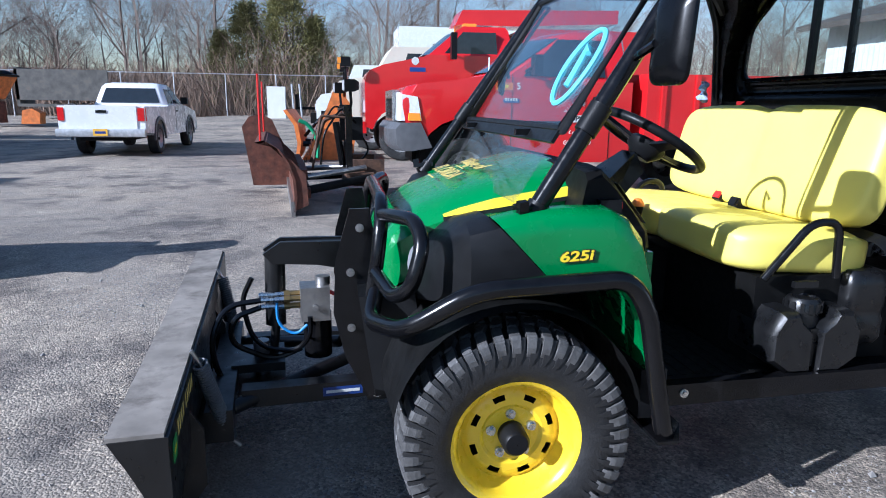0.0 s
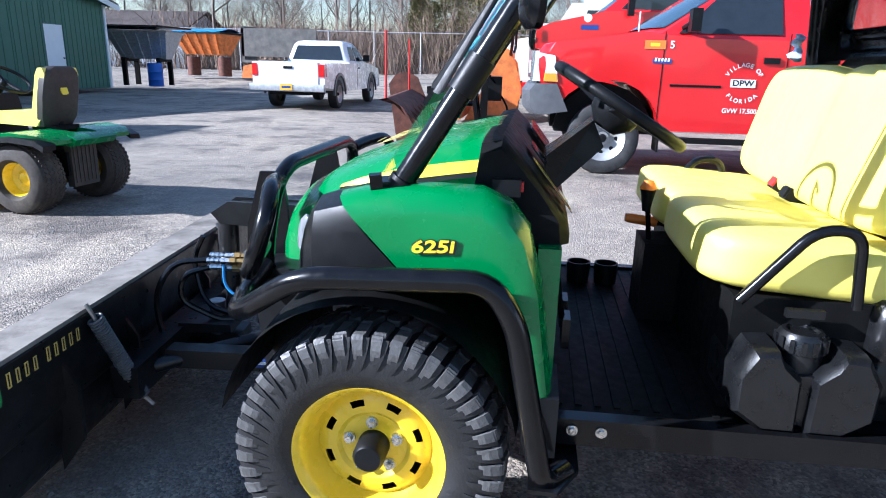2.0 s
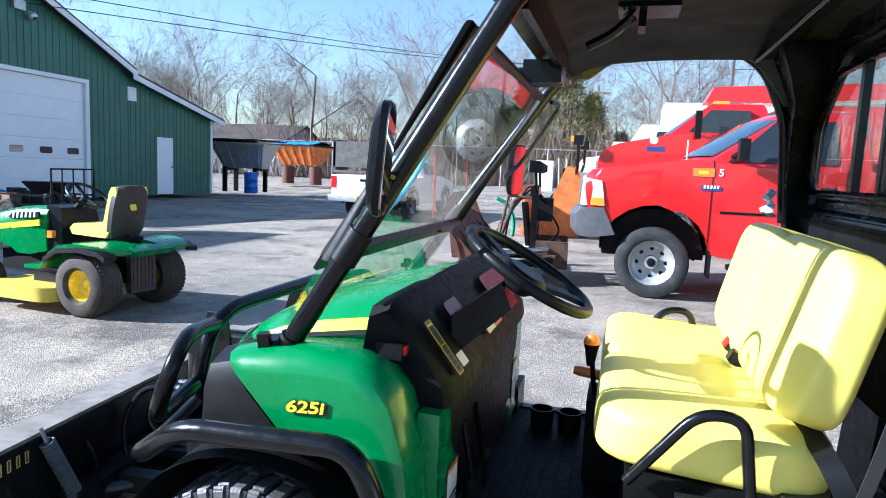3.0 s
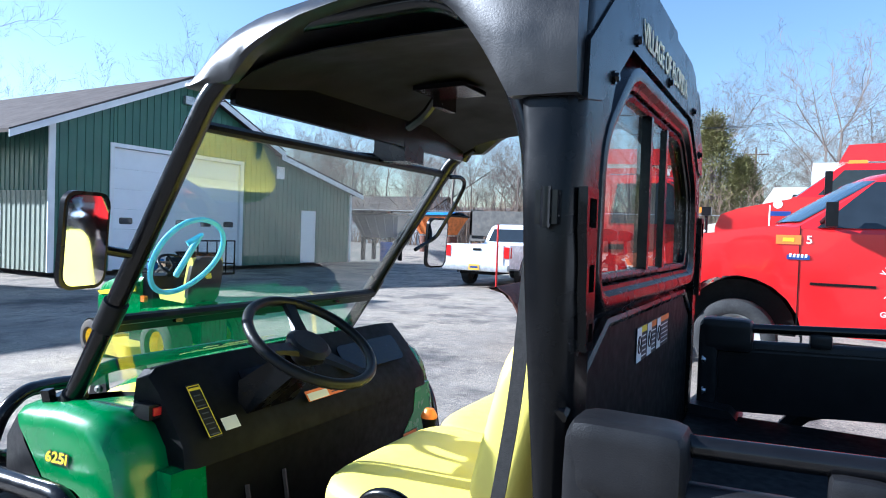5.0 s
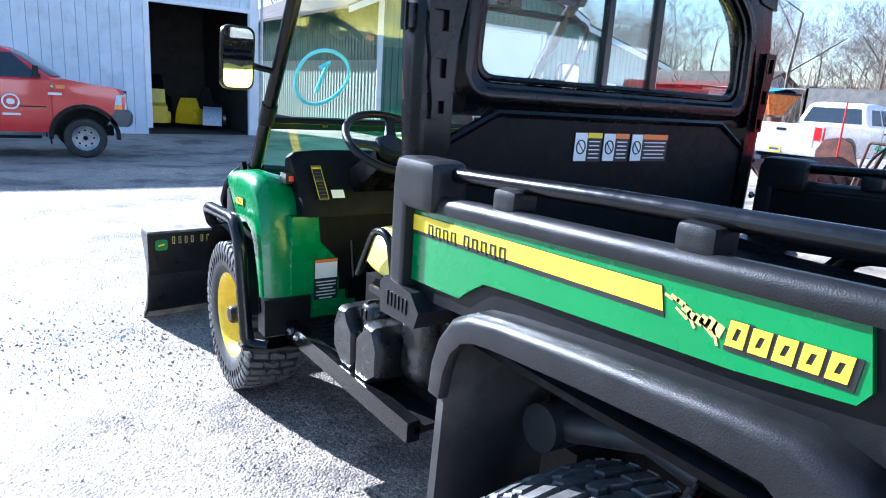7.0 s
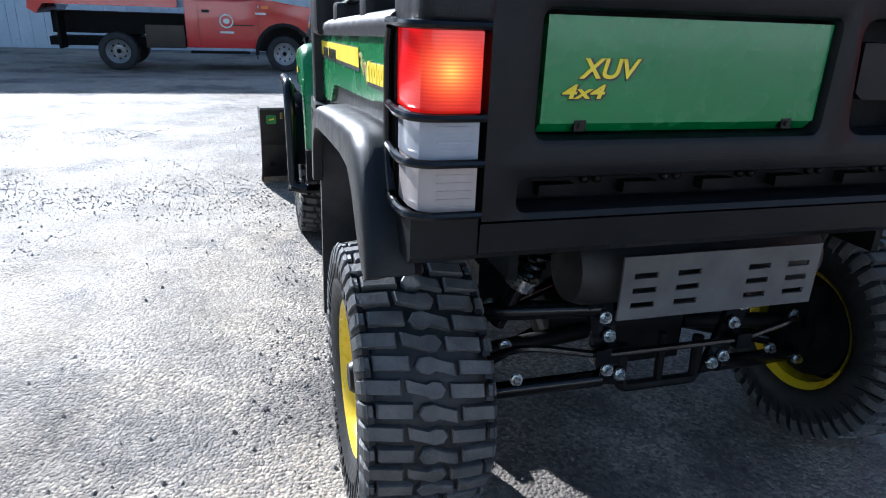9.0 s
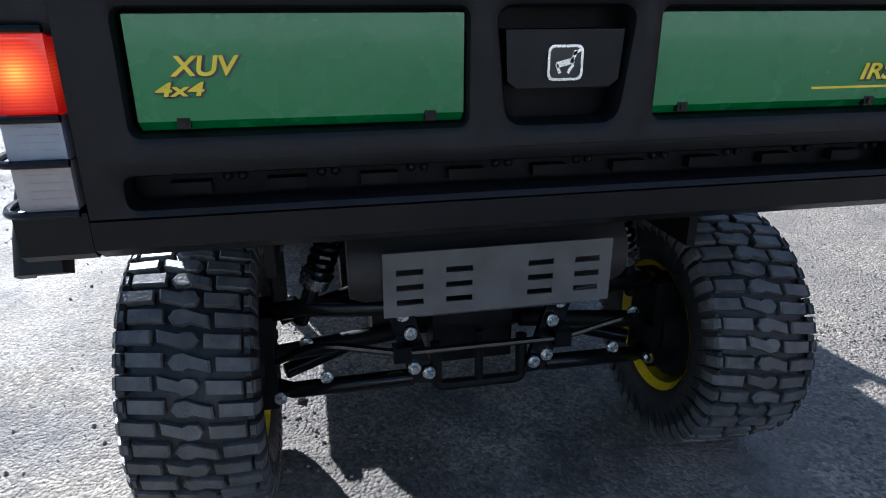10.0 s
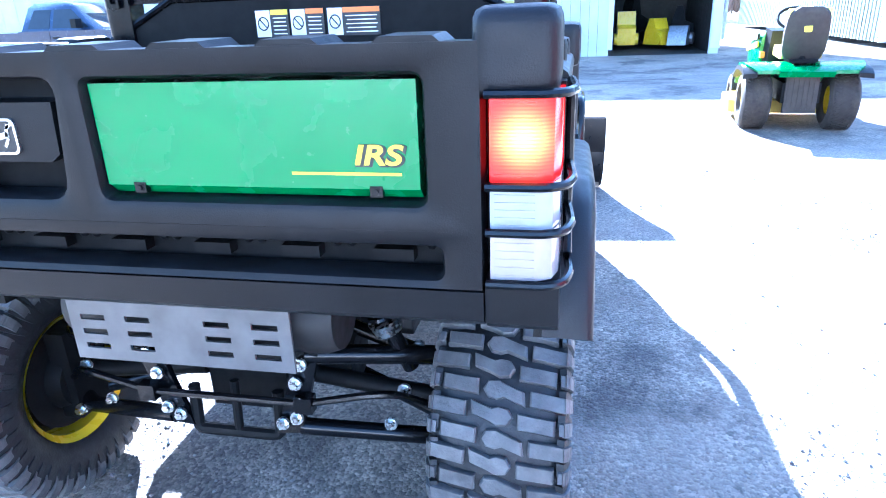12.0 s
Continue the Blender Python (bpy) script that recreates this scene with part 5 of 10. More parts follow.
part("header_trim", bm, BLACK_STEEL, G, "black header panel below roof", bevel=0.006)
# rear pillars and cab back


def round_poly(pts, r, k=4):
    """Outline of a polygon with rounded corners, k + 1 points a corner."""
    out = []
    n_ = len(pts)
    for i in range(n_):
        p, a_, b_ = Vector(pts[i]), Vector(pts[i - 1]), Vector(pts[(i + 1) % n_])
        s_, e_ = p + (a_ - p).normalized() * r, p + (b_ - p).normalized() * r
        for j in range(k + 1):
            t = j / k
            out.append(tuple(s_ * (1 - t) ** 2 + p * 2 * t * (1 - t) + e_ * t * t))
    return out


def narrow(bm):
    """Draws the far side of the cab back in, most at the top."""
    for v in bm.verts:
        if v.co.y > 0:
            v.co.y *= 0.955 - 0.05 * min(1, max(0, (v.co.z - 1.45) / 0.25))
    return bm


for s in (-1, 1):
    bm = B()
    secs = []
    for z, yo, yi, xa, xb in ((0.84, -0.690, -0.60, 1.325, 1.372), (1.0, -0.694, -0.60, 1.318, 1.374), (1.20, -0.698, -0.60, 1.302, 1.374), (1.36, -0.698, -0.60, 1.290, 1.374), (1.46, -0.694, -0.58, 1.284, 1.374), (1.54, -0.684, -0.56, 1.280, 1.374), (1.60, -0.680, -0.52, 1.272, 1.374), (1.68, -0.672, -0.48, 1.24, 1.374), (1.78, -0.660, -0.46, 1.20, 1.374)):
        sec_ = [(xa, yo + 0.018), (xa + 0.004, yo + 0.007), (xa + 0.016, yo)]
        sec_ += [(xb - 0.034 + 0.034 * math.sin(radians(q)), yo + 0.034 - 0.034 * math.cos(radians(q))) for q in (0, 22, 45, 68, 90)]
        sec_ += [(xb, yi), (xa, yi)]
        secs.append([(x_, y_, z) for x_, y_ in sec_])
    loft(bm, secs)
    part("rear_pillar", narrow(mirrored(bm)) if s > 0 else bm, CAB_PLASTIC, G, "black moulded rear pillar")
    # recessed pockets framed by a raised strip on the rear face
    bm = lattice(B(), [-0.664, -0.652, -0.632, -0.624], [1.215, 1.228, 1.256, 1.304, 1.346, 1.402, 1.446, 1.462], lambda i, j: not (i == 1 and j in (1, 3, 5)), 1.374, 1.388, "x")
    for v in bm.verts:
        if v.co.y < -0.65 and v.co.z > 1.40:
            v.co.y -= 0.018
        if v.co.y < -0.65 and 1.30 < v.co.z < 1.35:
            v.co.y -= 0.008
    part("pillar_pocket", narrow(mirrored(bm)) if s > 0 else bm, CAB_PLASTIC, G, bevel=0.004, segs=2)
    bm = B()
    box(bm, 1.318, 1.352, -0.712, -0.692, 1.405, 1.455)
    cyl(bm, (1.335, -0.714, 1.40), (1.335, -0.714, 1.46), 0.008)
    part("latch", narrow(mirrored(bm)) if s > 0 else bm, BLACK_STEEL, G, bevel=0.003)
WINDOW = [(-0.515, 1.322), (0.515, 1.322), (0.505, 1.530), (0.33, 1.662), (-0.33, 1.662), (-0.505, 1.530)]


def window_ring(k, r):
    """The window's outline, k metres larger, with rounded corners."""
    big_ = [(y + math.copysign(k if abs(y) > 0.4 else k * 0.55, y), z + (k if z > 1.6 else (k * 0.45 if z > 1.4 else -k))) for y, z in WINDOW]
    return round_poly(big_, r)


outer_ = round_poly([(-0.66, 1.225), (0.66, 1.225), (0.655, 1.58), (0.50, 1.75), (-0.50, 1.75), (-0.655, 1.58)], 0.012)
bm = B()
loft(bm, [[(x, y, z) for y, z in o] for x, o in ((1.335, outer_), (1.356, outer_), (1.356, window_ring(0.078, 0.075)), (1.362, window_ring(0.070, 0.072)), (1.377, window_ring(0.060, 0.068)), (1.380, window_ring(0.050, 0.064)), (1.377, window_ring(0.036, 0.058)), (1.366, window_ring(0.028, 0.056)), (1.364, window_ring(0.020, 0.054)), (1.345, window_ring(0.015, 0.052)), (1.335, window_ring(0.015, 0.052)))], cap=False)
part("cab_back", narrow(bm), CAB_PLASTIC, G, "black rear cab panel with sliding window")
bm = B()
loft(bm, [[(x, y, z) for y, z in o] for x, o in ((1.338, window_ring(0.0145, 0.052)), (1.358, window_ring(0.0145, 0.052)), (1.360, window_ring(0.008, 0.050)), (1.356, window_ring(0.0, 0.046)), (1.338, window_ring(0.0, 0.046)))], cap=False)
wf = part("rear_window", narrow(bm), CAB_PLASTIC, G, "sliding rear window in black frame")
for y, w_ in ((-0.105, 0.010), (0.095, 0.014)):
    bm = B()
    box(bm, 1.340, 1.362, y - w_, y + w_, 1.320, 1.664)
    part("window_bar", narrow(bm), BLACK_STEEL, wf, bevel=0.003)


def top_at(y):
    return 1.660 if abs(y) <= 0.33 else 1.660 - (abs(y) - 0.33) / 0.175 * 0.132


for ya, yb, xo in ((-0.508, -0.112, 1.343), (-0.098, 0.085, 1.350), (0.105, 0.508, 1.343)):
    bm = B()
    ys = sorted({ya, yb} | {y for y in (-0.33, 0.33) if ya < y < yb})
    prism(bm, [(ya, 1.324), (yb, 1.324)] + [(y, top_at(y)) for y in ys[::-1]], xo, xo + 0.004, "x")
    pn = part("pane", narrow(bm), GLASS, wf, smooth=False)
    pn.visible_shadow = False
# crumpled rag tied to the far pillar
bm = B()
secs = []
for k in range(9):
    z = 1.315 - 0.012 * k
    w_ = (0.010, 0.016, 0.020, 0.017, 0.010, 0.016, 0.024, 0.022, 0.012)[k]
    secs.append([(1.262 + 0.010 * math.sin(k * 1.7) + w_ * math.cos(a * math.pi / 4) * (1.2 if a % 2 else 0.75), 0.672 + 0.008 * math.cos(k * 1.3) + w_ * math.sin(a * math.pi / 4), z + 0.003 * (a % 2)) for a in range(8)])
loft(bm, secs)
part("rag", bm, mat("blue_white_cloth", (0.45, 0.55, 0.72), 0.8, vary=0.5, scale=60), G, "crumpled blue and white cloth strip")
# lettered top panel
bm = B()
prism(bm, [(-0.672, 1.592), (-0.585, 1.606), (-0.395, 1.737), (0.395, 1.737), (0.585, 1.606), (0.672, 1.592), (0.668, 1.68), (0.585, 1.745), (0.43, 1.868), (0.35, 1.885), (0.085, 1.885), (0.065, 1.900), (-0.295, 1.900), (-0.315, 1.885), (-0.35, 1.885), (-0.43, 1.868), (-0.585, 1.745), (-0.668, 1.68)], 1.352, 1.379, "x")
sign = part("top_panel", narrow(bm), CAB_PLASTIC, G, "black top panel with village lettering", bevel=0.008)
words("lettering", "VILLAGE OF FLORIDA", 0.068, face((1.381, -0.043, 1.790), (0, 1, 0), (0, 0, 1)), CREAM, sign, width=0.56, bold=0.0012, label="cream painted capital lettering")
for y, z in ((-0.53, 1.655), (0.53, 1.655), (-0.37, 1.760), (0.37, 1.760), (-0.025, 1.757)):
    part("bolt", bolt(B(), (1.379, y, z), (1, 0, 0), 0.008, 0.01), BLACK_STEEL, sign)
# lower cab back with warning labels
bm = B()
secs = [[(1.345, y, z) for y, z in ((-0.69, 0.82), (0.69, 0.82), (0.69, 1.12), (0.63, 1.15), (0.46, 1.235), (-0.46, 1.235), (-0.63, 1.15), (-0.69, 1.12))]]
secs.append([(1.362, y * 0.985, z - 0.006) for _, y, z in secs[0]])
loft(bm, secs)
lower = part("cab_bulkhead", narrow(bm), DARK, G, "black bulkhead panel with warning labels")
bm = tube(B(), [(1.36, -0.69, 1.12), (1.36, -0.63, 1.15), (1.36, -0.46, 1.235), (1.36, 0.46, 1.235), (1.36, 0.63, 1.15), (1.36, 0.69, 1.12)], 0.012, 8)
part("bulkhead_rim", narrow(bm), CAB_PLASTIC, lower)
for i, (hd, y) in enumerate(((DECAL_Y, -0.142), (DECAL_O, -0.032), (DECAL_O, 0.11))):
    wd = 0.104 if i < 2 else 0.16
    bm = plate(B(), face((1.3635, y, 1.157), (0, 1, 0), (0, 0, 1)), wd, 0.078, 0.0012)
    lab = part("warning_label", bm, DECAL_K, lower, "small black warning label with coloured header", smooth=False)
    bm = plate(B(), face((1.365, y - wd / 2 + 0.024, 1.157), (0, 1, 0), (0, 0, 1)), 0.045, 0.074, 0.0008)
    part("pictogram", bm, DECAL_W, lab, smooth=False)
    bm = B()
    tube(bm, [(1.3662, y - wd / 2 + 0.024 + 0.016 * math.cos(a), 1.157 + 0.018 * math.sin(a)) for a in [2 * math.pi * j / 18 for j in range(18)]], 0.002, 5, closed=True)
    tube(bm, [(1.3662, y - wd / 2 + 0.013, 1.17), (1.3662, y - wd / 2 + 0.035, 1.145)], 0.0018, 5)
    part("symbol", bm, DECAL_K, lab)
    bm = plate(B(), face((1.365, y + 0.024, 1.188), (0, 1, 0), (0, 0, 1)), wd - 0.05, 0.014, 0.0008)
    part("label_header", bm, hd, lab, smooth=False)
    for j in range(5):
        bm = plate(B(), face((1.365, y + 0.024, 1.172 - j * 0.011), (0, 1, 0), (0, 0, 1)), (wd - 0.06) * (0.95 - 0.1 * (j % 2)), 0.003, 0.0006)
        part("text_bar", bm, DECAL_W, lab, smooth=False)

# ---- cargo box and tail of the utility vehicle ----
bm = B()
box(bm, 1.37, 2.50, -0.66, 0.66, 0.80, 0.83)
part("box_floor", bm, DARK, G)
SLOPE = 0.045


def bz(x, z):
    return z + SLOPE * (x - 1.42)


for s in (-1, 1):
    bm = B()
    prism(bm, [(1.40, bz(1.40, 0.83)), (2.42, bz(2.42, 0.86)), (2.42, bz(2.42, 1.035)), (1.40, bz(1.40, 1.045))], -0.718, -0.695, "y")
    part("box_side", mirrored(bm) if s > 0 else bm, BLACK_PLASTIC, G, bevel=0.008)
    bm = B()
    loft(bm, [[(x, -0.735, bz(x, 1.03)), (x, -0.739, bz(x, 1.046)), (x, -0.735, bz(x, 1.058)), (x, -0.724, bz(x, 1.066)), (x, -0.710, bz(x, 1.066)), (x, -0.699, bz(x, 1.058)), (x, -0.694, bz(x, 1.03))] for x in (1.52, 1.7, 2.0, 2.3, 2.40)])
    part("side_ledge", mirrored(bm) if s > 0 else bm, DUSTY_PLASTIC, G)
    bm = tube(B(), [(1.52, -0.695, 1.112), (1.95, -0.695, 1.134), (2.40, -0.69, 1.150)], 0.0155, 12)
    part("side_rail", mirrored(bm) if s > 0 else bm, BLACK_STEEL, G, "worn black tubular rail")
    for x in (1.735, 2.12):
        bm = pillow(B(), (x, -0.70, bz(x, 1.078)), (0.062, 0.058, 0.046), None, 7.0, 6)
        part("rail_bracket", mirrored(bm) if s > 0 else bm, DUSTY_PLASTIC, G)
    # front post block
    bm = B()
    pillow(bm, (1.415, -0.708, 0.955), (0.060, 0.088, 0.35), None, 9.0, 8)
    pillow(bm, (1.468, -0.708, 1.086), (0.158, 0.092, 0.108), None, 7.0, 10)
    part("front_post", mirrored(bm) if s > 0 else bm, DUSTY_PLASTIC, G, "black rounded corner post of the box")
    bm = B()
    prism(bm, [(1.360, 0.775), (1.51, 0.782), (1.525, 0.82), (1.49, 0.855), (1.375, 0.864), (1.355, 0.845)], -0.756, -0.60, "y")
    blk = part("lower_block", mirrored(bm) if s > 0 else bm, DUSTY_PLASTIC, G, bevel=0.014, segs=3)
    for i in range(6):
        bm = B()
        box(bm, 1.390 + i * 0.016, 1.397 + i * 0.016, -0.7585, -0.750, 0.803, 0.836)
        part("vent_rib", mirrored(bm) if s > 0 else bm, BLACK_PLASTIC, blk, smooth=False)
    # green side panel with yellow stripe
    bm = B()
    pts = [(1.425, 1.028), (1.435, 1.035), (1.9, 1.056), (2.325, 1.078), (2.338, 1.07), (2.352, 1.0), (2.34, 0.982), (2.2, 0.965), (1.80, 0.94), (1.70, 0.932), (1.655, 0.905), (1.625, 0.882), (1.435, 0.872), (1.425, 0.88)]
    prism(bm, pts, -0.728, -0.712, "y")
    pnl = part("side_panel", mirrored(bm) if s > 0 else bm, GREEN, G, "green side panel with yellow stripe", bevel=0.004)
    bm = B()
    prism(bm, [(1.43, 0.976), (2.095, 0.999), (2.085, 1.0415), (1.43, 1.0185)], -0.7292, -0.7275, "y")
    part("stripe_edge", mirrored(bm) if s > 0 else bm, DECAL_K, pnl, smooth=False)
    bm = B()
    prism(bm, [(1.432, 0.984), (2.092, 1.007), (2.085, 1.040), (1.432, 1.0175)], -0.7300, -0.729, "y")
    part("stripe", bm if s < 0 else mirrored(bm), DECAL_Y, pnl, "flat yellow stripe", smooth=False)
    if s < 0:
        up = Vector((-0.033, 0, 1))
        text_blocks("text_shadow", (5,), face((2.262, -0.7285, 1.010), (1, 0, 0.05), (0, 0, 1)), 0.152, 0.038, DECAL_K, pnl, 0.15, 0.98)
        text_blocks("text_block", (5,), face((2.259, -0.7298, 1.013), (1, 0, 0.05), (0, 0, 1)), 0.148, 0.031, DECAL_Y, pnl, 0.15, 0.80, 0.0085)
        # crawling reptile mark drawn as plain shapes
        bm = B()
        for i in range(9):
            x = 2.098 + i * 0.0095
            z = 1.029 - i * 0.0028 + 0.004 * math.sin(i * 1.1)
            plate(bm, face((x, -0.7285, z), (1, 0, -0.35), (0.35, 0, 1)), 0.014, 0.004 + 0.0016 * i, 0.001)
        for x, z, a in ((2.12, 1.013, -0.5), (2.135, 1.008, -0.9), (2.16, 1.004, -0.6), (2.172, 0.998, -1.2)):
            plate(bm, face((x, -0.7285, z), (math.cos(a), 0, math.sin(a)), (-math.sin(a), 0, math.cos(a))), 0.022, 0.004, 0.001)
        part("animal_mark", bm, GOLD, pnl, "yellow crawling reptile mark", smooth=False)
        text_blocks("text_block", (4, 5), face((1.632, -0.7302, 0.998), (1, 0, 0.035), (0, 0, 1)), 0.262, 0.025, DECAL_K, pnl, 0.0, 0.62, 0.0034)
    # arched flare
    up_, lo_ = [], []
    for ux, uz, lx, lz in ((1.600, 0.69, 1.655, 0.69), (1.605, 0.75, 1.665, 0.75), (1.625, 0.81, 1.685, 0.795), (1.665, 0.862, 1.715, 0.825), (1.72, 0.888, 1.75, 0.838), (1.80, 0.902, 1.80, 0.845), (2.0, 0.922, 2.0, 0.862), (2.2, 0.938, 2.2, 0.875), (2.31, 0.945, 2.285, 0.872), (2.375, 0.925, 2.33, 0.845), (2.42, 0.88, 2.37, 0.80), (2.455, 0.82, 2.415, 0.765), (2.47, 0.765, 2.445, 0.75)):
        up_.append((ux, uz))
        lo_.append((lx, lz))
    bm = B()
    loft(bm, [[(u[0] * (1 - k_) + l_[0] * k_, y_, u[1] * (1 - k_) + l_[1] * k_) for k_, y_ in ((0.0, -0.712), (0.02, -0.752), (0.08, -0.768), (0.20, -0.777), (0.35, -0.780), (0.94, -0.780), (1.0, -0.775), (1.0, -0.758), (0.45, -0.752), (0.35, -0.70))] for u, l_ in zip(up_, lo_)])
    part("flare", mirrored(bm) if s > 0 else bm, DUSTY_PLASTIC, G, "black textured wheel arch flare")
    # inner wheel house and mud flap
    bm = B()
    prism(bm, [(1.60, 0.30), (1.625, 0.30), (1.65, 0.80), (1.63, 0.82)], -0.76, -0.46, "y")
    part("mud_flap", mirrored(bm) if s > 0 else bm, mat("dusty_rubber_sheet", (0.022, 0.021, 0.020), 0.7, vary=0.3, scale=7, dirt=(0.10, 0.09, 0.08), dirt_amt=0.4, dirt_scale=5) if s < 0 else bpy.data.materials["dusty_rubber_sheet"], G, "dusty black mud flap", bevel=0.006)
    bm = B()
    box(bm, 1.64, 2.20, -0.46, -0.44, 0.62, 0.80)
    box(bm, 1.64, 2.45, -0.70, -0.44, 0.785, 0.80)
    part("wheel_house", mirrored(bm) if s > 0 else bm, DARK, G)
    # corner block over the lamp
    bm = B()
    pillow(bm, (2.455, -0.680, 1.135), (0.166, 0.098, 0.102), None, 7.0, 12)
    loft(bm, [[(x0, -0.722, z), (x1, -0.722, z), (x1, -0.66, z), (x0, -0.66, z)] for z, x0, x1 in ((1.03, 2.355, 2.43), (1.06, 2.372, 2.43), (1.11, 2.382, 2.43))])
    part("corner_cap", mirrored(bm) if s > 0 else bm, DUSTY_PLASTIC, G, "black rounded corner cap")
    bm = B()
    prism(bm, [(2.378, 1.05), (2.405, 1.096), (2.432, 1.096), (2.432, 0.868), (2.53, 0.868), (2.530, 0.812), (2.515, 0.800), (2.47, 0.80), (2.45, 0.84), (2.40, 0.92), (2.372, 0.95)], -0.734, -0.645, "y")
    part("corner_post", mirrored(bm) if s > 0 else bm, BLACK_PLASTIC, G, bevel=0.014, segs=3)
    # lamp, three stacked lenses; the red one's emission stands for sun behind it
    for z0, z1, mt, nm, lb in ((0.995, 1.092, "RED", "tail_lamp", "lit red tail lamp"), (0.938, 0.993, "CLR", "reverse_lamp", "clear ribbed lens"), (0.874, 0.936, "AMB", "turn_lamp", "clear lens with amber bulb")):
        lens = {"RED": bpy.data.materials.get("red_lens") or sunlit_lens_mat("red_lens", (0.75, 0.008, 0.006), 0.34, (1.0, 0.34, 0.05), (2.53, 0.690, 1.044), 0.062), "CLR": bpy.data.materials.get("white_lens") or mat("white_lens", (0.34, 0.35, 0.38), 0.10, vary=0.08, scale=30),
                "AMB": bpy.data.materials.get("amber_lens") or mat("amber_lens", (0.38, 0.33, 0.31), 0.10, vary=0.10, scale=30)}[mt]
        bm = B()
        dx = 0.018 * (0.99 - z0) / 0.11 if z0 < 0.99 else 0.0
        prism(bm, [(2.437, -0.730), (2.437 + dx, -0.733), (2.500, -0.731), (2.524, -0.724), (2.534, -0.708), (2.534, -0.652), (2.437, -0.652)], z0, z1, "z")
        lp = part(nm, mirrored(bm) if s > 0 else bm, lens, G, lb, bevel=0.005)
        for i in range(6):
            zz = z0 + (z1 - z0) * (i + 0.5) / 6
            bm = B()
            box(bm, 2.5335, 2.5352, -0.704, -0.657, zz - 0.0012, zz + 0.0012)
            part("lens_rib", mirrored(bm) if s > 0 else bm, lens, lp, smooth=False)
    bm = tube(B(), [(2.425, -0.740, 1.088), (2.410, -0.740, 1.06), (2.412, -0.740, 0.93), (2.45, -0.742, 0.880)], 0.006, 8, 0.02)
    lg = part("lamp_guard", mirrored(bm) if s > 0 else bm, BLACK_STEEL, G, "black wire lamp guard")
    for z in (1.095, 0.992, 0.937, 0.872):
        bm = tube(B(), [(2.41, -0.740, z), (2.50, -0.746, z), (2.532, -0.738, z), (2.545, -0.718, z), (2.545, -0.648, z)], 0.0055, 8, 0.02)
        part("guard_wire", mirrored(bm) if s > 0 else bm, BLACK_STEEL, lg)
# front panel of the box, bolts inside
for y, z in ((0.61, 1.01), (0.635, 0.905), (-0.61, 1.01), (-0.635, 0.905)):
    part("bolt", bolt(B(), (1.405, y, z), (1, 0, 0), 0.008, 0.012), CHROME, G)
# tailgate


def holed_cell(bm, rect, hole, r, x0, x1, ch=0.012):
    """One field of a moulded plate with a rounded, chamfered opening through it."""
    out_ = round_poly(rect, 0.0004)
    cx, cz = sum(p[0] for p in hole) / 4, sum(p[1] for p in hole) / 4
    big = [(p[0] + math.copysign(ch, p[0] - cx), p[1] + math.copysign(ch, p[1] - cz)) for p in hole]
    mid = [(p[0] + math.copysign(ch * 0.3, p[0] - cx), p[1] + math.copysign(ch * 0.3, p[1] - cz)) for p in hole]
    loft(bm, [[(x, y, z) for y, z in o] for x, o in ((x0, out_), (x1, out_), (x1, round_poly(big, r + ch)), (x1 - ch * 0.3, round_poly(mid, r + ch * 0.3)), (x1 - ch, round_poly(hole, r)), (x0, round_poly(hole, r)))], cap=False)
    return bm


def quad(y0, y1, z0, z1, dt=0.0):
    return [(y0 + dt, z0), (y1 - dt, z0), (y1, z1), (y0, z1)]


bm = B()
holed_cell(bm, quad(-0.642, -0.117, 0.932, 1.150), quad(-0.575, -0.140, 0.964, 1.116), 0.014, 2.485, 2.534)
holed_cell(bm, quad(-0.117, 0.117, 0.932, 1.150), quad(-0.098, 0.098, 0.964, 1.116, 0.018), 0.024, 2.485, 2.534, 0.016)
holed_cell(bm, quad(0.117, 0.642, 0.932, 1.150), quad(0.140, 0.575, 0.964, 1.116), 0.014, 2.485, 2.534)
holed_cell(bm, quad(-0.642, 0.642, 0.858, 0.932), quad(-0.592, 0.592, 0.870, 0.910), 0.012, 2.485, 2.534)
bmesh.ops.remove_doubles(bm, verts=bm.verts, dist=0.0012)
tg = part("tailgate", bm, BLACK_PLASTIC, G, "black moulded tailgate with green inserts")
bm = B()
box(bm, 2.43, 2.472, -0.642, 0.642, 0.85, 1.14)
part("tailgate_back", bm, DARK, tg, bevel=0.006)
for i in range(9):
    bm = B()
    y = -0.56 + i * 0.14
    loft(bm, [[(2.45, y - 0.045, 1.145), (2.45, y + 0.045, 1.145), (2.45, y + 0.03, 1.158), (2.45, y - 0.03, 1.158)], [(2.532, y - 0.045, 1.145), (2.532, y + 0.045, 1.145), (2.532, y + 0.03, 1.157), (2.532, y - 0.03, 1.157)]])
    part("top_bump", bm, BLACK_PLASTIC, tg, bevel=0.003)
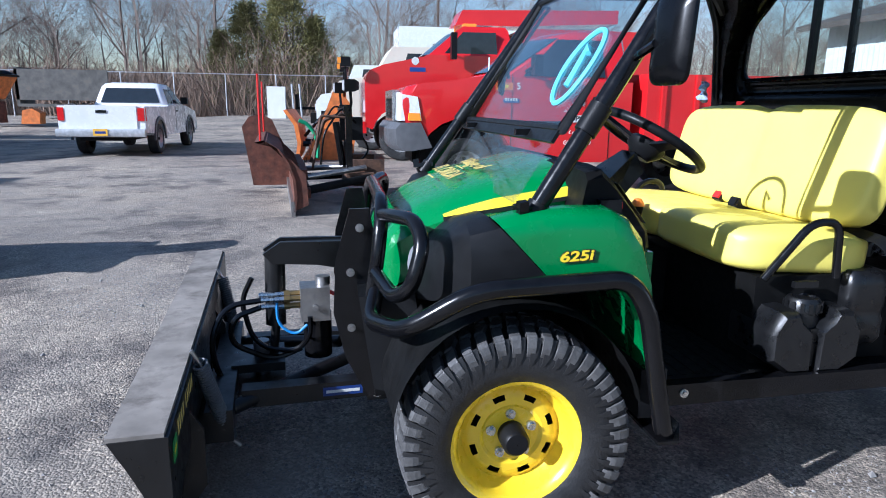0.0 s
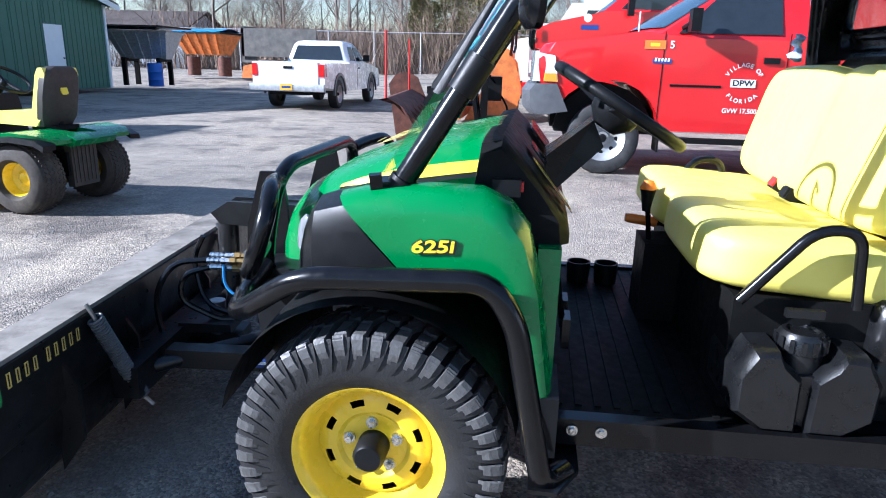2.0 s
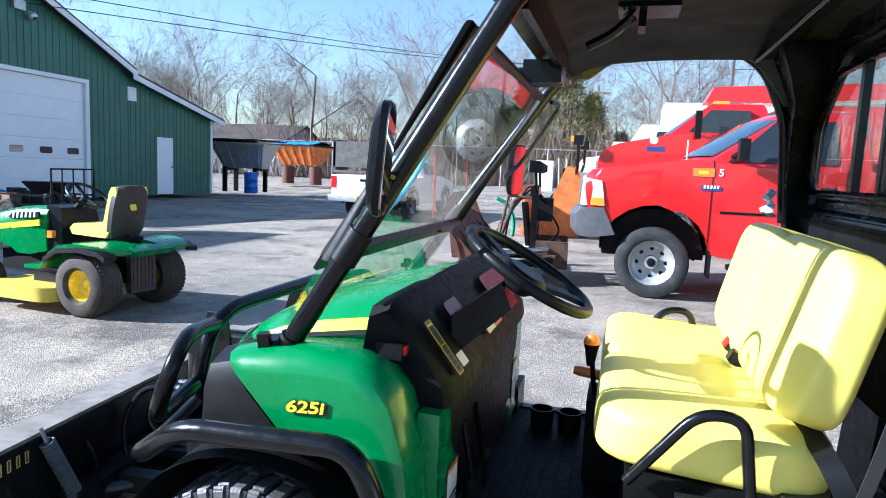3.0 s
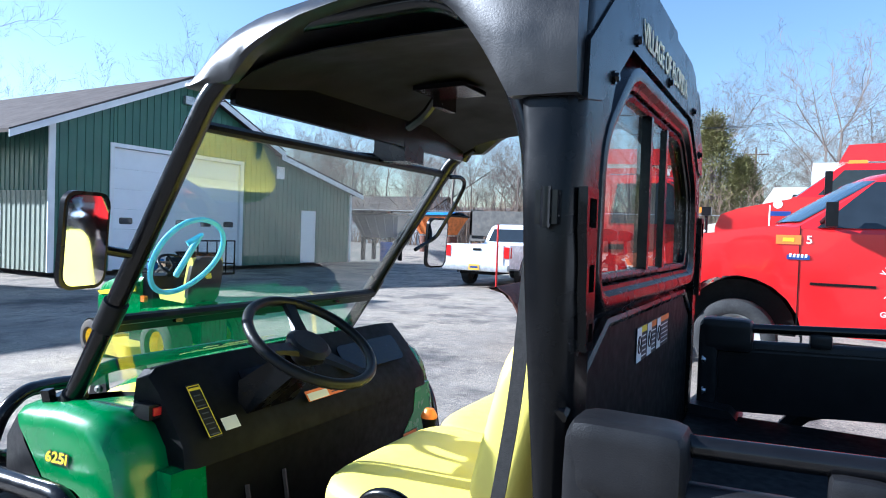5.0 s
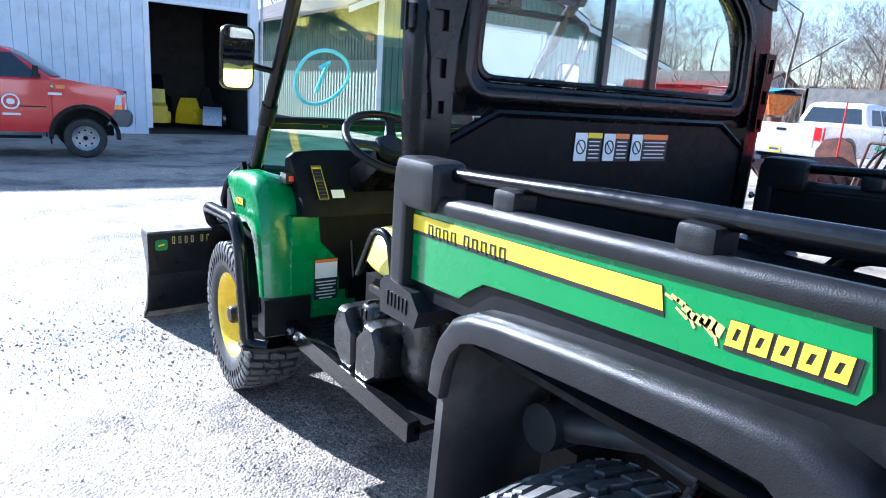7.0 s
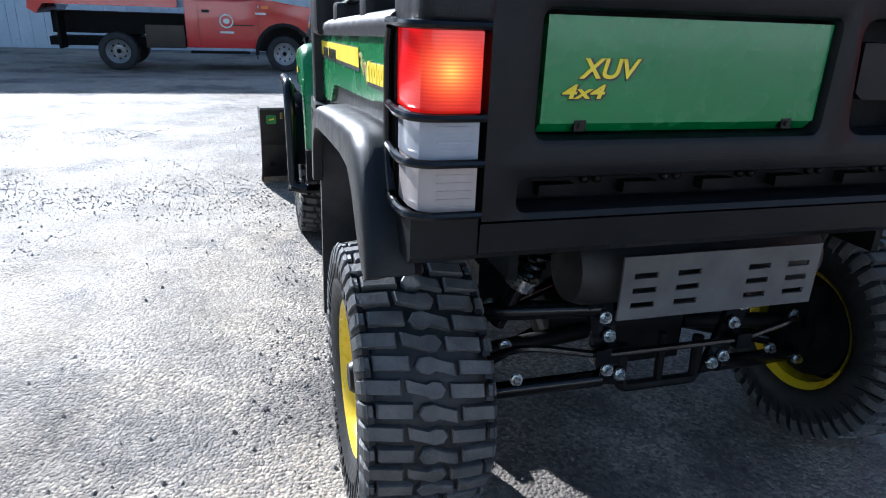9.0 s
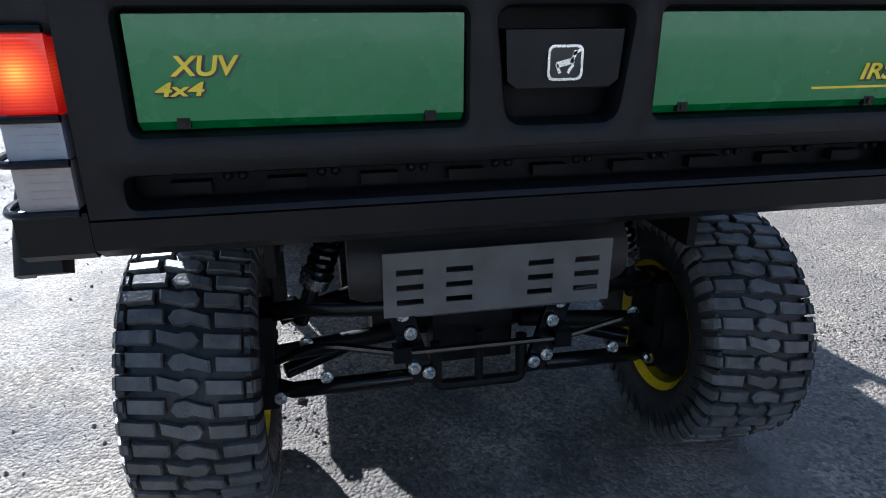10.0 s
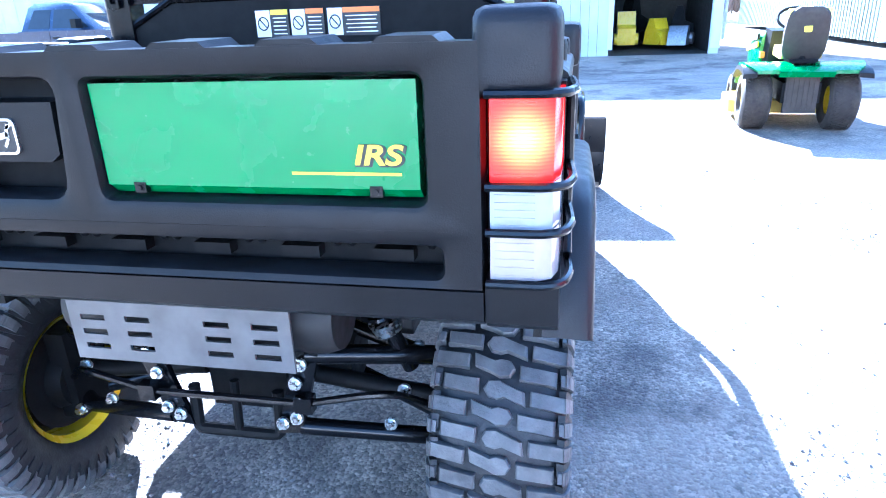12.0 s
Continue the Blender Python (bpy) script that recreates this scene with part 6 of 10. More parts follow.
for s in (-1, 1):
    bm = B()
    a, b = s * 0.143, s * 0.567
    prism(bm, [(a, 0.980), (b, 0.980), (b, 1.110), (a, 1.110)], 2.475, 2.520, "x")
    gp = part("insert_panel", bm, GREEN, tg, "glossy green tailgate insert", bevel=0.004)
    bm = B()
    loft(bm, [[(2.519, a, 0.981), (2.519, b, 0.981), (2.505, b, 0.967), (2.505, a, 0.967)], [(2.49, a, 0.981), (2.49, b, 0.981), (2.49, b, 0.966), (2.49, a, 0.966)]])
    part("insert_lip", bm, GREEN, gp)
    for y in (0.19, 0.512):
        bm = B()
        box(bm, 2.512, 2.522, s * y - 0.008, s * y + 0.008, 0.970, 0.984)
        bolt(bm, (2.521, s * y, 0.977), (1, 0, 0), 0.004, 0.004)
        part("clip", bm, BLACK_STEEL, gp, bevel=0.002)
words("text_shadow", "XUV", 0.034, face((2.5206, -0.478, 1.046), (0, 1, 0), (0, 0, 1)), DECAL_K, tg, width=0.090, shear=0.2, bold=0.0022)
words("xuv_lettering", "XUV", 0.034, face((2.5212, -0.480, 1.047), (0, 1, 0), (0, 0, 1)), DECAL_Y, tg, width=0.086, shear=0.2, bold=0.0008, label="yellow slanted lettering")
words("text_shadow", "4x4", 0.024, face((2.5206, -0.512, 1.018), (0, 1, 0), (0, 0, 1)), DECAL_K, tg, width=0.064, shear=0.2, bold=0.0018)
words("drive_lettering", "4x4", 0.024, face((2.5212, -0.513, 1.019), (0, 1, 0), (0, 0, 1)), DECAL_Y, tg, width=0.060, shear=0.2, bold=0.0006, label="yellow slanted lettering")
words("text_shadow", "IRS", 0.034, face((2.5206, 0.517, 1.020), (0, 1, 0), (0, 0, 1)), DECAL_K, tg, width=0.066, shear=0.2, bold=0.0022)
words("irs_lettering", "IRS", 0.034, face((2.5212, 0.515, 1.021), (0, 1, 0), (0, 0, 1)), DECAL_Y, tg, width=0.062, shear=0.2, bold=0.0008, label="yellow slanted lettering")
bm = plate(B(), face((2.5206, 0.475, 0.999), (0, 1, 0), (0, 0, 1)), 0.14, 0.0035, 0.0006)
part("text_bar", bm, DECAL_Y, tg, smooth=False)
# latch handle with badge
bm = B()
prism(bm, [(-0.082, 1.02), (-0.086, 1.088), (0.086, 1.088), (0.082, 1.02), (0.068, 1.010), (-0.068, 1.010)], 2.470, 2.524, "x")
hd = part("latch_handle", bm, BLACK_PLASTIC, tg, bevel=0.006)
bm = B()
prism(bm, rrect(-0.024, 0.024, 1.022, 1.066, 0.008), 2.5235, 2.526, "x")
bd = part("badge", bm, DECAL_K, hd, smooth=False)
bm = B()
ring_prism(bm, rrect(-0.026, 0.026, 1.020, 1.068, 0.009), rrect(-0.0225, 0.0225, 1.0235, 1.0645, 0.007), 2.5238, 2.5275, "x")
part("badge_rim", bm, CHROME, bd)
bm = B()
for y, z, w, h, a in ((0.0, 1.044, 0.026, 0.008, 14), (0.012, 1.052, 0.005, 0.018, -20), (-0.010, 1.036, 0.004, 0.014, 25), (0.008, 1.036, 0.004, 0.014, -35), (0.016, 1.058, 0.012, 0.004, 30)):
    plate(bm, face((2.526, y, z), (0, math.cos(radians(a)), math.sin(radians(a))), (0, -math.sin(radians(a)), math.cos(radians(a)))), w, h, 0.001)
part("badge_mark", bm, CHROME, bd, "plain leaping shape", smooth=False)
# slot details and lower beam
for i in range(9):
    y = -0.52 + i * 0.13
    bm = B()
    box(bm, 2.470, 2.492, y - 0.027, y + 0.027, 0.876, 0.892)
    part("slot_rib", bm, DARK, tg, bevel=0.004)
    for dy in (0.048, 0.068):
        bm = B()
        sphere(bm, (2.476, y + dy, 0.895), 0.007, 8, 5)
        part("slot_stud", bm, BLACK_PLASTIC, tg)
bm = B()
loft(bm, [[(2.40, y, 0.795), (2.50, y, 0.795), (2.532, y, 0.815), (2.534, y, 0.855), (2.40, y, 0.855)] for y in (-0.643, 0.643)])
part("rear_beam", bm, BLACK_PLASTIC, G, bevel=0.006)
# underbody: frame, slotted guard, arms, shocks
bm = B()
box(bm, 1.45, 2.20, -0.36, 0.36, 0.73, 0.79)
part("box_frame", bm, DARK, G, bevel=0.01)
ys = [-0.238]
for c in (-0.185, -0.085, 0.085, 0.185):
    ys += [c - 0.027, c + 0.027]
ys.append(0.238)
zs = [0.535]
for c in (0.566, 0.598, 0.630):
    zs += [c - 0.006, c + 0.006]
zs.append(0.672)
bm = lattice(B(), ys, zs, lambda i, j: not (i % 2 == 1 and j % 2 == 1), 2.246, 2.252, "x")
gd = part("slotted_guard", bm, GREY_PLATE, G, "grey slotted steel guard plate", smooth=False)
bm = B()
loft(bm, [[(2.249, -0.18, 0.535), (2.249, 0.18, 0.535), (2.249, 0.18, 0.541), (2.249, -0.18, 0.541)], [(2.20, -0.16, 0.505), (2.20, 0.16, 0.505), (2.20, 0.16, 0.511), (2.20, -0.16, 0.511)]])
part("guard_lip", bm, GREY_PLATE, gd)
bm = B()
box(bm, 1.60, 1.93, -0.14, 0.14, 0.32, 0.58)
cyl(bm, (1.9, -0.24, 0.38), (1.9, 0.24, 0.38), 0.065)
box(bm, 1.93, 2.03, -0.10, 0.10, 0.29, 0.44)
part("gearbox", bm, DARK, G, bevel=0.02)
bm = B()
lathe(bm, [(0.001, 0.30), (0.075, 0.30), (0.085, 0.27), (0.085, -0.27), (0.075, -0.30), (0.001, -0.30)], 24, Matrix.Translation((2.13, 0.0, 0.61)) @ pose(0, 0, 0, 90, 0, 0))
part("muffler", bm, mat("sooty_steel", (0.02, 0.019, 0.018), 0.6, metal=0.2, vary=0.3, scale=10), G, "sooty steel muffler")
bm = tube(B(), [(2.05, -0.47, 0.345), (2.10, -0.40, 0.405), (2.13, -0.34, 0.418), (2.135, -0.19, 0.385), (2.135, 0.19, 0.385), (2.13, 0.34, 0.418), (2.10, 0.40, 0.405), (2.05, 0.47, 0.345)], 0.0085, 8, 0.03)
part("sway_bar", bm, BLACK_STEEL, G, "thin black sway bar")
bm = tube(B(), [(2.09, -0.105, 0.38), (2.10, -0.105, 0.268), (2.10, 0.105, 0.268), (2.09, 0.105, 0.38)], 0.014, 8, 0.02)
tube(bm, [(2.09, 0.0, 0.40), (2.10, 0.0, 0.268)], 0.011, 8)
part("skid_frame", bm, DARK, G)
for y in (-0.19, 0.19):
    bm = B()
    box(bm, 2.118, 2.148, y - 0.020, y + 0.020, 0.366, 0.404)
    part("bar_clamp", bm, BLACK_STEEL, G, bevel=0.005)
for s in (-1, 1):
    bm = B()
    tube(bm, [(2.10, -0.16, 0.30), (2.04, -0.44, 0.26), (2.0, -0.50, 0.26)], 0.02, 10)
    tube(bm, [(1.82, -0.16, 0.30), (1.95, -0.46, 0.26)], 0.02, 10)
    part("lower_arm", mirrored(bm) if s > 0 else bm, BLACK_STEEL, G)
    bm = B()
    tube(bm, [(2.10, -0.19, 0.488), (2.05, -0.42, 0.478), (2.0, -0.48, 0.45)], 0.022, 10)
    tube(bm, [(1.86, -0.15, 0.46), (1.97, -0.46, 0.42)], 0.019, 10)
    part("upper_arm", mirrored(bm) if s > 0 else bm, BLACK_STEEL, G)
    bm = B()
    box(bm, 1.93, 2.05, -0.53, -0.475, 0.22, 0.46)
    part("knuckle", mirrored(bm) if s > 0 else bm, DARK, G, bevel=0.015)
    bm = tube(B(), [(1.97, -0.14, 0.36), (1.99, -0.5, 0.33)], 0.022, 10)
    part("drive_shaft", mirrored(bm) if s > 0 else bm, DARK, G)
    bm = B()
    prism(bm, [(-0.105, 0.285), (-0.165, 0.292), (-0.208, 0.44), (-0.275, 0.68), (-0.205, 0.68), (-0.150, 0.44)], 2.10, 2.115, "x")
    part("hanger", mirrored(bm) if s > 0 else bm, BLACK_STEEL, G, bevel=0.004)
    bm = tube(B(), [(1.66, -0.50, 0.57), (1.74, -0.49, 0.60), (1.92, -0.47, 0.655), (2.02, -0.45, 0.62)], [0.03, 0.034, 0.028, 0.02], 12)
    cyl(bm, (1.70, -0.545, 0.59), (1.70, -0.42, 0.58), 0.052, seg=20)
    part("cast_arm", mirrored(bm) if s > 0 else bm, mat("dull_cast_metal", (0.05, 0.05, 0.052), 0.5, metal=0.3, vary=0.3, scale=14, dirt=(0.12, 0.11, 0.10), dirt_amt=0.2, dirt_scale=9) if s < 0 else bpy.data.materials["dull_cast_metal"], G, "dull grey cast arm")
    # shock with spring
    a, b = Vector((2.04, -0.41, 0.44)), Vector((2.10, -0.30, 0.74))
    bm = cyl(B(), a, b, 0.018)
    sh = part("shock_absorber", mirrored(bm) if s > 0 else bm, BLACK_STEEL, G)
    pts = []
    q = (b - a).to_track_quat("Z", "Y")
    for i in range(70):
        t = i / 69
        pts.append(a.lerp(b, 0.43 + 0.52 * t) + q @ Vector((0.027 * math.cos(i * 0.72), 0.027 * math.sin(i * 0.72), 0)))
    bm = tube(B(), pts, 0.0065, 6)
    part("spring", mirrored(bm) if s > 0 else bm, BLACK_STEEL, sh)
    bm = cyl(B(), a.lerp(b, 0.34), a.lerp(b, 0.43), 0.034, 0.038, seg=20)
    part("spring_collar", mirrored(bm) if s > 0 else bm, CHROME, sh)
    for p in ((2.122, -0.127, 0.321), (2.121, -0.168, 0.427), (2.02, -0.425, 0.482), (2.121, -0.185, 0.475), (2.118, -0.160, 0.335), (2.06, -0.36, 0.30), (2.05, -0.47, 0.25), (2.07, -0.40, 0.40)):
        bm = bolt(B(), p, (1, 0, 0.05), 0.0105, 0.018)
        part("bolt", mirrored(bm) if s > 0 else bm, CHROME, G)
    # front suspension
    bm = B()
    tube(bm, [(0.08, -0.18, 0.30), (0.0, -0.52, 0.27)], 0.018, 8)
    tube(bm, [(-0.15, -0.18, 0.30), (0.0, -0.52, 0.27)], 0.018, 8)
    part("front_arm", mirrored(bm) if s > 0 else bm, BLACK_STEEL, G)
    bm = cyl(B(), (0.0, -0.45, 0.30), (0.05, -0.34, 0.68), 0.035)
    part("strut", mirrored(bm) if s > 0 else bm, DARK, G)
    # side guard bar
    bm = tube(B(), [(-0.35, -0.40, 0.655), (-0.375, -0.50, 0.60), (-0.30, -0.70, 0.635), (-0.13, -0.765, 0.755), (0.26, -0.765, 0.772), (0.315, -0.765, 0.69), (0.388, -0.765, 0.33), (0.44, -0.70, 0.33)], 0.0245, 14, 0.07)
    bar = part("side_guard_bar", mirrored(bm) if s > 0 else bm, BLACK_STEEL, G, "black tubular side guard")
    bm = B()
    prism(bm, [(0.36, -0.79), (0.42, -0.79), (0.47, -0.70), (0.47, -0.60), (0.36, -0.60)], 0.322, 0.332, "z")
    part("guard_foot", mirrored(bm) if s > 0 else bm, BLACK_STEEL, bar, bevel=0.004)
    # brush guard loop and plate
    bm = tube(B(), [(-0.350, -0.42, 0.715), (-0.315, -0.60, 0.695), (-0.275, -0.660, 0.735), (-0.243, -0.640, 0.850), (-0.258, -0.575, 0.895), (-0.300, -0.46, 0.888), (-0.325, -0.36, 0.875)], 0.0205, 12, 0.045)
    part("guard_loop", mirrored(bm) if s > 0 else bm, BLACK_STEEL, G, "black tubular brush guard loop")
    bm = B()
    prism(bm, [(-0.37, 0.26), (-0.28, 0.28), (-0.34, 0.60), (-0.345, 0.80), (-0.36, 0.88), (-0.42, 0.878), (-0.465, 0.72), (-0.475, 0.55), (-0.44, 0.40)], -0.262, -0.250, "y")
    pl_ = part("guard_plate", mirrored(bm) if s > 0 else bm, BLACK_STEEL, G, "black steel mounting plate", bevel=0.003)
    for px, pz in ((-0.39, 0.82), (-0.42, 0.68), (-0.42, 0.50)):
        bm = bolt(B(), (px, -0.262, pz), (0, -1, 0), 0.009, 0.012)
        part("bolt", mirrored(bm) if s > 0 else bm, STEEL, pl_)
    # door mirror
    bm = B()
    loft(bm, [[(x_, y_, z_) for x_, z_ in rrect(-w_, w_, -h_, h_, r_)] for y_, w_, h_, r_ in ((-0.030, 0.062, 0.105, 0.03), (-0.018, 0.062, 0.105, 0.03), (-0.006, 0.050, 0.092, 0.028), (0.002, 0.030, 0.06, 0.02))])
    MM = Matrix.Translation((0.295, -0.775, 1.346)) @ pose(0, 0, 0, 0, 0, 13) @ pose(0, 0, 0, 0, 4, 0) @ pose(0, 0, 0, 0, 0, 90)
    bm.transform(MM)
    mr_ = part("door_mirror", mirrored(bm) if s > 0 else bm, CAB_PLASTIC, G, "black side mirror on pillar arm")
    bm = B()
    prism(bm, rrect(-0.054, 0.054, -0.097, 0.097, 0.026), -0.0325, -0.0303, "y")
    bm.transform(MM)
    part("mirror_glass", mirrored(bm) if s > 0 else bm, MIRROR, mr_, smooth=False)
    if s < 0:
        bm = tube(B(), [(0.29, -0.63, 1.31), (0.285, -0.69, 1.32), (0.288, -0.745, 1.335)], 0.011, 8, 0.02)
    else:
        bm = tube(B(), [(0.30, 0.63, 1.315), (0.315, 0.70, 1.345), (0.336, 0.737, 1.369), (0.42, 0.735, 1.50), (0.475, 0.718, 1.587), (0.485, 0.66, 1.61), (0.462, 0.61, 1.605)], 0.0085, 8, 0.04)
    part("mirror_arm", bm, BLACK_STEEL, mr_)
# top tube of the brush guard
bm = tube(B(), [(-0.37, -0.38, 0.58), (-0.345, -0.40, 0.75), (-0.33, -0.37, 0.865), (-0.325, -0.28, 0.908), (-0.325, 0.28, 0.908), (-0.33, 0.37, 0.865), (-0.345, 0.40, 0.75), (-0.37, 0.38, 0.58)], 0.0215, 12, 0.05)
part("guard_top_tube", bm, BLACK_STEEL, G)
# lettering on the fender and hood
words("text_shadow", "625i", 0.037, face((0.1365, -0.7122, 0.8195), (1, 0, 0.06), (0, 0, 1)), DECAL_K, G, width=0.099, shear=0.15, bold=0.003)
words("model_number", "625i", 0.036, face((0.136, -0.7131, 0.820), (1, 0, 0.06), (0, 0, 1)), DECAL_Y, G, width=0.090, shear=0.15, bold=0.001, label="yellow slanted model number with black outline")

# ---- snow plow on the utility vehicle ----
PLOW = thing("snow_plow", "black steel snow plow blade mounted ahead of the vehicle", "snow plow", Matrix.Translation((-0.995, 0.02, 0)) @ pose(0, 0, 0, 0, 0, 5.4))
PLOW_STEEL = mat("plow_black_paint", (0.006, 0.006, 0.0065), 0.36, vary=0.3, scale=10, dirt=(0.03, 0.029, 0.028), dirt_amt=0.12, dirt_scale=6)
PLOW_TOP = mat("scuffed_plow_face", (0.24, 0.215, 0.185), 0.75, spec=0.2, vary=0.35, scale=7, dirt=(0.05, 0.042, 0.036), dirt_amt=0.4, dirt_scale=9)
W = 0.915
bm = B()
front = [(-0.035, 0.495), (0.005, 0.42), (0.045, 0.33), (0.055, 0.25), (0.04, 0.16), (0.0, 0.085), (-0.04, 0.045)]
back = [(x + 0.014, z) for x, z in front[::-1]]
prism(bm, front + back, -W, W, "y")
part("mouldboard", bm, PLOW_STEEL, PLOW)
bm = B()
prism(bm, [(-0.038, 0.488), (0.078, 0.488), (0.078, 0.500), (-0.038, 0.500)], -W - 0.003, W + 0.003, "y")
part("top_flange", bm, PLOW_TOP, PLOW, "scuffed grey top flange", bevel=0.003)
bm = B()
prism(bm, [(0.076, 0.487), (0.086, 0.487), (0.086, 0.30), (0.06, 0.26), (0.058, 0.27), (0.076, 0.31)], -W, W, "y")
bk_ = part("back_skin", bm, PLOW_STEEL, PLOW, "black back skin with lettering", bevel=0.002)
bm = B()
prism(bm, [(-0.085, 0.004), (-0.068, 0.0), (0.006, 0.10), (-0.010, 0.105)], -W, W, "y")
part("cutting_edge", bm, mat("bright_worn_edge", (0.42, 0.36, 0.29), 0.55, metal=0.3, vary=0.3, scale=20), PLOW, "worn bare steel cutting edge", bevel=0.002)
for s in (-1, 1):
    bm = B()
    prism(bm, [(-0.035, 0.49), (0.085, 0.49), (0.086, 0.30), (0.068, 0.25), (0.055, 0.15), (0.02, 0.08), (-0.035, 0.02), (-0.05, 0.02), (0.0, 0.09), (0.035, 0.16), (0.05, 0.25), (0.04, 0.33), (0.0, 0.42)], s * W - 0.006, s * W + 0.006, "y")
    part("end_plate", bm, PLOW_STEEL, PLOW)
    for y in (0.28, 0.60):
        bm = B()
        prism(bm, [(0.06, 0.44), (0.12, 0.34), (0.12, 0.18), (0.05, 0.08), (0.05, 0.16), (0.065, 0.25), (0.055, 0.33)], s * y - 0.006, s * y + 0.006, "y")
        part("back_rib", bm, PLOW_STEEL, PLOW, bevel=0.002)
    # trip spring
    a, b = Vector((0.105, s * 0.47, 0.475)), Vector((0.165, s * 0.375, 0.19))
    q = (b - a).to_track_quat("Z", "Y")
    bm = tube(B(), [a.lerp(b, i / 299) + q @ Vector((0.020 * math.cos(i * 0.72), 0.020 * math.sin(i * 0.72), 0)) for i in range(300)], 0.0040, 6)
    sp = part("trip_spring", bm, GREY_PLATE, PLOW, "grey coil trip spring")
    bm = tube(B(), [a + Vector((-0.02, 0, 0.04)), a, b, b + Vector((0.03, 0, -0.03))], 0.006, 8)
    part("spring_rod", bm, STEEL, sp)
    if s < 0:
        text_blocks("text_block", (4, 5), face((0.0875, s * 0.66, 0.45), (0, 1, 0), (0, 0, 1)), 0.30, 0.036, GOLD, bk_, 0.0, 0.42, 0.0035)
bm = plate(B(), face((0.0875, -0.855, 0.43), (0, 1, 0), (0, 0, 1)), 0.06, 0.055, 0.001, 0.012)
bdg = part("badge", bm, mat("badge_green", (0.03, 0.22, 0.05), 0.4), bk_, "small green badge with yellow mark", smooth=False)
bm = plate(B(), face((0.0888, -0.855, 0.43), (0, 1, 0.2), (0, -0.2, 1)), 0.032, 0.008, 0.0006)
part("badge_mark", bm, DECAL_Y, bdg, smooth=False)
# pivot frame, push arms, hydraulics
bm = B()
prism(bm, [(0.10, 0.20), (0.18, 0.20), (0.18, 0.30), (0.10, 0.30)], -0.42, 0.42, "y")
box(bm, 0.16, 0.34, -0.10, 0.10, 0.20, 0.24)
box(bm, 0.16, 0.34, -0.10, 0.10, 0.28, 0.31)
part("pivot_frame", bm, PLOW_STEEL, PLOW, bevel=0.006)
bm = cyl(B(), (0.26, 0, 0.15), (0.26, 0, 0.36), 0.028)
part("pivot_pin", bm, STEEL, PLOW)
for s in (-1, 1):
    bm = B()
    box(bm, 0.20, 0.68, s * 0.25 - 0.03, s * 0.25 + 0.03, 0.235, 0.295)
    pa = part("push_arm", bm, PLOW_STEEL, PLOW, "black square push arm", bevel=0.006)
    bm = plate(B(), face((0.52, s * 0.281, 0.265), (1, 0, 0) if s < 0 else (-1, 0, 0), (0, 0, 1)), 0.13, 0.030, 0.0012)
    lb = part("blue_label", bm, BLUE_DECAL, pa, "blue and silver label", smooth=False)
    bm = plate(B(), face((0.52, s * 0.2825, 0.265), (1, 0, 0) if s < 0 else (-1, 0, 0), (0, 0, 1)), 0.11, 0.010, 0.0008)
    part("label_bar", bm, DECAL_W, lb, smooth=False)
    bm = bolt(B(), (0.635, s * 0.281, 0.262), (0, s, 0), 0.02, 0.02)
    part("pin", bm, CHROME, pa)
    bm = tube(B(), [(0.17, s * 0.30, 0.25), (0.55, s * 0.09, 0.30)], 0.024, 10)
    part("angle_cylinder", bm, PLOW_STEEL, PLOW)
bm = B()
box(bm, 0.60, 0.70, -0.28, 0.28, 0.22, 0.30)
part("cross_tube", bm, PLOW_STEEL, PLOW, bevel=0.006)
bm = B()
prism(bm, [(0.28, 0.685), (0.34, 0.725), (0.60, 0.72), (0.62, 0.65), (0.56, 0.62), (0.46, 0.64), (0.31, 0.65)], 0.03, 0.05, "y")
prism(bm, [(0.28, 0.685), (0.34, 0.725), (0.60, 0.72), (0.62, 0.65), (0.56, 0.62), (0.46, 0.64), (0.31, 0.65)], -0.05, -0.03, "y")
box(bm, 0.36, 0.58, -0.03, 0.03, 0.70, 0.715)
part("lift_arm", bm, PLOW_STEEL, PLOW, "black lift arm", bevel=0.004)
bm = cyl(B(), (0.315, 0.0, 0.42), (0.32, 0.0, 0.67), 0.036, seg=18)
cyl(bm, (0.30, 0.0, 0.28), (0.315, 0.0, 0.42), 0.016)
part("lift_cylinder", bm, PLOW_STEEL, PLOW)
bm = B()
box(bm, 0.40, 0.50, -0.10, 0.0, 0.45, 0.57)
cyl(bm, (0.48, -0.05, 0.57), (0.48, -0.05, 0.60), 0.025)
pump = part("valve_block", bm, STEEL, PLOW, "bare metal hydraulic valve block", bevel=0.006)
bm = cyl(B(), (0.46, -0.02, 0.30), (0.46, -0.02, 0.46), 0.05, seg=20)
part("pump_motor", bm, BLACK_STEEL, pump)
for y, z in ((-0.075, 0.53), (-0.055, 0.50), (-0.03, 0.535)):
    bm = cyl(B(), (0.365, y, z), (0.40, y, z), 0.011, seg=6)
    cyl(bm, (0.345, y, z), (0.365, y, z), 0.014, seg=6)
    part("brass_fitting", bm, mat("brass_%d" % int(-y * 1000), (0.42, 0.27, 0.10), 0.35, metal=0.9, vary=0.2), pump)
    bm = cyl(B(), (0.315, y, z), (0.345, y, z), 0.0115, seg=6)
    cyl(bm, (0.26, y, z), (0.315, y, z), 0.0085, seg=8)
    for k in range(3):
        cyl(bm, (0.268 + k * 0.016, y, z), (0.276 + k * 0.016, y, z), 0.0105, seg=8)
    part("hose_fitting", bm, CHROME, pump)
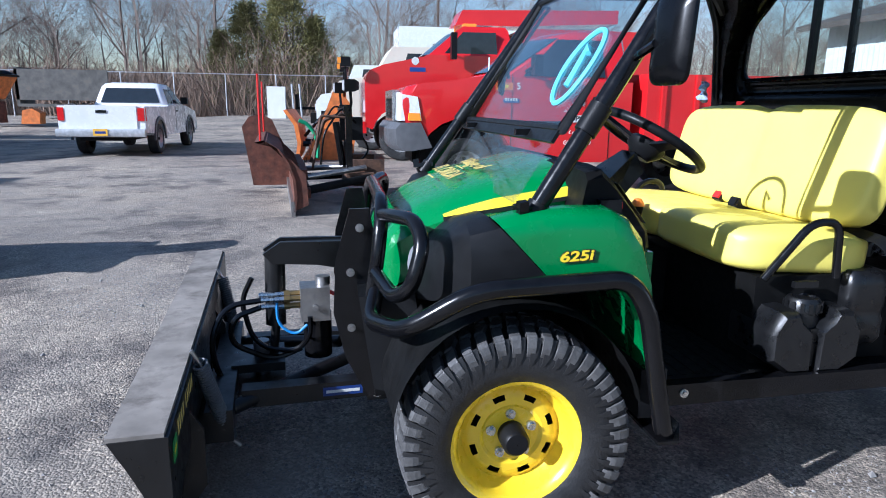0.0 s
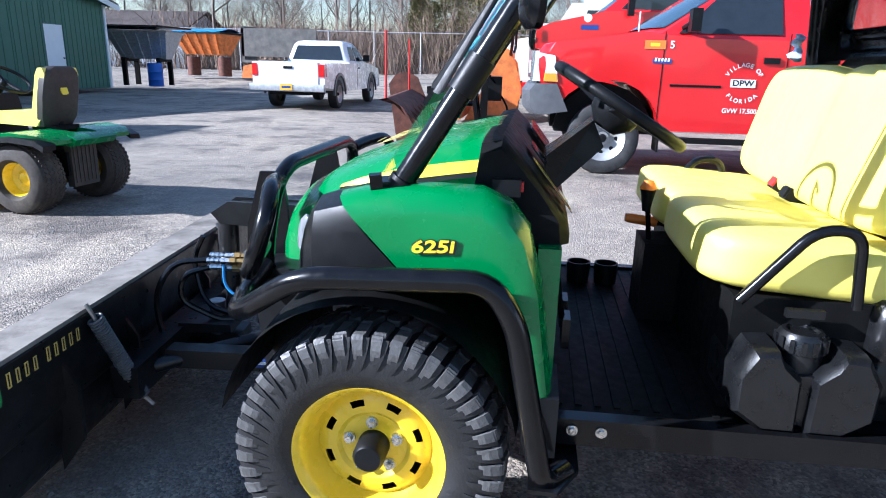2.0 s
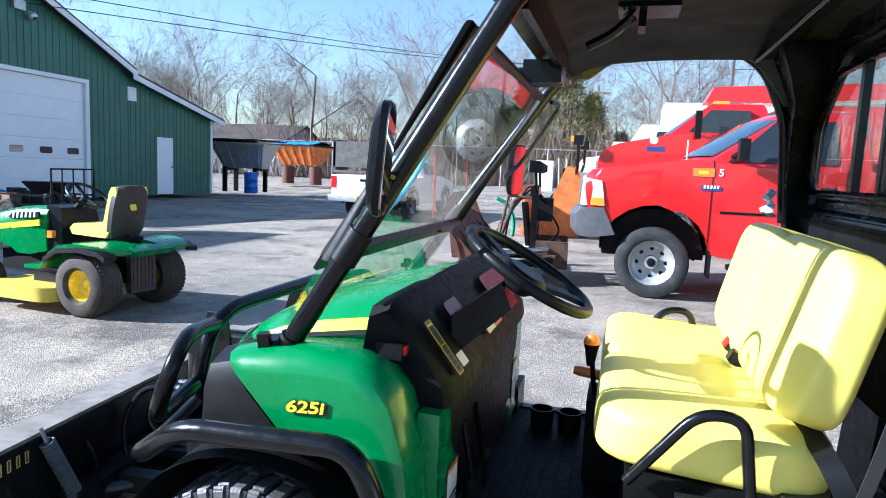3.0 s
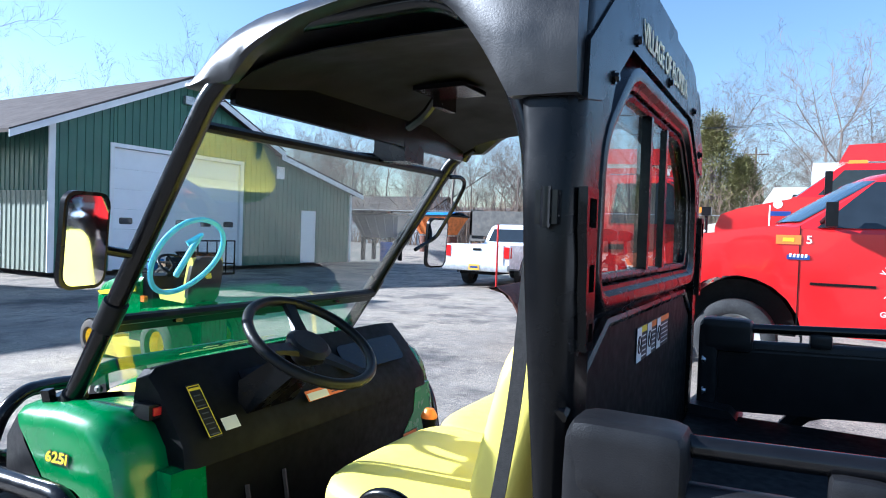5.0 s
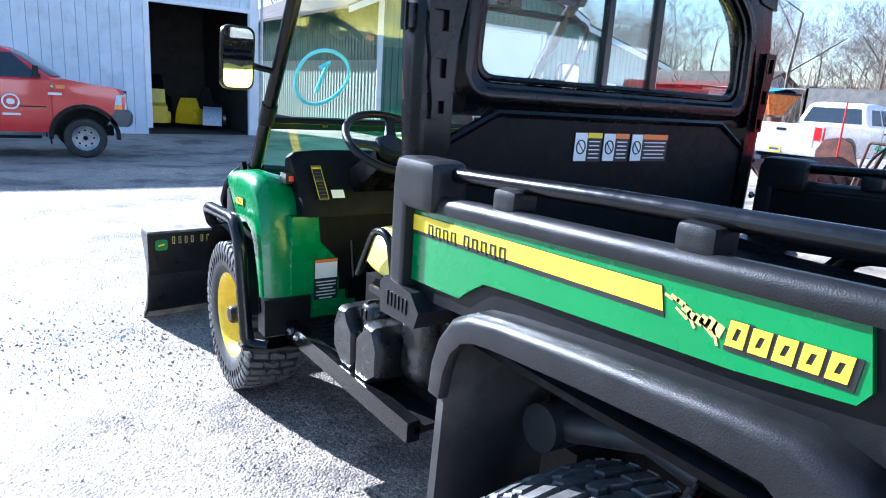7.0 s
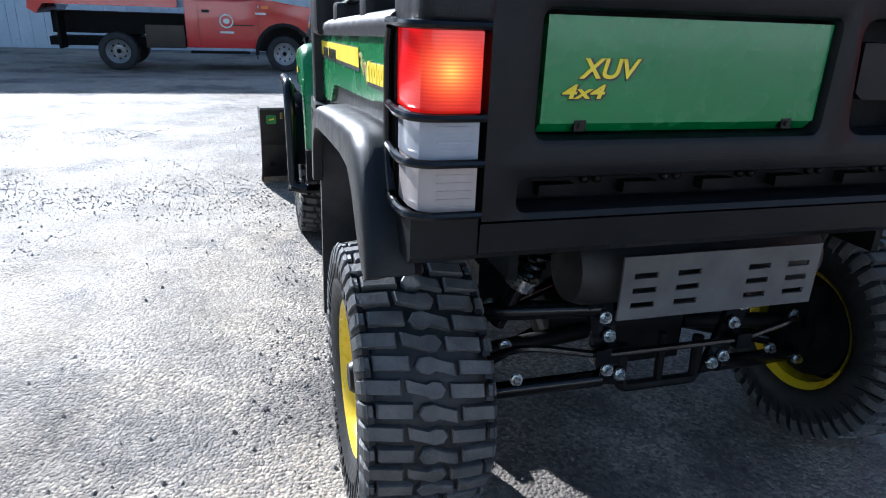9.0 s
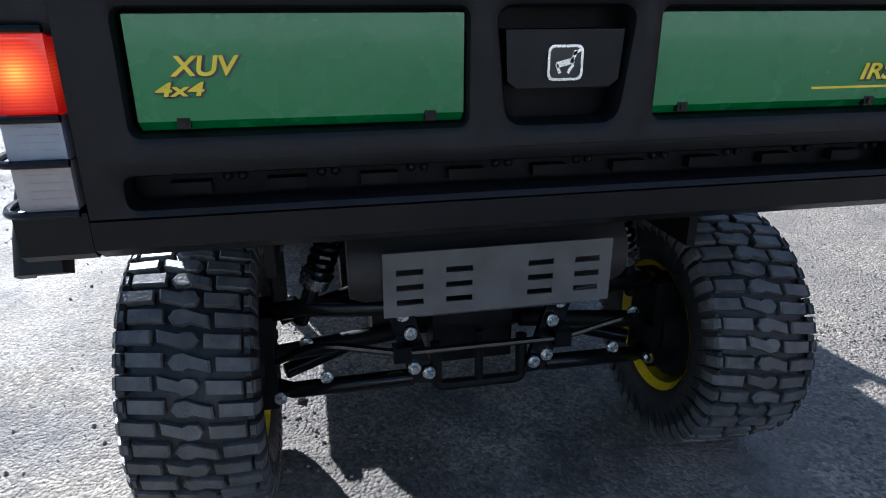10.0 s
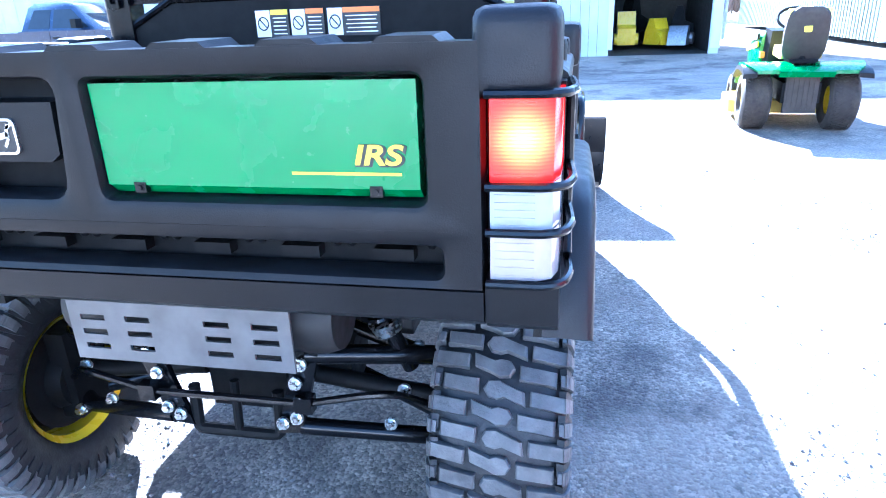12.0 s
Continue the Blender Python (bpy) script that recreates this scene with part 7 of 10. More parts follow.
bm = plate(B(), face((0.45, -0.101, 0.50), (1, 0, 0), (0, 0, 1)), 0.02, 0.02, 0.008, 0.009)
part("plug", bm, STEEL, pump)
for k, (pts, r, mt) in enumerate((
        ([(0.27, -0.075, 0.53), (0.15, -0.08, 0.52), (0.10, -0.12, 0.42), (0.12, -0.14, 0.30), (0.18, -0.18, 0.24)], 0.010, BLACK_STEEL),
        ([(0.27, -0.055, 0.50), (0.17, -0.06, 0.47), (0.16, -0.07, 0.38), (0.30, -0.05, 0.30), (0.40, -0.03, 0.33)], 0.010, BLACK_STEEL),
        ([(0.24, -0.03, 0.60), (0.20, -0.03, 0.52), (0.24, -0.06, 0.36), (0.38, -0.09, 0.34), (0.43, -0.11, 0.40), (0.43, -0.105, 0.47)], 0.009, BLACK_STEEL),
        ([(0.32, -0.07, 0.52), (0.32, -0.08, 0.44), (0.38, -0.09, 0.40), (0.42, -0.10, 0.44)], 0.005, BLUE_TARP),
        ([(0.50, -0.08, 0.55), (0.54, -0.10, 0.53), (0.52, -0.10, 0.46), (0.58, -0.06, 0.40)], 0.007, RED_PLASTIC))):
    bm = tube(B(), pts, r, 8, 0.08)
    part("hose", bm, mt, pump, "" if mt is BLACK_STEEL else ("blue cable" if mt is BLUE_TARP else "red cable"))


# ---- trucks ----
WHEEL_STEEL = mat("dull_wheel_steel", (0.38, 0.38, 0.37), 0.45, metal=0.5, vary=0.2, scale=10, dirt=(0.2, 0.18, 0.16), dirt_amt=0.3, dirt_scale=9)
RUBBER_ROAD = mat("road_tyre", (0.022, 0.022, 0.022), 0.75, vary=0.25, scale=12, bump=0.2, bscale=80, dirt=(0.09, 0.085, 0.08), dirt_amt=0.3, dirt_scale=6)
AMBER = mat("amber_lens_plain", (0.85, 0.30, 0.03), 0.2, vary=0.05)
RED_LENS = mat("red_lens_plain", (0.55, 0.015, 0.015), 0.2, vary=0.05)
HEADLENS = mat("headlamp_lens", (0.62, 0.64, 0.66), 0.1, vary=0.1, scale=30)


def road_wheel(parent, x, y, r, w, side, rim_mat=None, holes=8):
    m = Matrix.Translation((x, y, r)) @ pose(0, 0, 0, 90 if side < 0 else -90, 0, 0)
    rr = r * 0.60
    h = w / 2
    bm = lathe(B(), [(0.001, h * 0.35), (rr * 0.30, h * 0.4), (rr * 0.34, h * 0.1), (rr * 0.52, h * 0.08), (rr * 0.80, h * 0.3), (rr * 0.92, h * 0.5), (rr, h * 0.85), (rr * 1.04, h * 0.9), (rr * 1.04, -h * 0.5)], 32, m)
    wh = part("wheel", bm, rim_mat or WHEEL_STEEL, parent, "steel wheel with black tyre")
    bm = lathe(B(), [(rr, h * 0.8), (rr * 1.15, h * 0.98), (r * 0.85, h), (r * 0.96, h * 0.86), (r, h * 0.6), (r, -h * 0.6), (r * 0.95, -h * 0.9), (rr, -h)], 40, m)
    part("tyre", bm, RUBBER_ROAD, wh)
    bm = lathe(B(), [(0.001, h * 0.75), (rr * 0.15, h * 0.72), (rr * 0.2, h * 0.4), (rr * 0.2, 0)], 20, m)
    part("hub", bm, DARK, wh)
    for i in range(holes):
        a = 2 * math.pi * i / holes
        bm = cyl(B(), m @ Vector((rr * 0.66 * math.cos(a), rr * 0.66 * math.sin(a), h * 0.17)), m @ Vector((rr * 0.66 * math.cos(a), rr * 0.66 * math.sin(a), h * 0.235)), rr * 0.1, seg=10)
        part("vent_hole", bm, DARK, wh)
        a += 0.3
        bm = cyl(B(), m @ Vector((rr * 0.42 * math.cos(a), rr * 0.42 * math.sin(a), h * 0.1)), m @ Vector((rr * 0.42 * math.cos(a), rr * 0.42 * math.sin(a), h * 0.26)), rr * 0.045, seg=6)
        part("lug_nut", bm, STEEL, wh)
    return wh


def arch(cx, cz, r, a0, a1, k=9):
    return [(cx + r * math.cos(radians(a0 + (a1 - a0) * i / k)), cz + r * math.sin(radians(a0 + (a1 - a0) * i / k))) for i in range(k + 1)]


def heavy_truck(T, paint, flare=None, grey=None, zs=1.0):
    """Cab, hood, wheels of a heavy pickup; front to -x, origin on the ground under the front axle."""
    hw = 1.0
    prof = [(-0.74, 0.98), (-0.78, 1.20), (-0.775, 1.36), (-0.72, 1.425), (-0.60, 1.45), (-0.2, 1.495), (0.30, 1.575), (0.36, 1.58), (1.0, 1.51), (2.12, 1.51), (2.12, 0.52), (0.70, 0.52)] + arch(0, 0.44, 0.62, 10, 150) + [(-0.57, 0.98)]
    bm = B()
    prism(bm, prof, -hw, hw, "y")
    shoulder = [e for e in bm.edges if abs(e.verts[0].co.y - e.verts[1].co.y) < 1e-5 and all(v.co.z > 1.30 and v.co.x < 0.40 for v in e.verts)]
    bmesh.ops.bevel(bm, geom=shoulder, offset=0.17, segments=6, affect="EDGES", profile=0.5, clamp_overlap=True)
    body = part("body", bm, paint, T, bevel=0.03, segs=3)
    if flare:
        o, i_ = arch(0, 0.44, 0.66, -5, 185, 12), arch(0, 0.44, 0.575, -5, 185, 12)
        for y in (-hw - 0.02, hw - 0.03):
            bm = B()
            prism(bm, o + i_[::-1], y, y + 0.05, "y")
            part("fender_flare", bm, flare, T)
    bm = B()
    prism(bm, [(-0.55, 0.45), (0.56, 0.45)] + arch(0, 0.44, 0.57, 5, 175), -0.72, 0.72, "y")
    part("inner_arch", bm, DARK, T)
    # greenhouse
    bm = B()
    secs = []
    for z, x0, x1, w in ((1.48, 0.30, 2.12, 0.985), (1.56, 0.34, 2.12, 0.96), (2.06, 1.08, 2.06, 0.80), (2.12, 1.22, 2.0, 0.74), (2.15, 1.41, 1.9, 0.62)):
        secs.append([(x0 - 0.10, 0.0, z), (x0 - 0.06, -w * 0.45, z), (x0 + 0.06, -w * 0.85, z), (x0 + 0.18, -w, z), (x1 - 0.06, -w, z), (x1, -w * 0.9, z), (x1, w * 0.9, z), (x1 - 0.06, w, z), (x0 + 0.18, w, z), (x0 + 0.06, w * 0.85, z), (x0 - 0.06, w * 0.45, z)])
    loft(bm, secs)
    part("cab", bm, paint, T, bevel=0.006)
    bm = B()
    rows = []
    for t in (0.04, 0.94):
        x0, w, z = 0.38 + 0.70 * t, 0.95 - 0.15 * t, 1.60 + 0.46 * t
        rows.append([(x0 + dx - 0.016, k * w, z + 0.006) for k, dx in ((-0.95, 0.135), (-0.85, 0.06), (-0.45, -0.06), (0, -0.10), (0.45, -0.06), (0.85, 0.06), (0.95, 0.135))])
    loft(bm, [r + [(x + 0.03, y, z) for x, y, z in r[::-1]] for r in rows])
    part("windshield", bm, WINDSHIELD, T, "windshield with the sky's blue reflection painted into its colour")
    for s in (-1, 1):
        bm = B()
        q = [(0.70, 1.565), (1.76, 1.565), (1.74, 2.02), (1.17, 2.02)]
        va = [bm.verts.new((x, s * (0.955 + 0.004 - (z - 1.62) * 0.352), z)) for x, z in q]
        vb = [bm.verts.new((x, s * (0.955 - 0.03 - (z - 1.62) * 0.352), z)) for x, z in q]
        bm.faces.new(va)
        bm.faces.new(vb[::-1])
        for i in range(4):
            bm.faces.new((va[i], va[(i + 1) % 4], vb[(i + 1) % 4], vb[i]))
        part("side_window", bm, DARK_GLASS, T, smooth=False)
        bm = B()
        box(bm, 1.60, 1.76, s * (hw + 0.012) - 0.012, s * (hw + 0.012) + 0.012, 1.27, 1.33)
        part("door_handle", bm, BLACK_PLASTIC, T, bevel=0.006)
        for x in (0.56, 1.84):
            bm = B()
            box(bm, x - 0.004, x + 0.004, s * (hw + 0.001) - 0.004, s * (hw + 0.001) + 0.004, 0.56, 1.58)
            part("door_gap", bm, DARK, T, smooth=False)
        bm = B()
        box(bm, 0.66, 1.20, s * (hw + 0.004) - 0.004, s * (hw + 0.004) + 0.004, 1.005, 1.03)
        part("side_moulding", bm, DARK, T, smooth=False)
        # mirror
        bm = B()
        box(bm, 0.76, 0.86, s * 1.17 - 0.085, s * 1.17 + 0.085, 1.57, 1.80)
        mr = part("door_mirror", bm, BLACK_PLASTIC, T, "black towing mirror", bevel=0.03, segs=3)
        bm = tube(B(), [(0.74, s * 0.98, 1.62), (0.78, s * 1.12, 1.66)], 0.025, 8)
        part("mirror_arm", bm, BLACK_PLASTIC, mr)
        # headlamp
        bm = B()
        loft(bm, [[(-0.83, s * 0.60, 1.02), (-0.82, s * 0.60, 1.36), (-0.81, s * 0.84, 1.35), (-0.82, s * 0.84, 1.02)], [(-0.74, s * 0.58, 1.02), (-0.74, s * 0.58, 1.36), (-0.70, s * 0.93, 1.34), (-0.72, s * 0.93, 1.02)]])
        hl = part("headlight", bm, HEADLENS, T, "clear headlight", bevel=0.01)
        bm = B()
        loft(bm, [[(-0.835, s * 0.85, 1.02), (-0.815, s * 0.85, 1.35), (-0.785, s * 0.99, 1.33), (-0.80, s * 0.99, 1.02)], [(-0.70, s * 0.87, 1.02), (-0.70, s * 0.87, 1.33), (-0.60, s * 1.016, 1.30), (-0.55, s * 1.016, 1.02)]])
        part("corner_lens", bm, HEADLENS, hl, "clear corner lens", bevel=0.01)
        bm = B()
        loft(bm, [[(-0.72, s * 0.96, 1.022), (-0.72, s * 0.96, 1.11), (-0.70, s * 1.016, 1.11), (-0.71, s * 1.016, 1.022)], [(-0.60, s * 0.96, 1.022), (-0.60, s * 0.96, 1.11), (-0.575, s * 1.024, 1.11), (-0.555, s * 1.024, 1.022)]])
        part("turn_signal", bm, AMBER, hl, "amber corner lens", bevel=0.006)
        bm = B()
        prism(bm, [(1.30, 0.40), (2.05, 0.40), (2.05, 0.45), (0.78, 0.45), (0.78, 0.40)], s * 0.98 - 0.09, s * 0.98 + 0.09, "y")
        part("running_board", bm, DARK, T, bevel=0.01)
        bm = B()
        box(bm, 0.60, 0.62, s * 0.80 - 0.16, s * 0.80 + 0.16, 0.28, 0.62)
        part("mud_flap", bm, DARK, T)
    bm = B()
    lattice(bm, [-0.56, -0.50, -0.38, -0.26, -0.13, 0, 0.13, 0.26, 0.38, 0.50, 0.56], [0.98, 1.03, 1.11, 1.20, 1.29, 1.39], lambda i, j: i in (0, 9) or j in (0, 4), -0.865, -0.78, "x")
    part("grille_frame", bm, grey or CHROME, T, bevel=0.008)
    bm = B()
    for i in range(5):
        box(bm, -0.845, -0.805, -0.50, 0.50, 1.05 + i * 0.06, 1.075 + i * 0.06)
    box(bm, -0.81, -0.785, -0.52, 0.52, 1.02, 1.34)
    part("grille", bm, BLACK_PLASTIC, T)
    bm = B()
    secs = []
    for y in (-1.02, -1.0, -0.86, -0.6, 0.6, 0.86, 1.0, 1.02):
        k = 0.22 if abs(y) > 1.01 else (0.10 if abs(y) > 0.9 else (0.03 if abs(y) > 0.7 else 0.0))
        secs.append([(-0.88 + k, y, 0.66), (-0.95 + k, y, 0.74), (-0.96 + k, y, 0.92), (-0.90 + k, y, 0.995), (-0.56, y, 1.0), (-0.42, y, 0.70)])
    loft(bm, secs)
    part("bumper", bm, GREY_BUMPER, T, "grey steel front bumper", bevel=0.02)
    bm = B()
    box(bm, -0.60, 5.0, -0.42, 0.42, 0.48, 0.66)
    part("frame", bm, DARK, T)
    for s in (-1, 1):
        road_wheel(T, 0.0, s * 0.86, 0.405, 0.24, s)
        road_wheel(T, 3.55, s * 0.84, 0.405, 0.40, s)
    return body


def door_seal(T, x, y, z, s, r, mt, text=True):
    """Round door mark with plain lettering."""
    ax = (1, 0, 0) if s < 0 else (-1, 0, 0)
    f = face((x, y, z), ax, (0, 0, 1))
    if text:
        bm = plate(B(), f @ Matrix.Translation((0, 0, 0.001)), 0.26, 0.085, 0.002)
        w = part("door_plate", bm, DECAL_W, T, "white plate with department letters", smooth=False)
        words("dpw_letters", "DPW", 0.085, f @ Matrix.Translation((0, 0, 0.0045)), DECAL_K, w, width=0.22, bold=0.002)
        for txt, sgn in (("VILLAGE OF", 1), ("FLORIDA", -1)):
            n = len(txt)
            for i, ch in enumerate(txt):
                if ch == " ":
                    continue
                a = (i - (n - 1) / 2) * (0.235 if sgn > 0 else 0.27) * sgn
                ang = radians(90) * sgn - a if sgn > 0 else radians(-90) - a
                px, pz = r * math.cos(ang), r * math.sin(ang)
                words("letter", ch, 0.062, f @ Matrix.Translation((px, pz, 0.002)) @ pose(0, 0, 0, 0, 0, -math.degrees(a) if sgn > 0 else -math.degrees(a)), DECAL_W, w, bold=0.001)
        words("weight_letters", "GVW 17,500", 0.07, f @ Matrix.Translation((0, -r * 1.55, 0.002)), DECAL_W, w, width=0.36, bold=0.001)
    else:
        bm = B()
        ring_prism(bm, rrect(-r, r, -r, r, r * 0.98, 8), rrect(-r * 0.8, r * 0.8, -r * 0.8, r * 0.8, r * 0.78, 8), 0.0, 0.003, "z")
        plate(bm, Matrix.Identity(4), r * 0.9, r * 0.7, 0.003, r * 0.3)
        bm.transform(f)
        w = part("door_mark", bm, mt, T, "round white door mark")
        bm = plate(B(), f @ Matrix.Translation((0.0, -r * 1.6, 0)), r * 2.0, r * 0.28, 0.002)
        part("text_bar", bm, mt, w, smooth=False)


RT = thing("red_plow_truck", "red heavy pickup truck with rusty plow, parked", "truck", Matrix.Translation((1.12, 6.62, 0)), group="red trucks")
heavy_truck(RT, RED)
door_seal(RT, 1.42, -1.008, 1.06, -1, 0.19, DECAL_W)
bm = plate(B(), face((0.46, -1.006, 1.44), (1, 0, 0), (0, 0, 1)), 0.22, 0.09, 0.002)
fl = part("orange_sticker", bm, DECAL_O, RT, "orange sticker", smooth=False)
bm = plate(B(), face((0.46, -1.009, 1.44), (1, 0, 0), (0, 0, 1)), 0.10, 0.035, 0.001)
part("sticker_bar", bm, DECAL_Y, fl, smooth=False)
words("unit_digit", "5", 0.11, face((0.64, -1.007, 1.44), (1, 0, 0), (0, 0, 1)), DECAL_W, RT, bold=0.002)
bm = plate(B(), face((0.55, -1.006, 1.27), (1, 0, 0), (0, 0, 1)), 0.20, 0.046, 0.003, 0.010)
bd = part("model_badge", bm, BLUE_DECAL, RT, "dark blue model badge", smooth=False)
text_blocks("text_block", (5,), face((0.55, -1.0105, 1.285), (1, 0, 0), (0, 0, 1)), 0.17, 0.035, DECAL_W, bd, 0.1, 0.6)
# red service body behind the cab
bm = B()
prism(bm, [(2.28, 0.72), (2.28, 1.62), (5.1, 1.62), (5.1, 0.72), (4.2, 0.72)] + arch(3.55, 0.62, 0.62, 10, 170, 8) + [(2.9, 0.72)], -1.08, 1.08, "y")
part("dump_body", bm, RED, RT, "red steel body behind the cab", bevel=0.02)
for x in (2.5, 2.95, 4.2, 4.65, 5.0):
    bm = B()
    box(bm, x - 0.03, x + 0.03, -1.11, -1.08, 0.75, 1.62)
    part("body_stake", bm, RED, RT, bevel=0.008)
bm = B()
lathe(bm, [(0.001, 0.10), (0.05, 0.09), (0.06, 0.0), (0.001, 0.0)], 14, Matrix.Translation((1.5, 0, 2.09)))
part("beacon", bm, AMBER, RT, "amber roof beacon")
bm = tube(B(), [(0.28, -0.93, 1.56), (0.28, -0.93, 1.78)], 0.008, 6)
part("marker_pin", bm, DECAL_W, RT)

# rusty plow ahead of the red truck
RP = thing("rusty_plow", "rusty red-brown snow plow blade resting on the yard", "snow plow", Matrix.Translation((-1.05, 6.15, 0)) @ pose(0, 0, 0, 0, 0, 5))
prof = [(-0.36, 0.80), (-0.27, 0.82), (-0.14, 0.74), (-0.04, 0.58), (0.02, 0.40), (0.03, 0.22), (0.01, 0.05)]
bm = B()
prism(bm, prof + [(x + 0.03, z - 0.012) for x, z in prof[::-1]], -1.28, 1.28, "y")
part("mouldboard", bm, RUST, RP)
bm = B()
box(bm, -0.01, 0.035, -1.28, 1.28, 0.0, 0.16)
part("cutting_edge", bm, STEEL, RP, bevel=0.004)
for i in range(7):
    y = -1.25 + i * 2.5 / 6
    bm = B()
    prism(bm, [(-0.25, 0.80), (0.0, 0.62), (0.16, 0.45), (0.18, 0.12), (0.04, 0.06), (0.055, 0.22), (0.045, 0.40), (-0.02, 0.58), (-0.13, 0.74)], y - 0.012, y + 0.012, "y")
    part("rib", bm, RUST, RP, bevel=0.004)
bm = B()
box(bm, 0.12, 0.22, -1.0, 1.0, 0.16, 0.26)
box(bm, 0.10, 0.18, -1.2, 1.2, 0.42, 0.50)
part("cross_beam", bm, RUST, RP, bevel=0.01)
for s in (-1, 1):
    bm = tube(B(), [(0.2, s * 0.75, 0.22), (1.0, s * 0.25, 0.30)], 0.05, 10)
    part("push_arm", bm, DARK, RP)
    bm = tube(B(), [(0.2, s * 0.55, 0.35), (0.95, s * 0.15, 0.42)], 0.035, 10)
    part("cylinder", bm, STEEL, RP)
bm = B()
prism(bm, [(0.04, 0.05), (0.05, 0.30), (0.0, 0.58), (-0.10, 0.78), (-0.18, 0.98), (-0.32, 1.06), (-0.50, 1.02), (-0.60, 0.88), (-0.56, 0.60), (-0.48, 0.05)], 1.28, 1.31, "y")
part("end_wing", bm, RUST, RP, "rusty rounded end plate", bevel=0.006)
MOUNT = mat("dirty_rusted_mount", (0.10, 0.050, 0.028), 0.75, vary=0.5, scale=9, bump=0.4, bscale=60, dirt=(0.02, 0.018, 0.016), dirt_amt=0.5, dirt_scale=7)
bm = B()
box(bm, 0.70, 1.05, -0.25, 0.90, 0.22, 0.36)
part("mount_beam", bm, MOUNT, RP, bevel=0.01)
for y in (-0.10, 0.78):
    bm = B()
    box(bm, 0.80, 1.20, y - 0.03, y + 0.03, 0.18, 0.52)
    part("mount_ear", bm, MOUNT, RP, bevel=0.01)
bm = B()
for y in (-0.04, 0.72):
    box(bm, 0.72, 0.80, y - 0.045, y + 0.045, 0.30, 1.20)
box(bm, 0.70, 0.80, -0.10, 0.78, 1.08, 1.18)
box(bm, 0.71, 0.79, -0.04, 0.72, 0.66, 0.74)
part("lift_frame", bm, BLACK_STEEL, RP, "black upright lift frame", bevel=0.01)
bm = tube(B(), [(0.30, 0.36, 0.45), (0.48, 0.34, 1.00), (0.76, 0.34, 1.10)], 0.026, 8, 0.05)
part("lift_arm", bm, MOUNT, RP, "rusty lift arm")
bm = tube(B(), [(0.30, 0.02, 0.40), (0.42, 0.02, 1.06), (0.74, 0.02, 1.04)], 0.016, 8, 0.03)
part("brace", bm, MOUNT, RP)
bm = cyl(B(), (0.70, 0.20, 0.42), (0.62, 0.20, 0.98), 0.045, 0.045, seg=14)
part("lift_cylinder", bm, BLACK_STEEL, RP)
bm = B()
box(bm, 0.78, 0.98, 0.28, 0.62, 0.74, 1.04)
part("pump_box", bm, BLACK_PLASTIC, RP, bevel=0.02)
for k, pts in enumerate(([(0.90, 0.30, 0.95), (0.70, 0.10, 1.18), (0.45, -0.02, 0.85), (0.40, 0.0, 0.45)], [(0.92, 0.55, 0.95), (0.66, 0.66, 1.22), (0.40, 0.70, 0.80), (0.34, 0.66, 0.42)], [(0.98, 0.45, 0.80), (1.10, 0.46, 0.60), (0.95, 0.40, 0.45)])):
    bm = tube(B(), pts, 0.013, 8, 0.12)
    part("hose", bm, BLACK_STEEL, RP)
bm = tube(B(), [(0.18, 0.98, 0.98), (0.30, 0.99, 0.93), (0.40, 1.00, 0.80), (0.44, 1.00, 0.62), (0.42, 0.99, 0.45)], 0.028, 8, 0.10)
part("green_hose", bm, mat("green_hose_rubber", (0.03, 0.32, 0.14), 0.5, vary=0.1), RP, "bright green hose")
bm = B()
for k in range(15):
    c0 = Vector((0.42, 0.34, 1.0)).lerp(Vector((0.20, 0.36, 0.40)), k / 14)
    ring = [c0 + (Vector((0.0, 0.012, 0)) if k % 2 else Vector((0.012, 0, 0))) * math.cos(a * math.pi / 4) + Vector((0, 0, 0.03)) * math.sin(a * math.pi / 4) for a in range(8)]
    tube(bm, ring, 0.005, 5, closed=True)
part("chain", bm, RUST, RP, "rusty lift chain")
for y in (-0.30, 1.00):
    bm = tube(B(), [(0.78, 0.34 + (y - 0.34) * 0.55, 1.10), (0.77, y, 1.22), (0.76, y, 1.36)], 0.018, 8, 0.04)
    pp = part("lamp_post", bm, BLACK_STEEL, RP)
    bm = B()
    loft(bm, [[(0.68, y - 0.105, 1.36), (0.68, y + 0.105, 1.36), (0.68, y + 0.115, 1.50), (0.68, y - 0.115, 1.50)], [(0.80, y - 0.10, 1.355), (0.80, y + 0.10, 1.355), (0.80, y + 0.11, 1.50), (0.80, y - 0.11, 1.50)], [(0.86, y - 0.06, 1.38), (0.86, y + 0.06, 1.38), (0.86, y + 0.06, 1.47), (0.86, y - 0.06, 1.47)]])
    lp = part("plow_lamp", bm, BLACK_PLASTIC, RP, "black plow headlamp", bevel=0.012)
    bm = B()
    box(bm, 0.672, 0.679, y - 0.095, y + 0.095, 1.375, 1.485)
    part("lamp_lens", bm, HEADLENS, lp, bevel=0.004)
for s in (-1, 1):
    bm = tube(B(), [(-0.30, s * 1.2, 0.78), (-0.30, s * 1.2, 1.50)], 0.012, 8)
    part("marker_rod", bm, RED_PLASTIC, RP, "red marker rod")

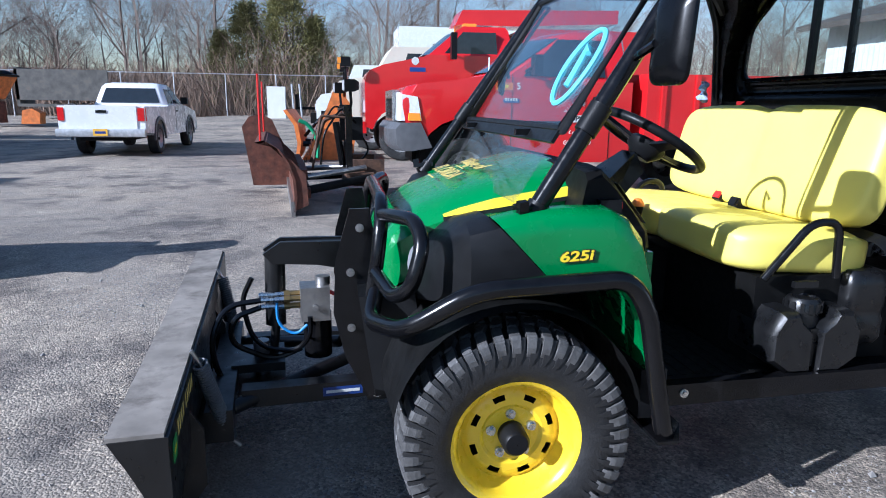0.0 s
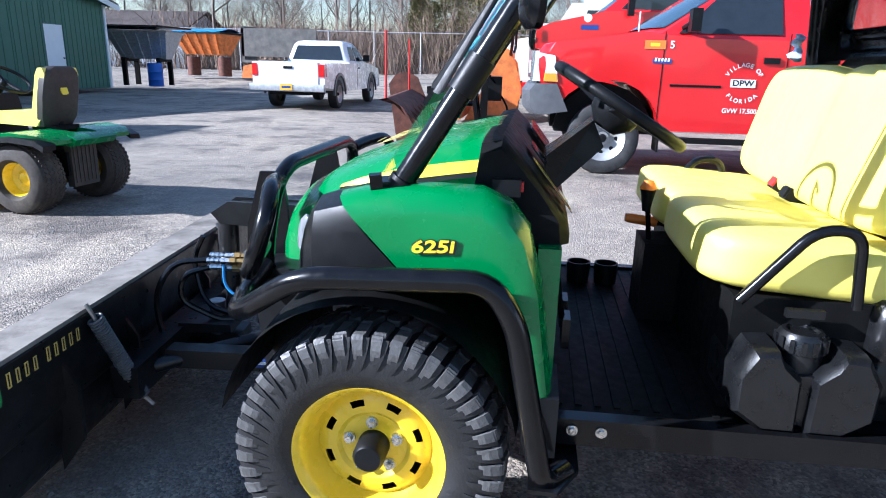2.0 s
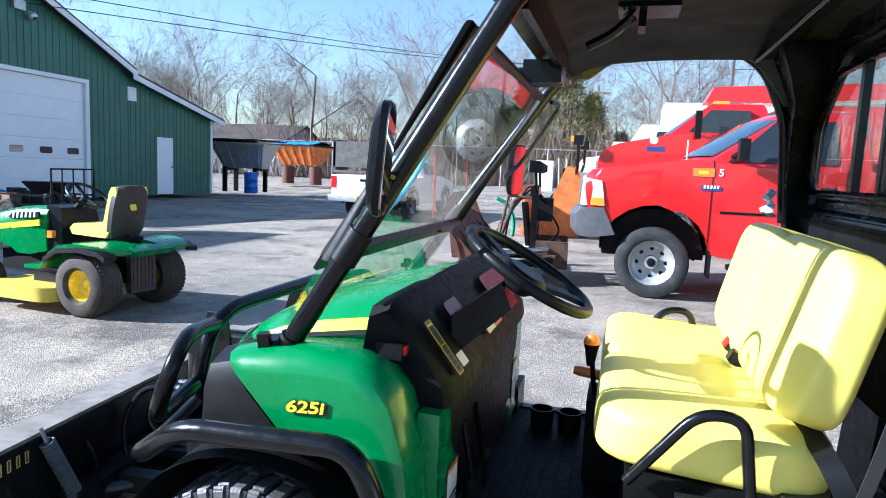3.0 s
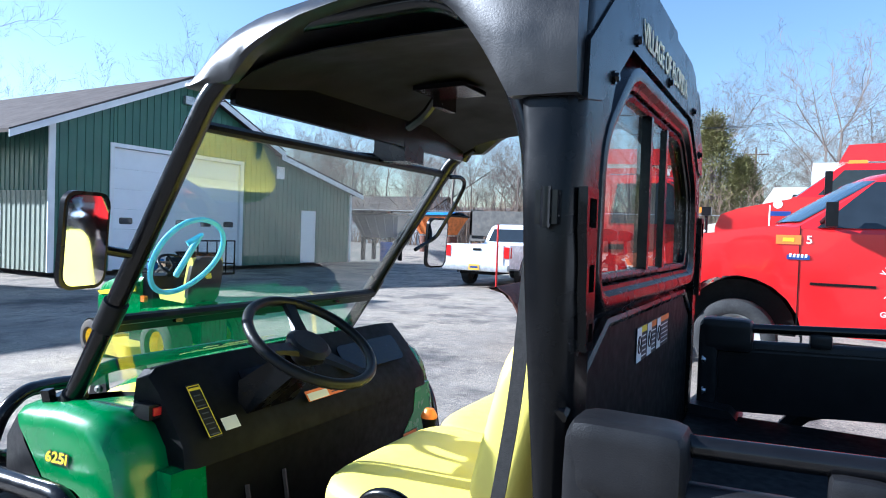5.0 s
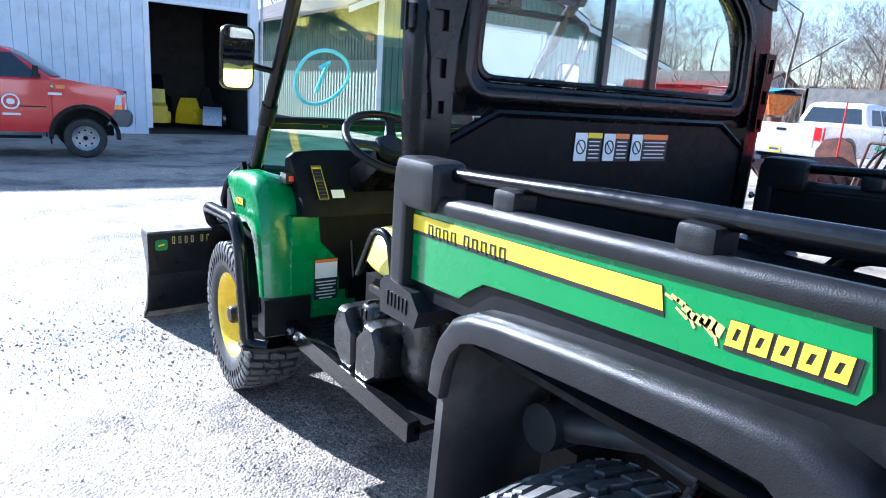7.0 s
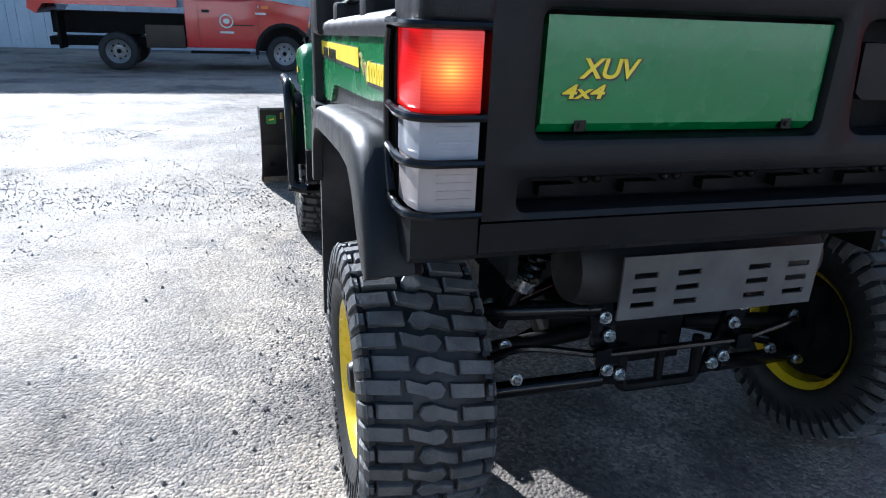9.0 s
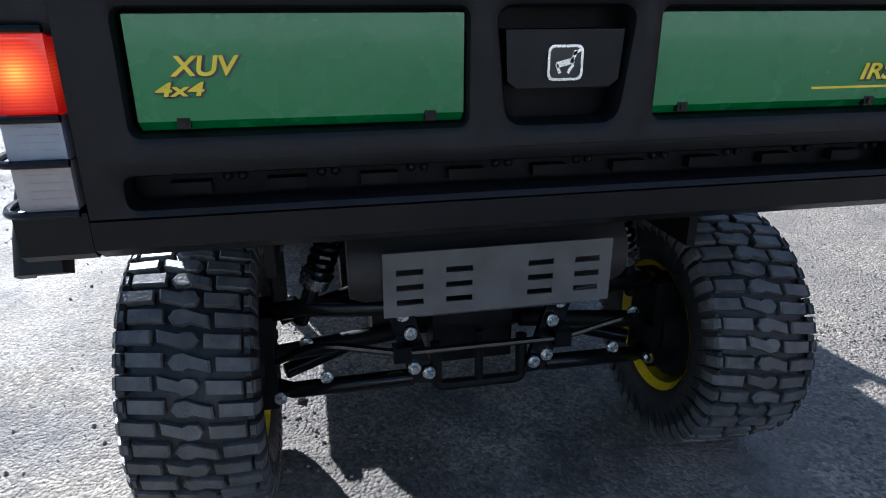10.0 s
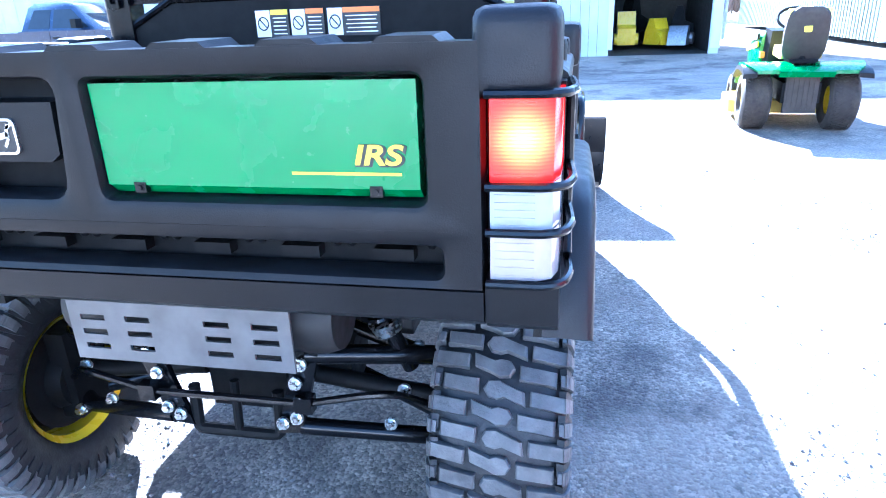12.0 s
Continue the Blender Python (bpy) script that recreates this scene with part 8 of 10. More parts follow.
# big red truck behind, with raised load
BT = thing("red_bucket_truck", "large red truck with chrome grille and red boom", "truck", Matrix.Translation((1.0, 13.4, 0)), group="red trucks")
bm = B()
prism(bm, [(-0.80, 0.75), (-0.80, 1.72), (-0.70, 1.95), (-0.40, 2.07), (0.50, 2.26), (0.56, 2.30), (2.5, 2.30), (2.5, 0.75), (0.65, 0.70)] + arch(0, 0.52, 0.66, 15, 165) + [(-0.7, 0.70)], -1.1, 1.1, "y")
part("body", bm, RED, BT, bevel=0.06, segs=3)
bm = B()
loft(bm, [[(x0, -w, z), (x1, -w, z), (x1, w, z), (x0, w, z)] for z, x0, x1, w in ((2.26, 0.55, 2.5, 1.08), (2.30, 0.60, 2.5, 1.05), (2.84, 1.25, 2.42, 0.92), (2.94, 1.40, 2.35, 0.85))])
part("cab", bm, RED, BT, bevel=0.03, segs=3)
bm = B()
rows = []
for x0, w, z in ((0.60, 0.98, 2.33), (1.215, 0.88, 2.82)):
    rows.append([(x0 + dx, k * w, z) for k, dx in ((-1, 0.20), (-0.85, 0.06), (-0.45, -0.05), (0, -0.08), (0.45, -0.05), (0.85, 0.06), (1, 0.20))])
loft(bm, [r + [(x + 0.05, y, z) for x, y, z in r[::-1]] for r in rows])
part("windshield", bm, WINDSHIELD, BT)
for s in (-1, 1):
    bm = B()
    prism(bm, [(0.95, 2.34), (2.15, 2.34), (2.1, 2.80), (1.36, 2.80)], s * 1.0 - 0.04, s * 1.0 + 0.045, "y")
    part("side_window", bm, DARK_GLASS, BT, smooth=False)
    road_wheel(BT, 0, s * 0.98, 0.5, 0.28, s)
    road_wheel(BT, 4.6, s * 0.95, 0.5, 0.5, s)
    bm = B()
    box(bm, 1.05, 1.17, s * 1.32 - 0.09, s * 1.32 + 0.09, 2.2, 2.75)
    tube(bm, [(1.1, s * 1.08, 2.3), (1.1, s * 1.25, 2.4)], 0.02, 6)
    part("door_mirror", bm, BLACK_PLASTIC, BT, bevel=0.02)
    bm = B()
    box(bm, -0.84, -0.78, s * 0.85 - 0.14, s * 0.85 + 0.14, 1.05, 1.35)
    part("headlight", bm, HEADLENS, BT, bevel=0.01)
bm = B()
box(bm, -0.86, -0.79, -0.6, 0.6, 0.95, 1.70)
part("grille", bm, CHROME, BT, "chrome grille", bevel=0.02)
bm = B()
box(bm, -0.98, -0.78, -1.1, 1.1, 0.6, 0.85)
part("bumper", bm, RED, BT, bevel=0.03)
bm = plate(B(), face((0.35, -1.103, 1.98), (1, 0, 0), (0, 0, 1)), 0.35, 0.09, 0.003)
part("model_badge", bm, BLUE_DECAL, BT, smooth=False)
bm = plate(B(), face((0.30, -1.103, 2.16), (1, 0, 0), (0, 0, 1)), 0.17, 0.17, 0.003, 0.09)
part("round_mark", bm, DECAL_W, BT, smooth=False)
bm = B()
prism(bm, [(1.3, 3.02), (1.45, 3.34), (5.2, 3.45), (5.2, 3.15), (2.6, 3.02)], -0.45, 0.45, "y")
part("boom", bm, RED, BT, "red boom over the cab", bevel=0.03)
bm = B()
box(bm, 1.45, 1.75, -0.6, 0.6, 2.93, 3.03)
part("light_bar", bm, AMBER, BT, "amber light bar", bevel=0.02)
bm = B()
box(bm, 2.7, 6.4, -1.15, 1.15, 0.9, 2.9)
part("utility_body", bm, RED, BT, bevel=0.03)

# orange plow mount ahead of the big red truck
OF = thing("orange_plow_mount", "orange steel plow mount with black lamp posts", "plow mount", Matrix.Translation((-0.25, 13.3, 0)))
bm = B()
for y in (-0.75, 0.70):
    prism(bm, [(-0.95, 0.0), (0.15, 0.0), (0.25, 0.6), (0.12, 1.25), (-0.10, 1.55), (-0.22, 1.55), (-0.55, 0.7)], y, y + 0.08, "y")
box(bm, -0.5, 0.2, -0.67, 0.70, 0.15, 0.40)
box(bm, -0.12, 0.05, -0.67, 0.70, 1.20, 1.45)
part("frame", bm, ORANGE_STEEL, OF, bevel=0.02)
bm = B()
prism(bm, [(-1.05, 0.05), (-0.98, 0.05), (-0.92, 0.40), (-0.98, 0.80), (-1.20, 1.10), (-1.27, 1.08), (-1.06, 0.78), (-1.00, 0.40)], -1.5, 1.5, "y")
part("mouldboard", bm, ORANGE_STEEL, OF, bevel=0.006)
for s in (-1, 1):
    bm = tube(B(), [(-0.95, s * 0.6, 0.35), (-0.2, s * 0.4, 0.30)], 0.06, 8)
    part("push_arm", bm, BLACK_STEEL, OF)
    bm = tube(B(), [(-0.9, s * 0.35, 0.5), (-0.12, s * 0.35, 1.35)], 0.035, 8)
    part("cylinder", bm, BLACK_STEEL, OF)
    bm = tube(B(), [(0.0, s * 0.72, 1.40), (0.04, s * 1.12, 1.60), (0.04, s * 1.12, 2.0)], 0.035, 8, 0.08)
    part("lamp_post", bm, BLACK_STEEL, OF)
    bm = B()
    box(bm, -0.06, 0.14, s * 1.12 - 0.12, s * 1.12 + 0.12, 2.0, 2.2)
    pl_ = part("plow_lamp", bm, BLACK_PLASTIC, OF, "black plow headlamp", bevel=0.03, segs=3)
    bm = B()
    box(bm, -0.13, -0.05, s * 1.12 - 0.05, s * 1.12 + 0.05, 2.07, 2.19)
    part("signal_lens", bm, AMBER, pl_, bevel=0.02)

# pale trucks further back


def pale_truck(name, label, m, paint, h, length, box_h=None):
    T = thing(name, label, "truck", m, group="far trucks")
    bm = B()
    prism(bm, [(-0.95, 0.7), (-0.95, 1.35), (-0.75, 1.6), (0.1, 1.75), (0.5, h), (2.0, h), (2.0, 0.7)], -1.1, 1.1, "y")
    part("cab", bm, paint, T, bevel=0.08, segs=3)
    bm = B()
    prism(bm, [(0.16, 1.78), (0.48, h - 0.12), (0.60, h - 0.12), (0.60, 1.78)], -1.0, 1.0, "y")
    bm.transform(Matrix.Translation((-0.03, 0, 0)))
    part("windshield", bm, DARK_GLASS, T)
    bm = B()
    prism(bm, [(0.7, 1.75), (1.7, 1.75), (1.65, h - 0.15), (0.85, h - 0.15)], -1.105, 1.105, "y")
    part("side_window", bm, DARK_GLASS, T)
    bm = B()
    box(bm, 2.2, length, -1.2, 1.2, 0.9, box_h or h + 0.1)
    part("rear_body", bm, paint, T, bevel=0.03)
    bm = B()
    box(bm, -1.2, length, -0.5, 0.5, 0.5, 0.9)
    part("frame", bm, DARK, T)
    for s in (-1, 1):
        road_wheel(T, 0, s * 0.95, 0.48, 0.3, s)
        road_wheel(T, length - 1.2, s * 0.95, 0.48, 0.5, s)
        bm = B()
        box(bm, -0.99, -0.93, s * 0.8 - 0.15, s * 0.8 + 0.15, 1.0, 1.25)
        part("headlight", bm, HEADLENS, T, bevel=0.01)
    return T


CREAM = mat("cream_truck_paint", (0.72, 0.68, 0.55), 0.35, vary=0.05, scale=3, coat=0.3)
LIME = mat("lime_truck_paint", (0.55, 0.62, 0.12), 0.35, vary=0.06, scale=3, coat=0.3)
pale_truck("cream_truck", "cream white truck parked in a row", Matrix.Translation((0.54, 17.1, 0)) @ Matrix.Scale(1.15, 4), CREAM, 2.40, 6.0)
pale_truck("lime_truck", "pale lime green truck parked in a row", Matrix.Translation((1.9, 20.6, 0)), LIME, 2.9, 6.5)
pale_truck("white_box_truck", "white box truck parked behind the others", Matrix.Translation((-0.2, 24.4, 0)), WHITE, 2.7, 7.0, 4.15)

# red truck with dump body by the barn
BR = thing("red_dump_truck", "red heavy truck with dump body in the barn's shade", "truck", Matrix.Translation((-10.42, -0.32, -0.15)) @ pose(0, 0, 0, 0, 0, -90) @ Matrix.Scale(0.8, 4), group="red trucks")
heavy_truck(BR, RED, flare=BLACK_PLASTIC, grey=BLACK_PLASTIC)
door_seal(BR, 1.25, 1.008, 1.10, 1, 0.15, DECAL_W, text=False)
bm = plate(B(), face((0.40, 1.006, 1.42), (-1, 0, 0), (0, 0, 1)), 0.16, 0.07, 0.002)
part("orange_sticker", bm, DECAL_O, BR, smooth=False)
words("unit_digit", "4", 0.09, face((0.55, 1.007, 1.42), (-1, 0, 0), (0, 0, 1)), DECAL_W, BR, bold=0.002)
bm = plate(B(), face((0.50, 1.006, 1.28), (-1, 0, 0), (0, 0, 1)), 0.24, 0.05, 0.002)
part("model_badge", bm, DECAL_W, BR, smooth=False)
bm = B()
prism(bm, [(2.25, 1.35), (2.25, 2.45), (2.1, 2.55), (2.1, 2.62), (2.35, 2.62), (5.0, 2.2), (5.15, 1.25), (5.0, 1.15), (4.85, 1.35)], -1.15, 1.15, "y")
part("dump_body", bm, RED, BR, "red dump body", bevel=0.03)
bm = B()
box(bm, 2.15, 2.95, 0.75, 1.06, 0.5, 0.98)
part("tool_box", bm, BLACK_STEEL, BR, bevel=0.02)
bm = B()
box(bm, 1.35, 1.65, -0.15, 0.15, 2.09, 2.17)
part("beacon", bm, AMBER, BR, "amber roof beacon", bevel=0.02)
bm = B()
box(bm, 4.62, 4.67, 0.55, 1.1, 0.45, 1.2)
part("mud_flap", bm, DARK, BR, "black rubber mud flap")
bm = B()
box(bm, 1.9, 4.9, -0.45, 0.45, 0.75, 1.2)
part("truck_frame", bm, DARK, BR)


def pickup(T, paint, cab_end=2.3, dark_trim=False):
    """Extended-cab pickup; front to -x, origin under the front axle."""
    hw = 0.9
    prof = [(-0.92, 0.5), (-0.94, 0.8), (-0.85, 0.98), (-0.1, 1.08), (0.35, 1.14), (2.36, 1.14), (2.38, 1.12), (4.53, 1.12), (4.55, 0.55), (3.85, 0.5)] + arch(3.33, 0.36, 0.46, 12, 168, 8) + [(2.8, 0.42), (0.5, 0.42)] + arch(0, 0.36, 0.46, 12, 168, 8) + [(-0.5, 0.45)]
    bm = B()
    prism(bm, prof, -hw, hw, "y")
    part("body", bm, paint, T, bevel=0.045, segs=3)
    bm = B()
    secs = []
    for z, x0, x1, w in ((1.12, 0.40, 2.36, 0.88), (1.16, 0.46, 2.36, 0.86), (1.60, 1.08, 2.22, 0.70), (1.67, 1.22, 2.12, 0.64), (1.70, 1.4, 2.0, 0.5)):
        secs.append([(x0, -w * 0.85, z), (x0 + 0.1, -w, z), (x1 - 0.06, -w, z), (x1, -w * 0.88, z), (x1, w * 0.88, z), (x1 - 0.06, w, z), (x0 + 0.1, w, z), (x0, w * 0.85, z)])
    loft(bm, secs)
    part("cab", bm, paint, T, bevel=0.012)
    bm = B()
    loft(bm, [[(2.36 + 0.006, -0.70, 1.20), (2.36 + 0.006, 0.70, 1.20), (2.33, 0.70, 1.20), (2.33, -0.70, 1.20)], [(2.235 + 0.010, -0.58, 1.56), (2.235 + 0.010, 0.58, 1.56), (2.20, 0.58, 1.56), (2.20, -0.58, 1.56)]])
    part("rear_glass", bm, DARK_GLASS, T, "dark rear window")
    bm = B()
    loft(bm, [[(0.475, -0.72, 1.18), (0.475, 0.72, 1.18), (0.52, 0.72, 1.18), (0.52, -0.72, 1.18)], [(1.05, -0.60, 1.575), (1.05, 0.60, 1.575), (1.09, 0.60, 1.575), (1.09, -0.60, 1.575)]])
    part("windshield", bm, DARK_GLASS, T)
    for s in (-1, 1):
        for q in ([(0.72, 1.19), (1.56, 1.19), (1.54, 1.55), (1.14, 1.55)], [(1.64, 1.19), (2.16, 1.19), (2.02, 1.55), (1.62, 1.55)]):
            bm = B()
            va = [bm.verts.new((x, s * (0.866 - (z - 1.16) * 0.364), z)) for x, z in q]
            vb = [bm.verts.new((x, s * (0.83 - (z - 1.16) * 0.364), z)) for x, z in q]
            bm.faces.new(va)
            bm.faces.new(vb[::-1])
            for i in range(4):
                bm.faces.new((va[i], va[(i + 1) % 4], vb[(i + 1) % 4], vb[i]))
            part("side_window", bm, DARK_GLASS, T, smooth=False)
        for cx in (0, 3.33):
            bm = B()
            o, i_ = arch(cx, 0.36, 0.53, -2, 182, 12), arch(cx, 0.36, 0.455, -2, 182, 12)
            prism(bm, o + i_[::-1], s * hw - 0.01 if s > 0 else -hw - 0.03, s * hw + 0.03 if s > 0 else -hw + 0.01, "y")
            part("fender_flare", bm, GREY_BUMPER, T)
            road_wheel(T, cx, s * 0.79, 0.36, 0.24, s, holes=6)
        bm = B()
        box(bm, 0.82, 0.94, s * 0.98 - 0.09, s * 0.98 + 0.09, 1.18, 1.36)
        part("door_mirror", bm, BLACK_PLASTIC, T, bevel=0.02)
        bm = B()
        box(bm, 1.40, 1.56, s * (hw + 0.008) - 0.01, s * (hw + 0.008) + 0.01, 0.98, 1.02)
        part("door_handle", bm, BLACK_PLASTIC, T, bevel=0.005)
        for x in (0.56, 1.62):
            bm = B()
            box(bm, x - 0.004, x + 0.004, s * (hw + 0.001) - 0.003, s * (hw + 0.001) + 0.003, 0.48, 1.12)
            part("door_gap", bm, DARK, T, smooth=False)
        bm = B()
        loft(bm, [[(4.40, s * 0.905, 0.80), (4.40, s * 0.905, 1.08), (4.40, s * 0.86, 1.08), (4.40, s * 0.86, 0.80)], [(4.565, s * 0.895, 0.80), (4.565, s * 0.895, 1.08), (4.57, s * 0.76, 1.08), (4.57, s * 0.76, 0.80)]])
        part("tail_lamp", bm, RED_LENS, T, "red tail lamp", bevel=0.008)
    bm = B()
    box(bm, 4.535, 4.565, -0.735, 0.735, 0.60, 1.135)
    tg_ = part("tailgate", bm, paint, T, bevel=0.015)
    bm = B()
    box(bm, 4.566, 4.58, -0.11, 0.11, 0.97, 1.03)
    part("tailgate_handle", bm, BLACK_PLASTIC, tg_, bevel=0.006)
    bm = B()
    loft(bm, [[(4.56, y, 0.44), (4.70, y, 0.46), (4.72, y, 0.55), (4.70, y, 0.62), (4.56, y, 0.62)] for y in (-0.92, -0.3, 0.3, 0.92)])
    bp = part("rear_bumper", bm, GALV if not dark_trim else paint, T, "silver rear bumper", bevel=0.015)
    bm = plate(B(), face((4.722, 0, 0.55), (0, 1, 0), (0, 0, 1)), 0.30, 0.15, 0.004)
    pl = part("licence_plate", bm, mat("plate_gold", (0.75, 0.42, 0.04), 0.45) if "plate_gold" not in bpy.data.materials else bpy.data.materials["plate_gold"], bp, "gold plate with dark bar", smooth=False)
    bm = plate(B(), face((4.727, 0, 0.55), (0, 1, 0), (0, 0, 1)), 0.22, 0.05, 0.002)
    part("plate_bar", bm, BLUE_DECAL, pl, smooth=False)
    bm = B()
    box(bm, -1.0, -0.9, -0.9, 0.9, 0.45, 0.72)
    part("front_bumper", bm, GALV, T, bevel=0.03)
    bm = B()
    box(bm, -0.9, 4.5, -0.5, 0.5, 0.36, 0.5)
    part("frame", bm, DARK, T)


WP = thing("white_pickup", "silver-white extended-cab pickup truck, parked facing away", "pickup truck", Matrix.Translation((-5.55, 17.9, 0)) @ pose(0, 0, 0, 0, 0, -90))
pickup(WP, WHITE)
NAVY = mat("dark_blue_paint", (0.02, 0.035, 0.07), 0.2, vary=0.1, coat=0.6)
DP = thing("dark_pickup", "dark blue pickup truck parked by the barn", "pickup truck", Matrix.Translation((-9.8, -8.3, -0.13)) @ pose(0, 0, 0, 0, 0, -90))
pickup(DP, NAVY, dark_trim=True)

# ---- riding mower ----
TURF = mat("turf_tyre", (0.042, 0.034, 0.027), 0.8, vary=0.25, scale=14, bump=0.4, bscale=70, dirt=(0.12, 0.10, 0.07), dirt_amt=0.4, dirt_scale=6)
MW = thing("riding_mower", "green and yellow riding lawn mower with yellow seat", "lawn mower", Matrix.Translation((-3.415, 2.76, 0)) @ pose(0, 0, 0, 0, 0, -5))


def turf_wheel(parent, x, y, r, w, side):
    m = Matrix.Translation((x, y, r)) @ pose(0, 0, 0, 90 if side < 0 else -90, 0, 0)
    h = w / 2
    rr = r * 0.48
    bm = lathe(B(), [(0.001, h * 0.15), (rr * 0.3, h * 0.2), (rr * 0.5, h * 0.05), (rr * 0.85, h * 0.15), (rr, h * 0.7), (rr * 1.05, h * 0.72), (rr * 1.0, -h * 0.7)], 28, m)
    wh = part("wheel", bm, YELLOW, parent, "yellow wheel with turf tyre")
    bm = lathe(B(), [(rr, h * 0.7), (rr * 1.2, h * 0.98), (r * 0.8, h * 1.0), (r * 0.95, h * 0.82), (r, h * 0.5), (r * 1.01, 0), (r, -h * 0.5), (r * 0.95, -h * 0.82), (r * 0.8, -h), (rr, -h * 0.7)], 40, m)
    for i in range(44):
        a = 2 * math.pi * i / 44
        for k in range(5):
            z = (-0.62 + k * 0.31) * h
            aa = a + (0.07 if k % 2 else 0)
            q = pose(0, 0, 0, 0, 0, math.degrees(aa)) @ Matrix.Translation((r * 1.004, 0, z)) @ pose(0, 0, 0, 35 if k % 2 else -35, 0, 0)
            box(bm, -0.004, 0.005, -0.009, 0.009, -h * 0.11, h * 0.11, m @ q)
    part("tyre", bm, TURF, wh)


for s in (-1, 1):
    turf_wheel(MW, 0.0, s * 0.36, 0.265, 0.255, s)
    turf_wheel(MW, -1.24, s * 0.36, 0.19, 0.15, s)
    bm = B()
    loft(bm, [[(x, s * y0, z), (x, s * y1, z), (x, s * y1, z + 0.03), (x, s * y0, z + 0.03)] for x, z, y0, y1 in ((-0.62, 0.36, 0.16, 0.46), (-0.42, 0.37, 0.16, 0.48), (-0.30, 0.48, 0.14, 0.50), (-0.18, 0.56, 0.12, 0.50), (0.05, 0.585, 0.10, 0.50), (0.26, 0.565, 0.10, 0.46), (0.33, 0.53, 0.10, 0.40))])
    part("rear_fender", bm, GREEN, MW, "green rear fender", bevel=0.01)
    bm = B()
    loft(bm, [[(x, s * 0.40, z), (x, s * 0.515, z - 0.01), (x, s * 0.52, z - 0.05), (x, s * 0.40, z - 0.04)] for x, z in ((-0.33, 0.49), (-0.18, 0.575), (0.05, 0.60), (0.26, 0.58), (0.34, 0.54))])
    part("fender_trim", bm, BLACK_PLASTIC, MW)
bm = B()
prism(bm, [(-0.35, 0.57), (0.30, 0.585), (0.36, 0.55), (0.32, 0.50), (-0.35, 0.50)], -0.22, 0.22, "y")
part("rear_deck", bm, GREEN, MW, bevel=0.015)
bm = B()
box(bm, 0.16, 0.22, -0.135, 0.135, 0.17, 0.53)
for i in range(6):
    box(bm, 0.22, 0.227, -0.115 + i * 0.042, -0.103 + i * 0.042, 0.20, 0.50)
part("rear_grille", bm, mat("brown_mesh", (0.05, 0.04, 0.03), 0.7, vary=0.2), MW, "dark louvred rear panel")
bm = B()
loft(bm, [[(x_ - 0.11, y * k, z_) for x_, z_ in ((-0.30, 0.64), (-0.33, 0.69), (-0.28, 0.735), (0.0, 0.74), (0.06, 0.76), (0.13, 1.02), (0.16, 1.07), (0.20, 1.07), (0.215, 1.02), (0.14, 0.70), (0.08, 0.63))] for y, k in ((-0.175, 0.97), (-0.165, 1.0), (-0.1, 1), (0.1, 1), (0.165, 1.0), (0.175, 0.97))])
seat_m = part("seat", bm, SEAT_Y, MW, "yellow seat with dark back shell")
bm = B()
loft(bm, [[(x - 0.165, -w - 0.006, z), (x - 0.165, w + 0.006, z), (x - 0.118, w + 0.004, z), (x - 0.098, w * 0.86, z), (x - 0.098, -w * 0.86, z), (x - 0.118, -w - 0.004, z)] for x, z, w in ((0.135, 0.63, 0.14), (0.160, 0.70, 0.172), (0.192, 0.86, 0.178), (0.217, 0.98, 0.170), (0.226, 1.03, 0.154), (0.226, 1.065, 0.125), (0.220, 1.082, 0.09))])
part("seat_shell", bm, mat("dark_brown_plastic", (0.035, 0.028, 0.022), 0.6, vary=0.2, scale=10), seat_m, "dark brown seat back shell")
bm = plate(B(), face((0.104, 0.0, 0.90), (0, 1, 0), (-0.25, 0, 1)), 0.065, 0.065, 0.008, 0.015)
part("seat_badge", bm, DECAL_Y, seat_m, smooth=False)
bm = B()
cyl(bm, (0.0, 0, 0.58), (0.0, 0, 0.66), 0.05)
box(bm, -0.12, 0.10, -0.12, 0.12, 0.60, 0.635)
part("seat_mount", bm, DARK, MW)
bm = B()
loft(bm, [[(x, -w, z0), (x, -w * 1.03, z0 + (z1 - z0) * 0.5), (x, -w, z1 - 0.09), (x, -w * 0.88, z1 - 0.03), (x, -w * 0.6, z1), (x, w * 0.6, z1), (x, w * 0.88, z1 - 0.03), (x, w, z1 - 0.09), (x, w * 1.03, z0 + (z1 - z0) * 0.5), (x, w, z0)]
          for x, w, z0, z1 in ((-0.62, 0.25, 0.48, 0.87), (-0.80, 0.27, 0.44, 0.865), (-0.95, 0.275, 0.44, 0.85), (-1.05, 0.275, 0.50, 0.835), (-1.18, 0.27, 0.52, 0.81), (-1.32, 0.26, 0.50, 0.77), (-1.42, 0.235, 0.44, 0.72), (-1.49, 0.20, 0.42, 0.66), (-1.53, 0.14, 0.44, 0.60))])
hd_ = part("hood", bm, GREEN, MW, "green mower hood with yellow stripe")
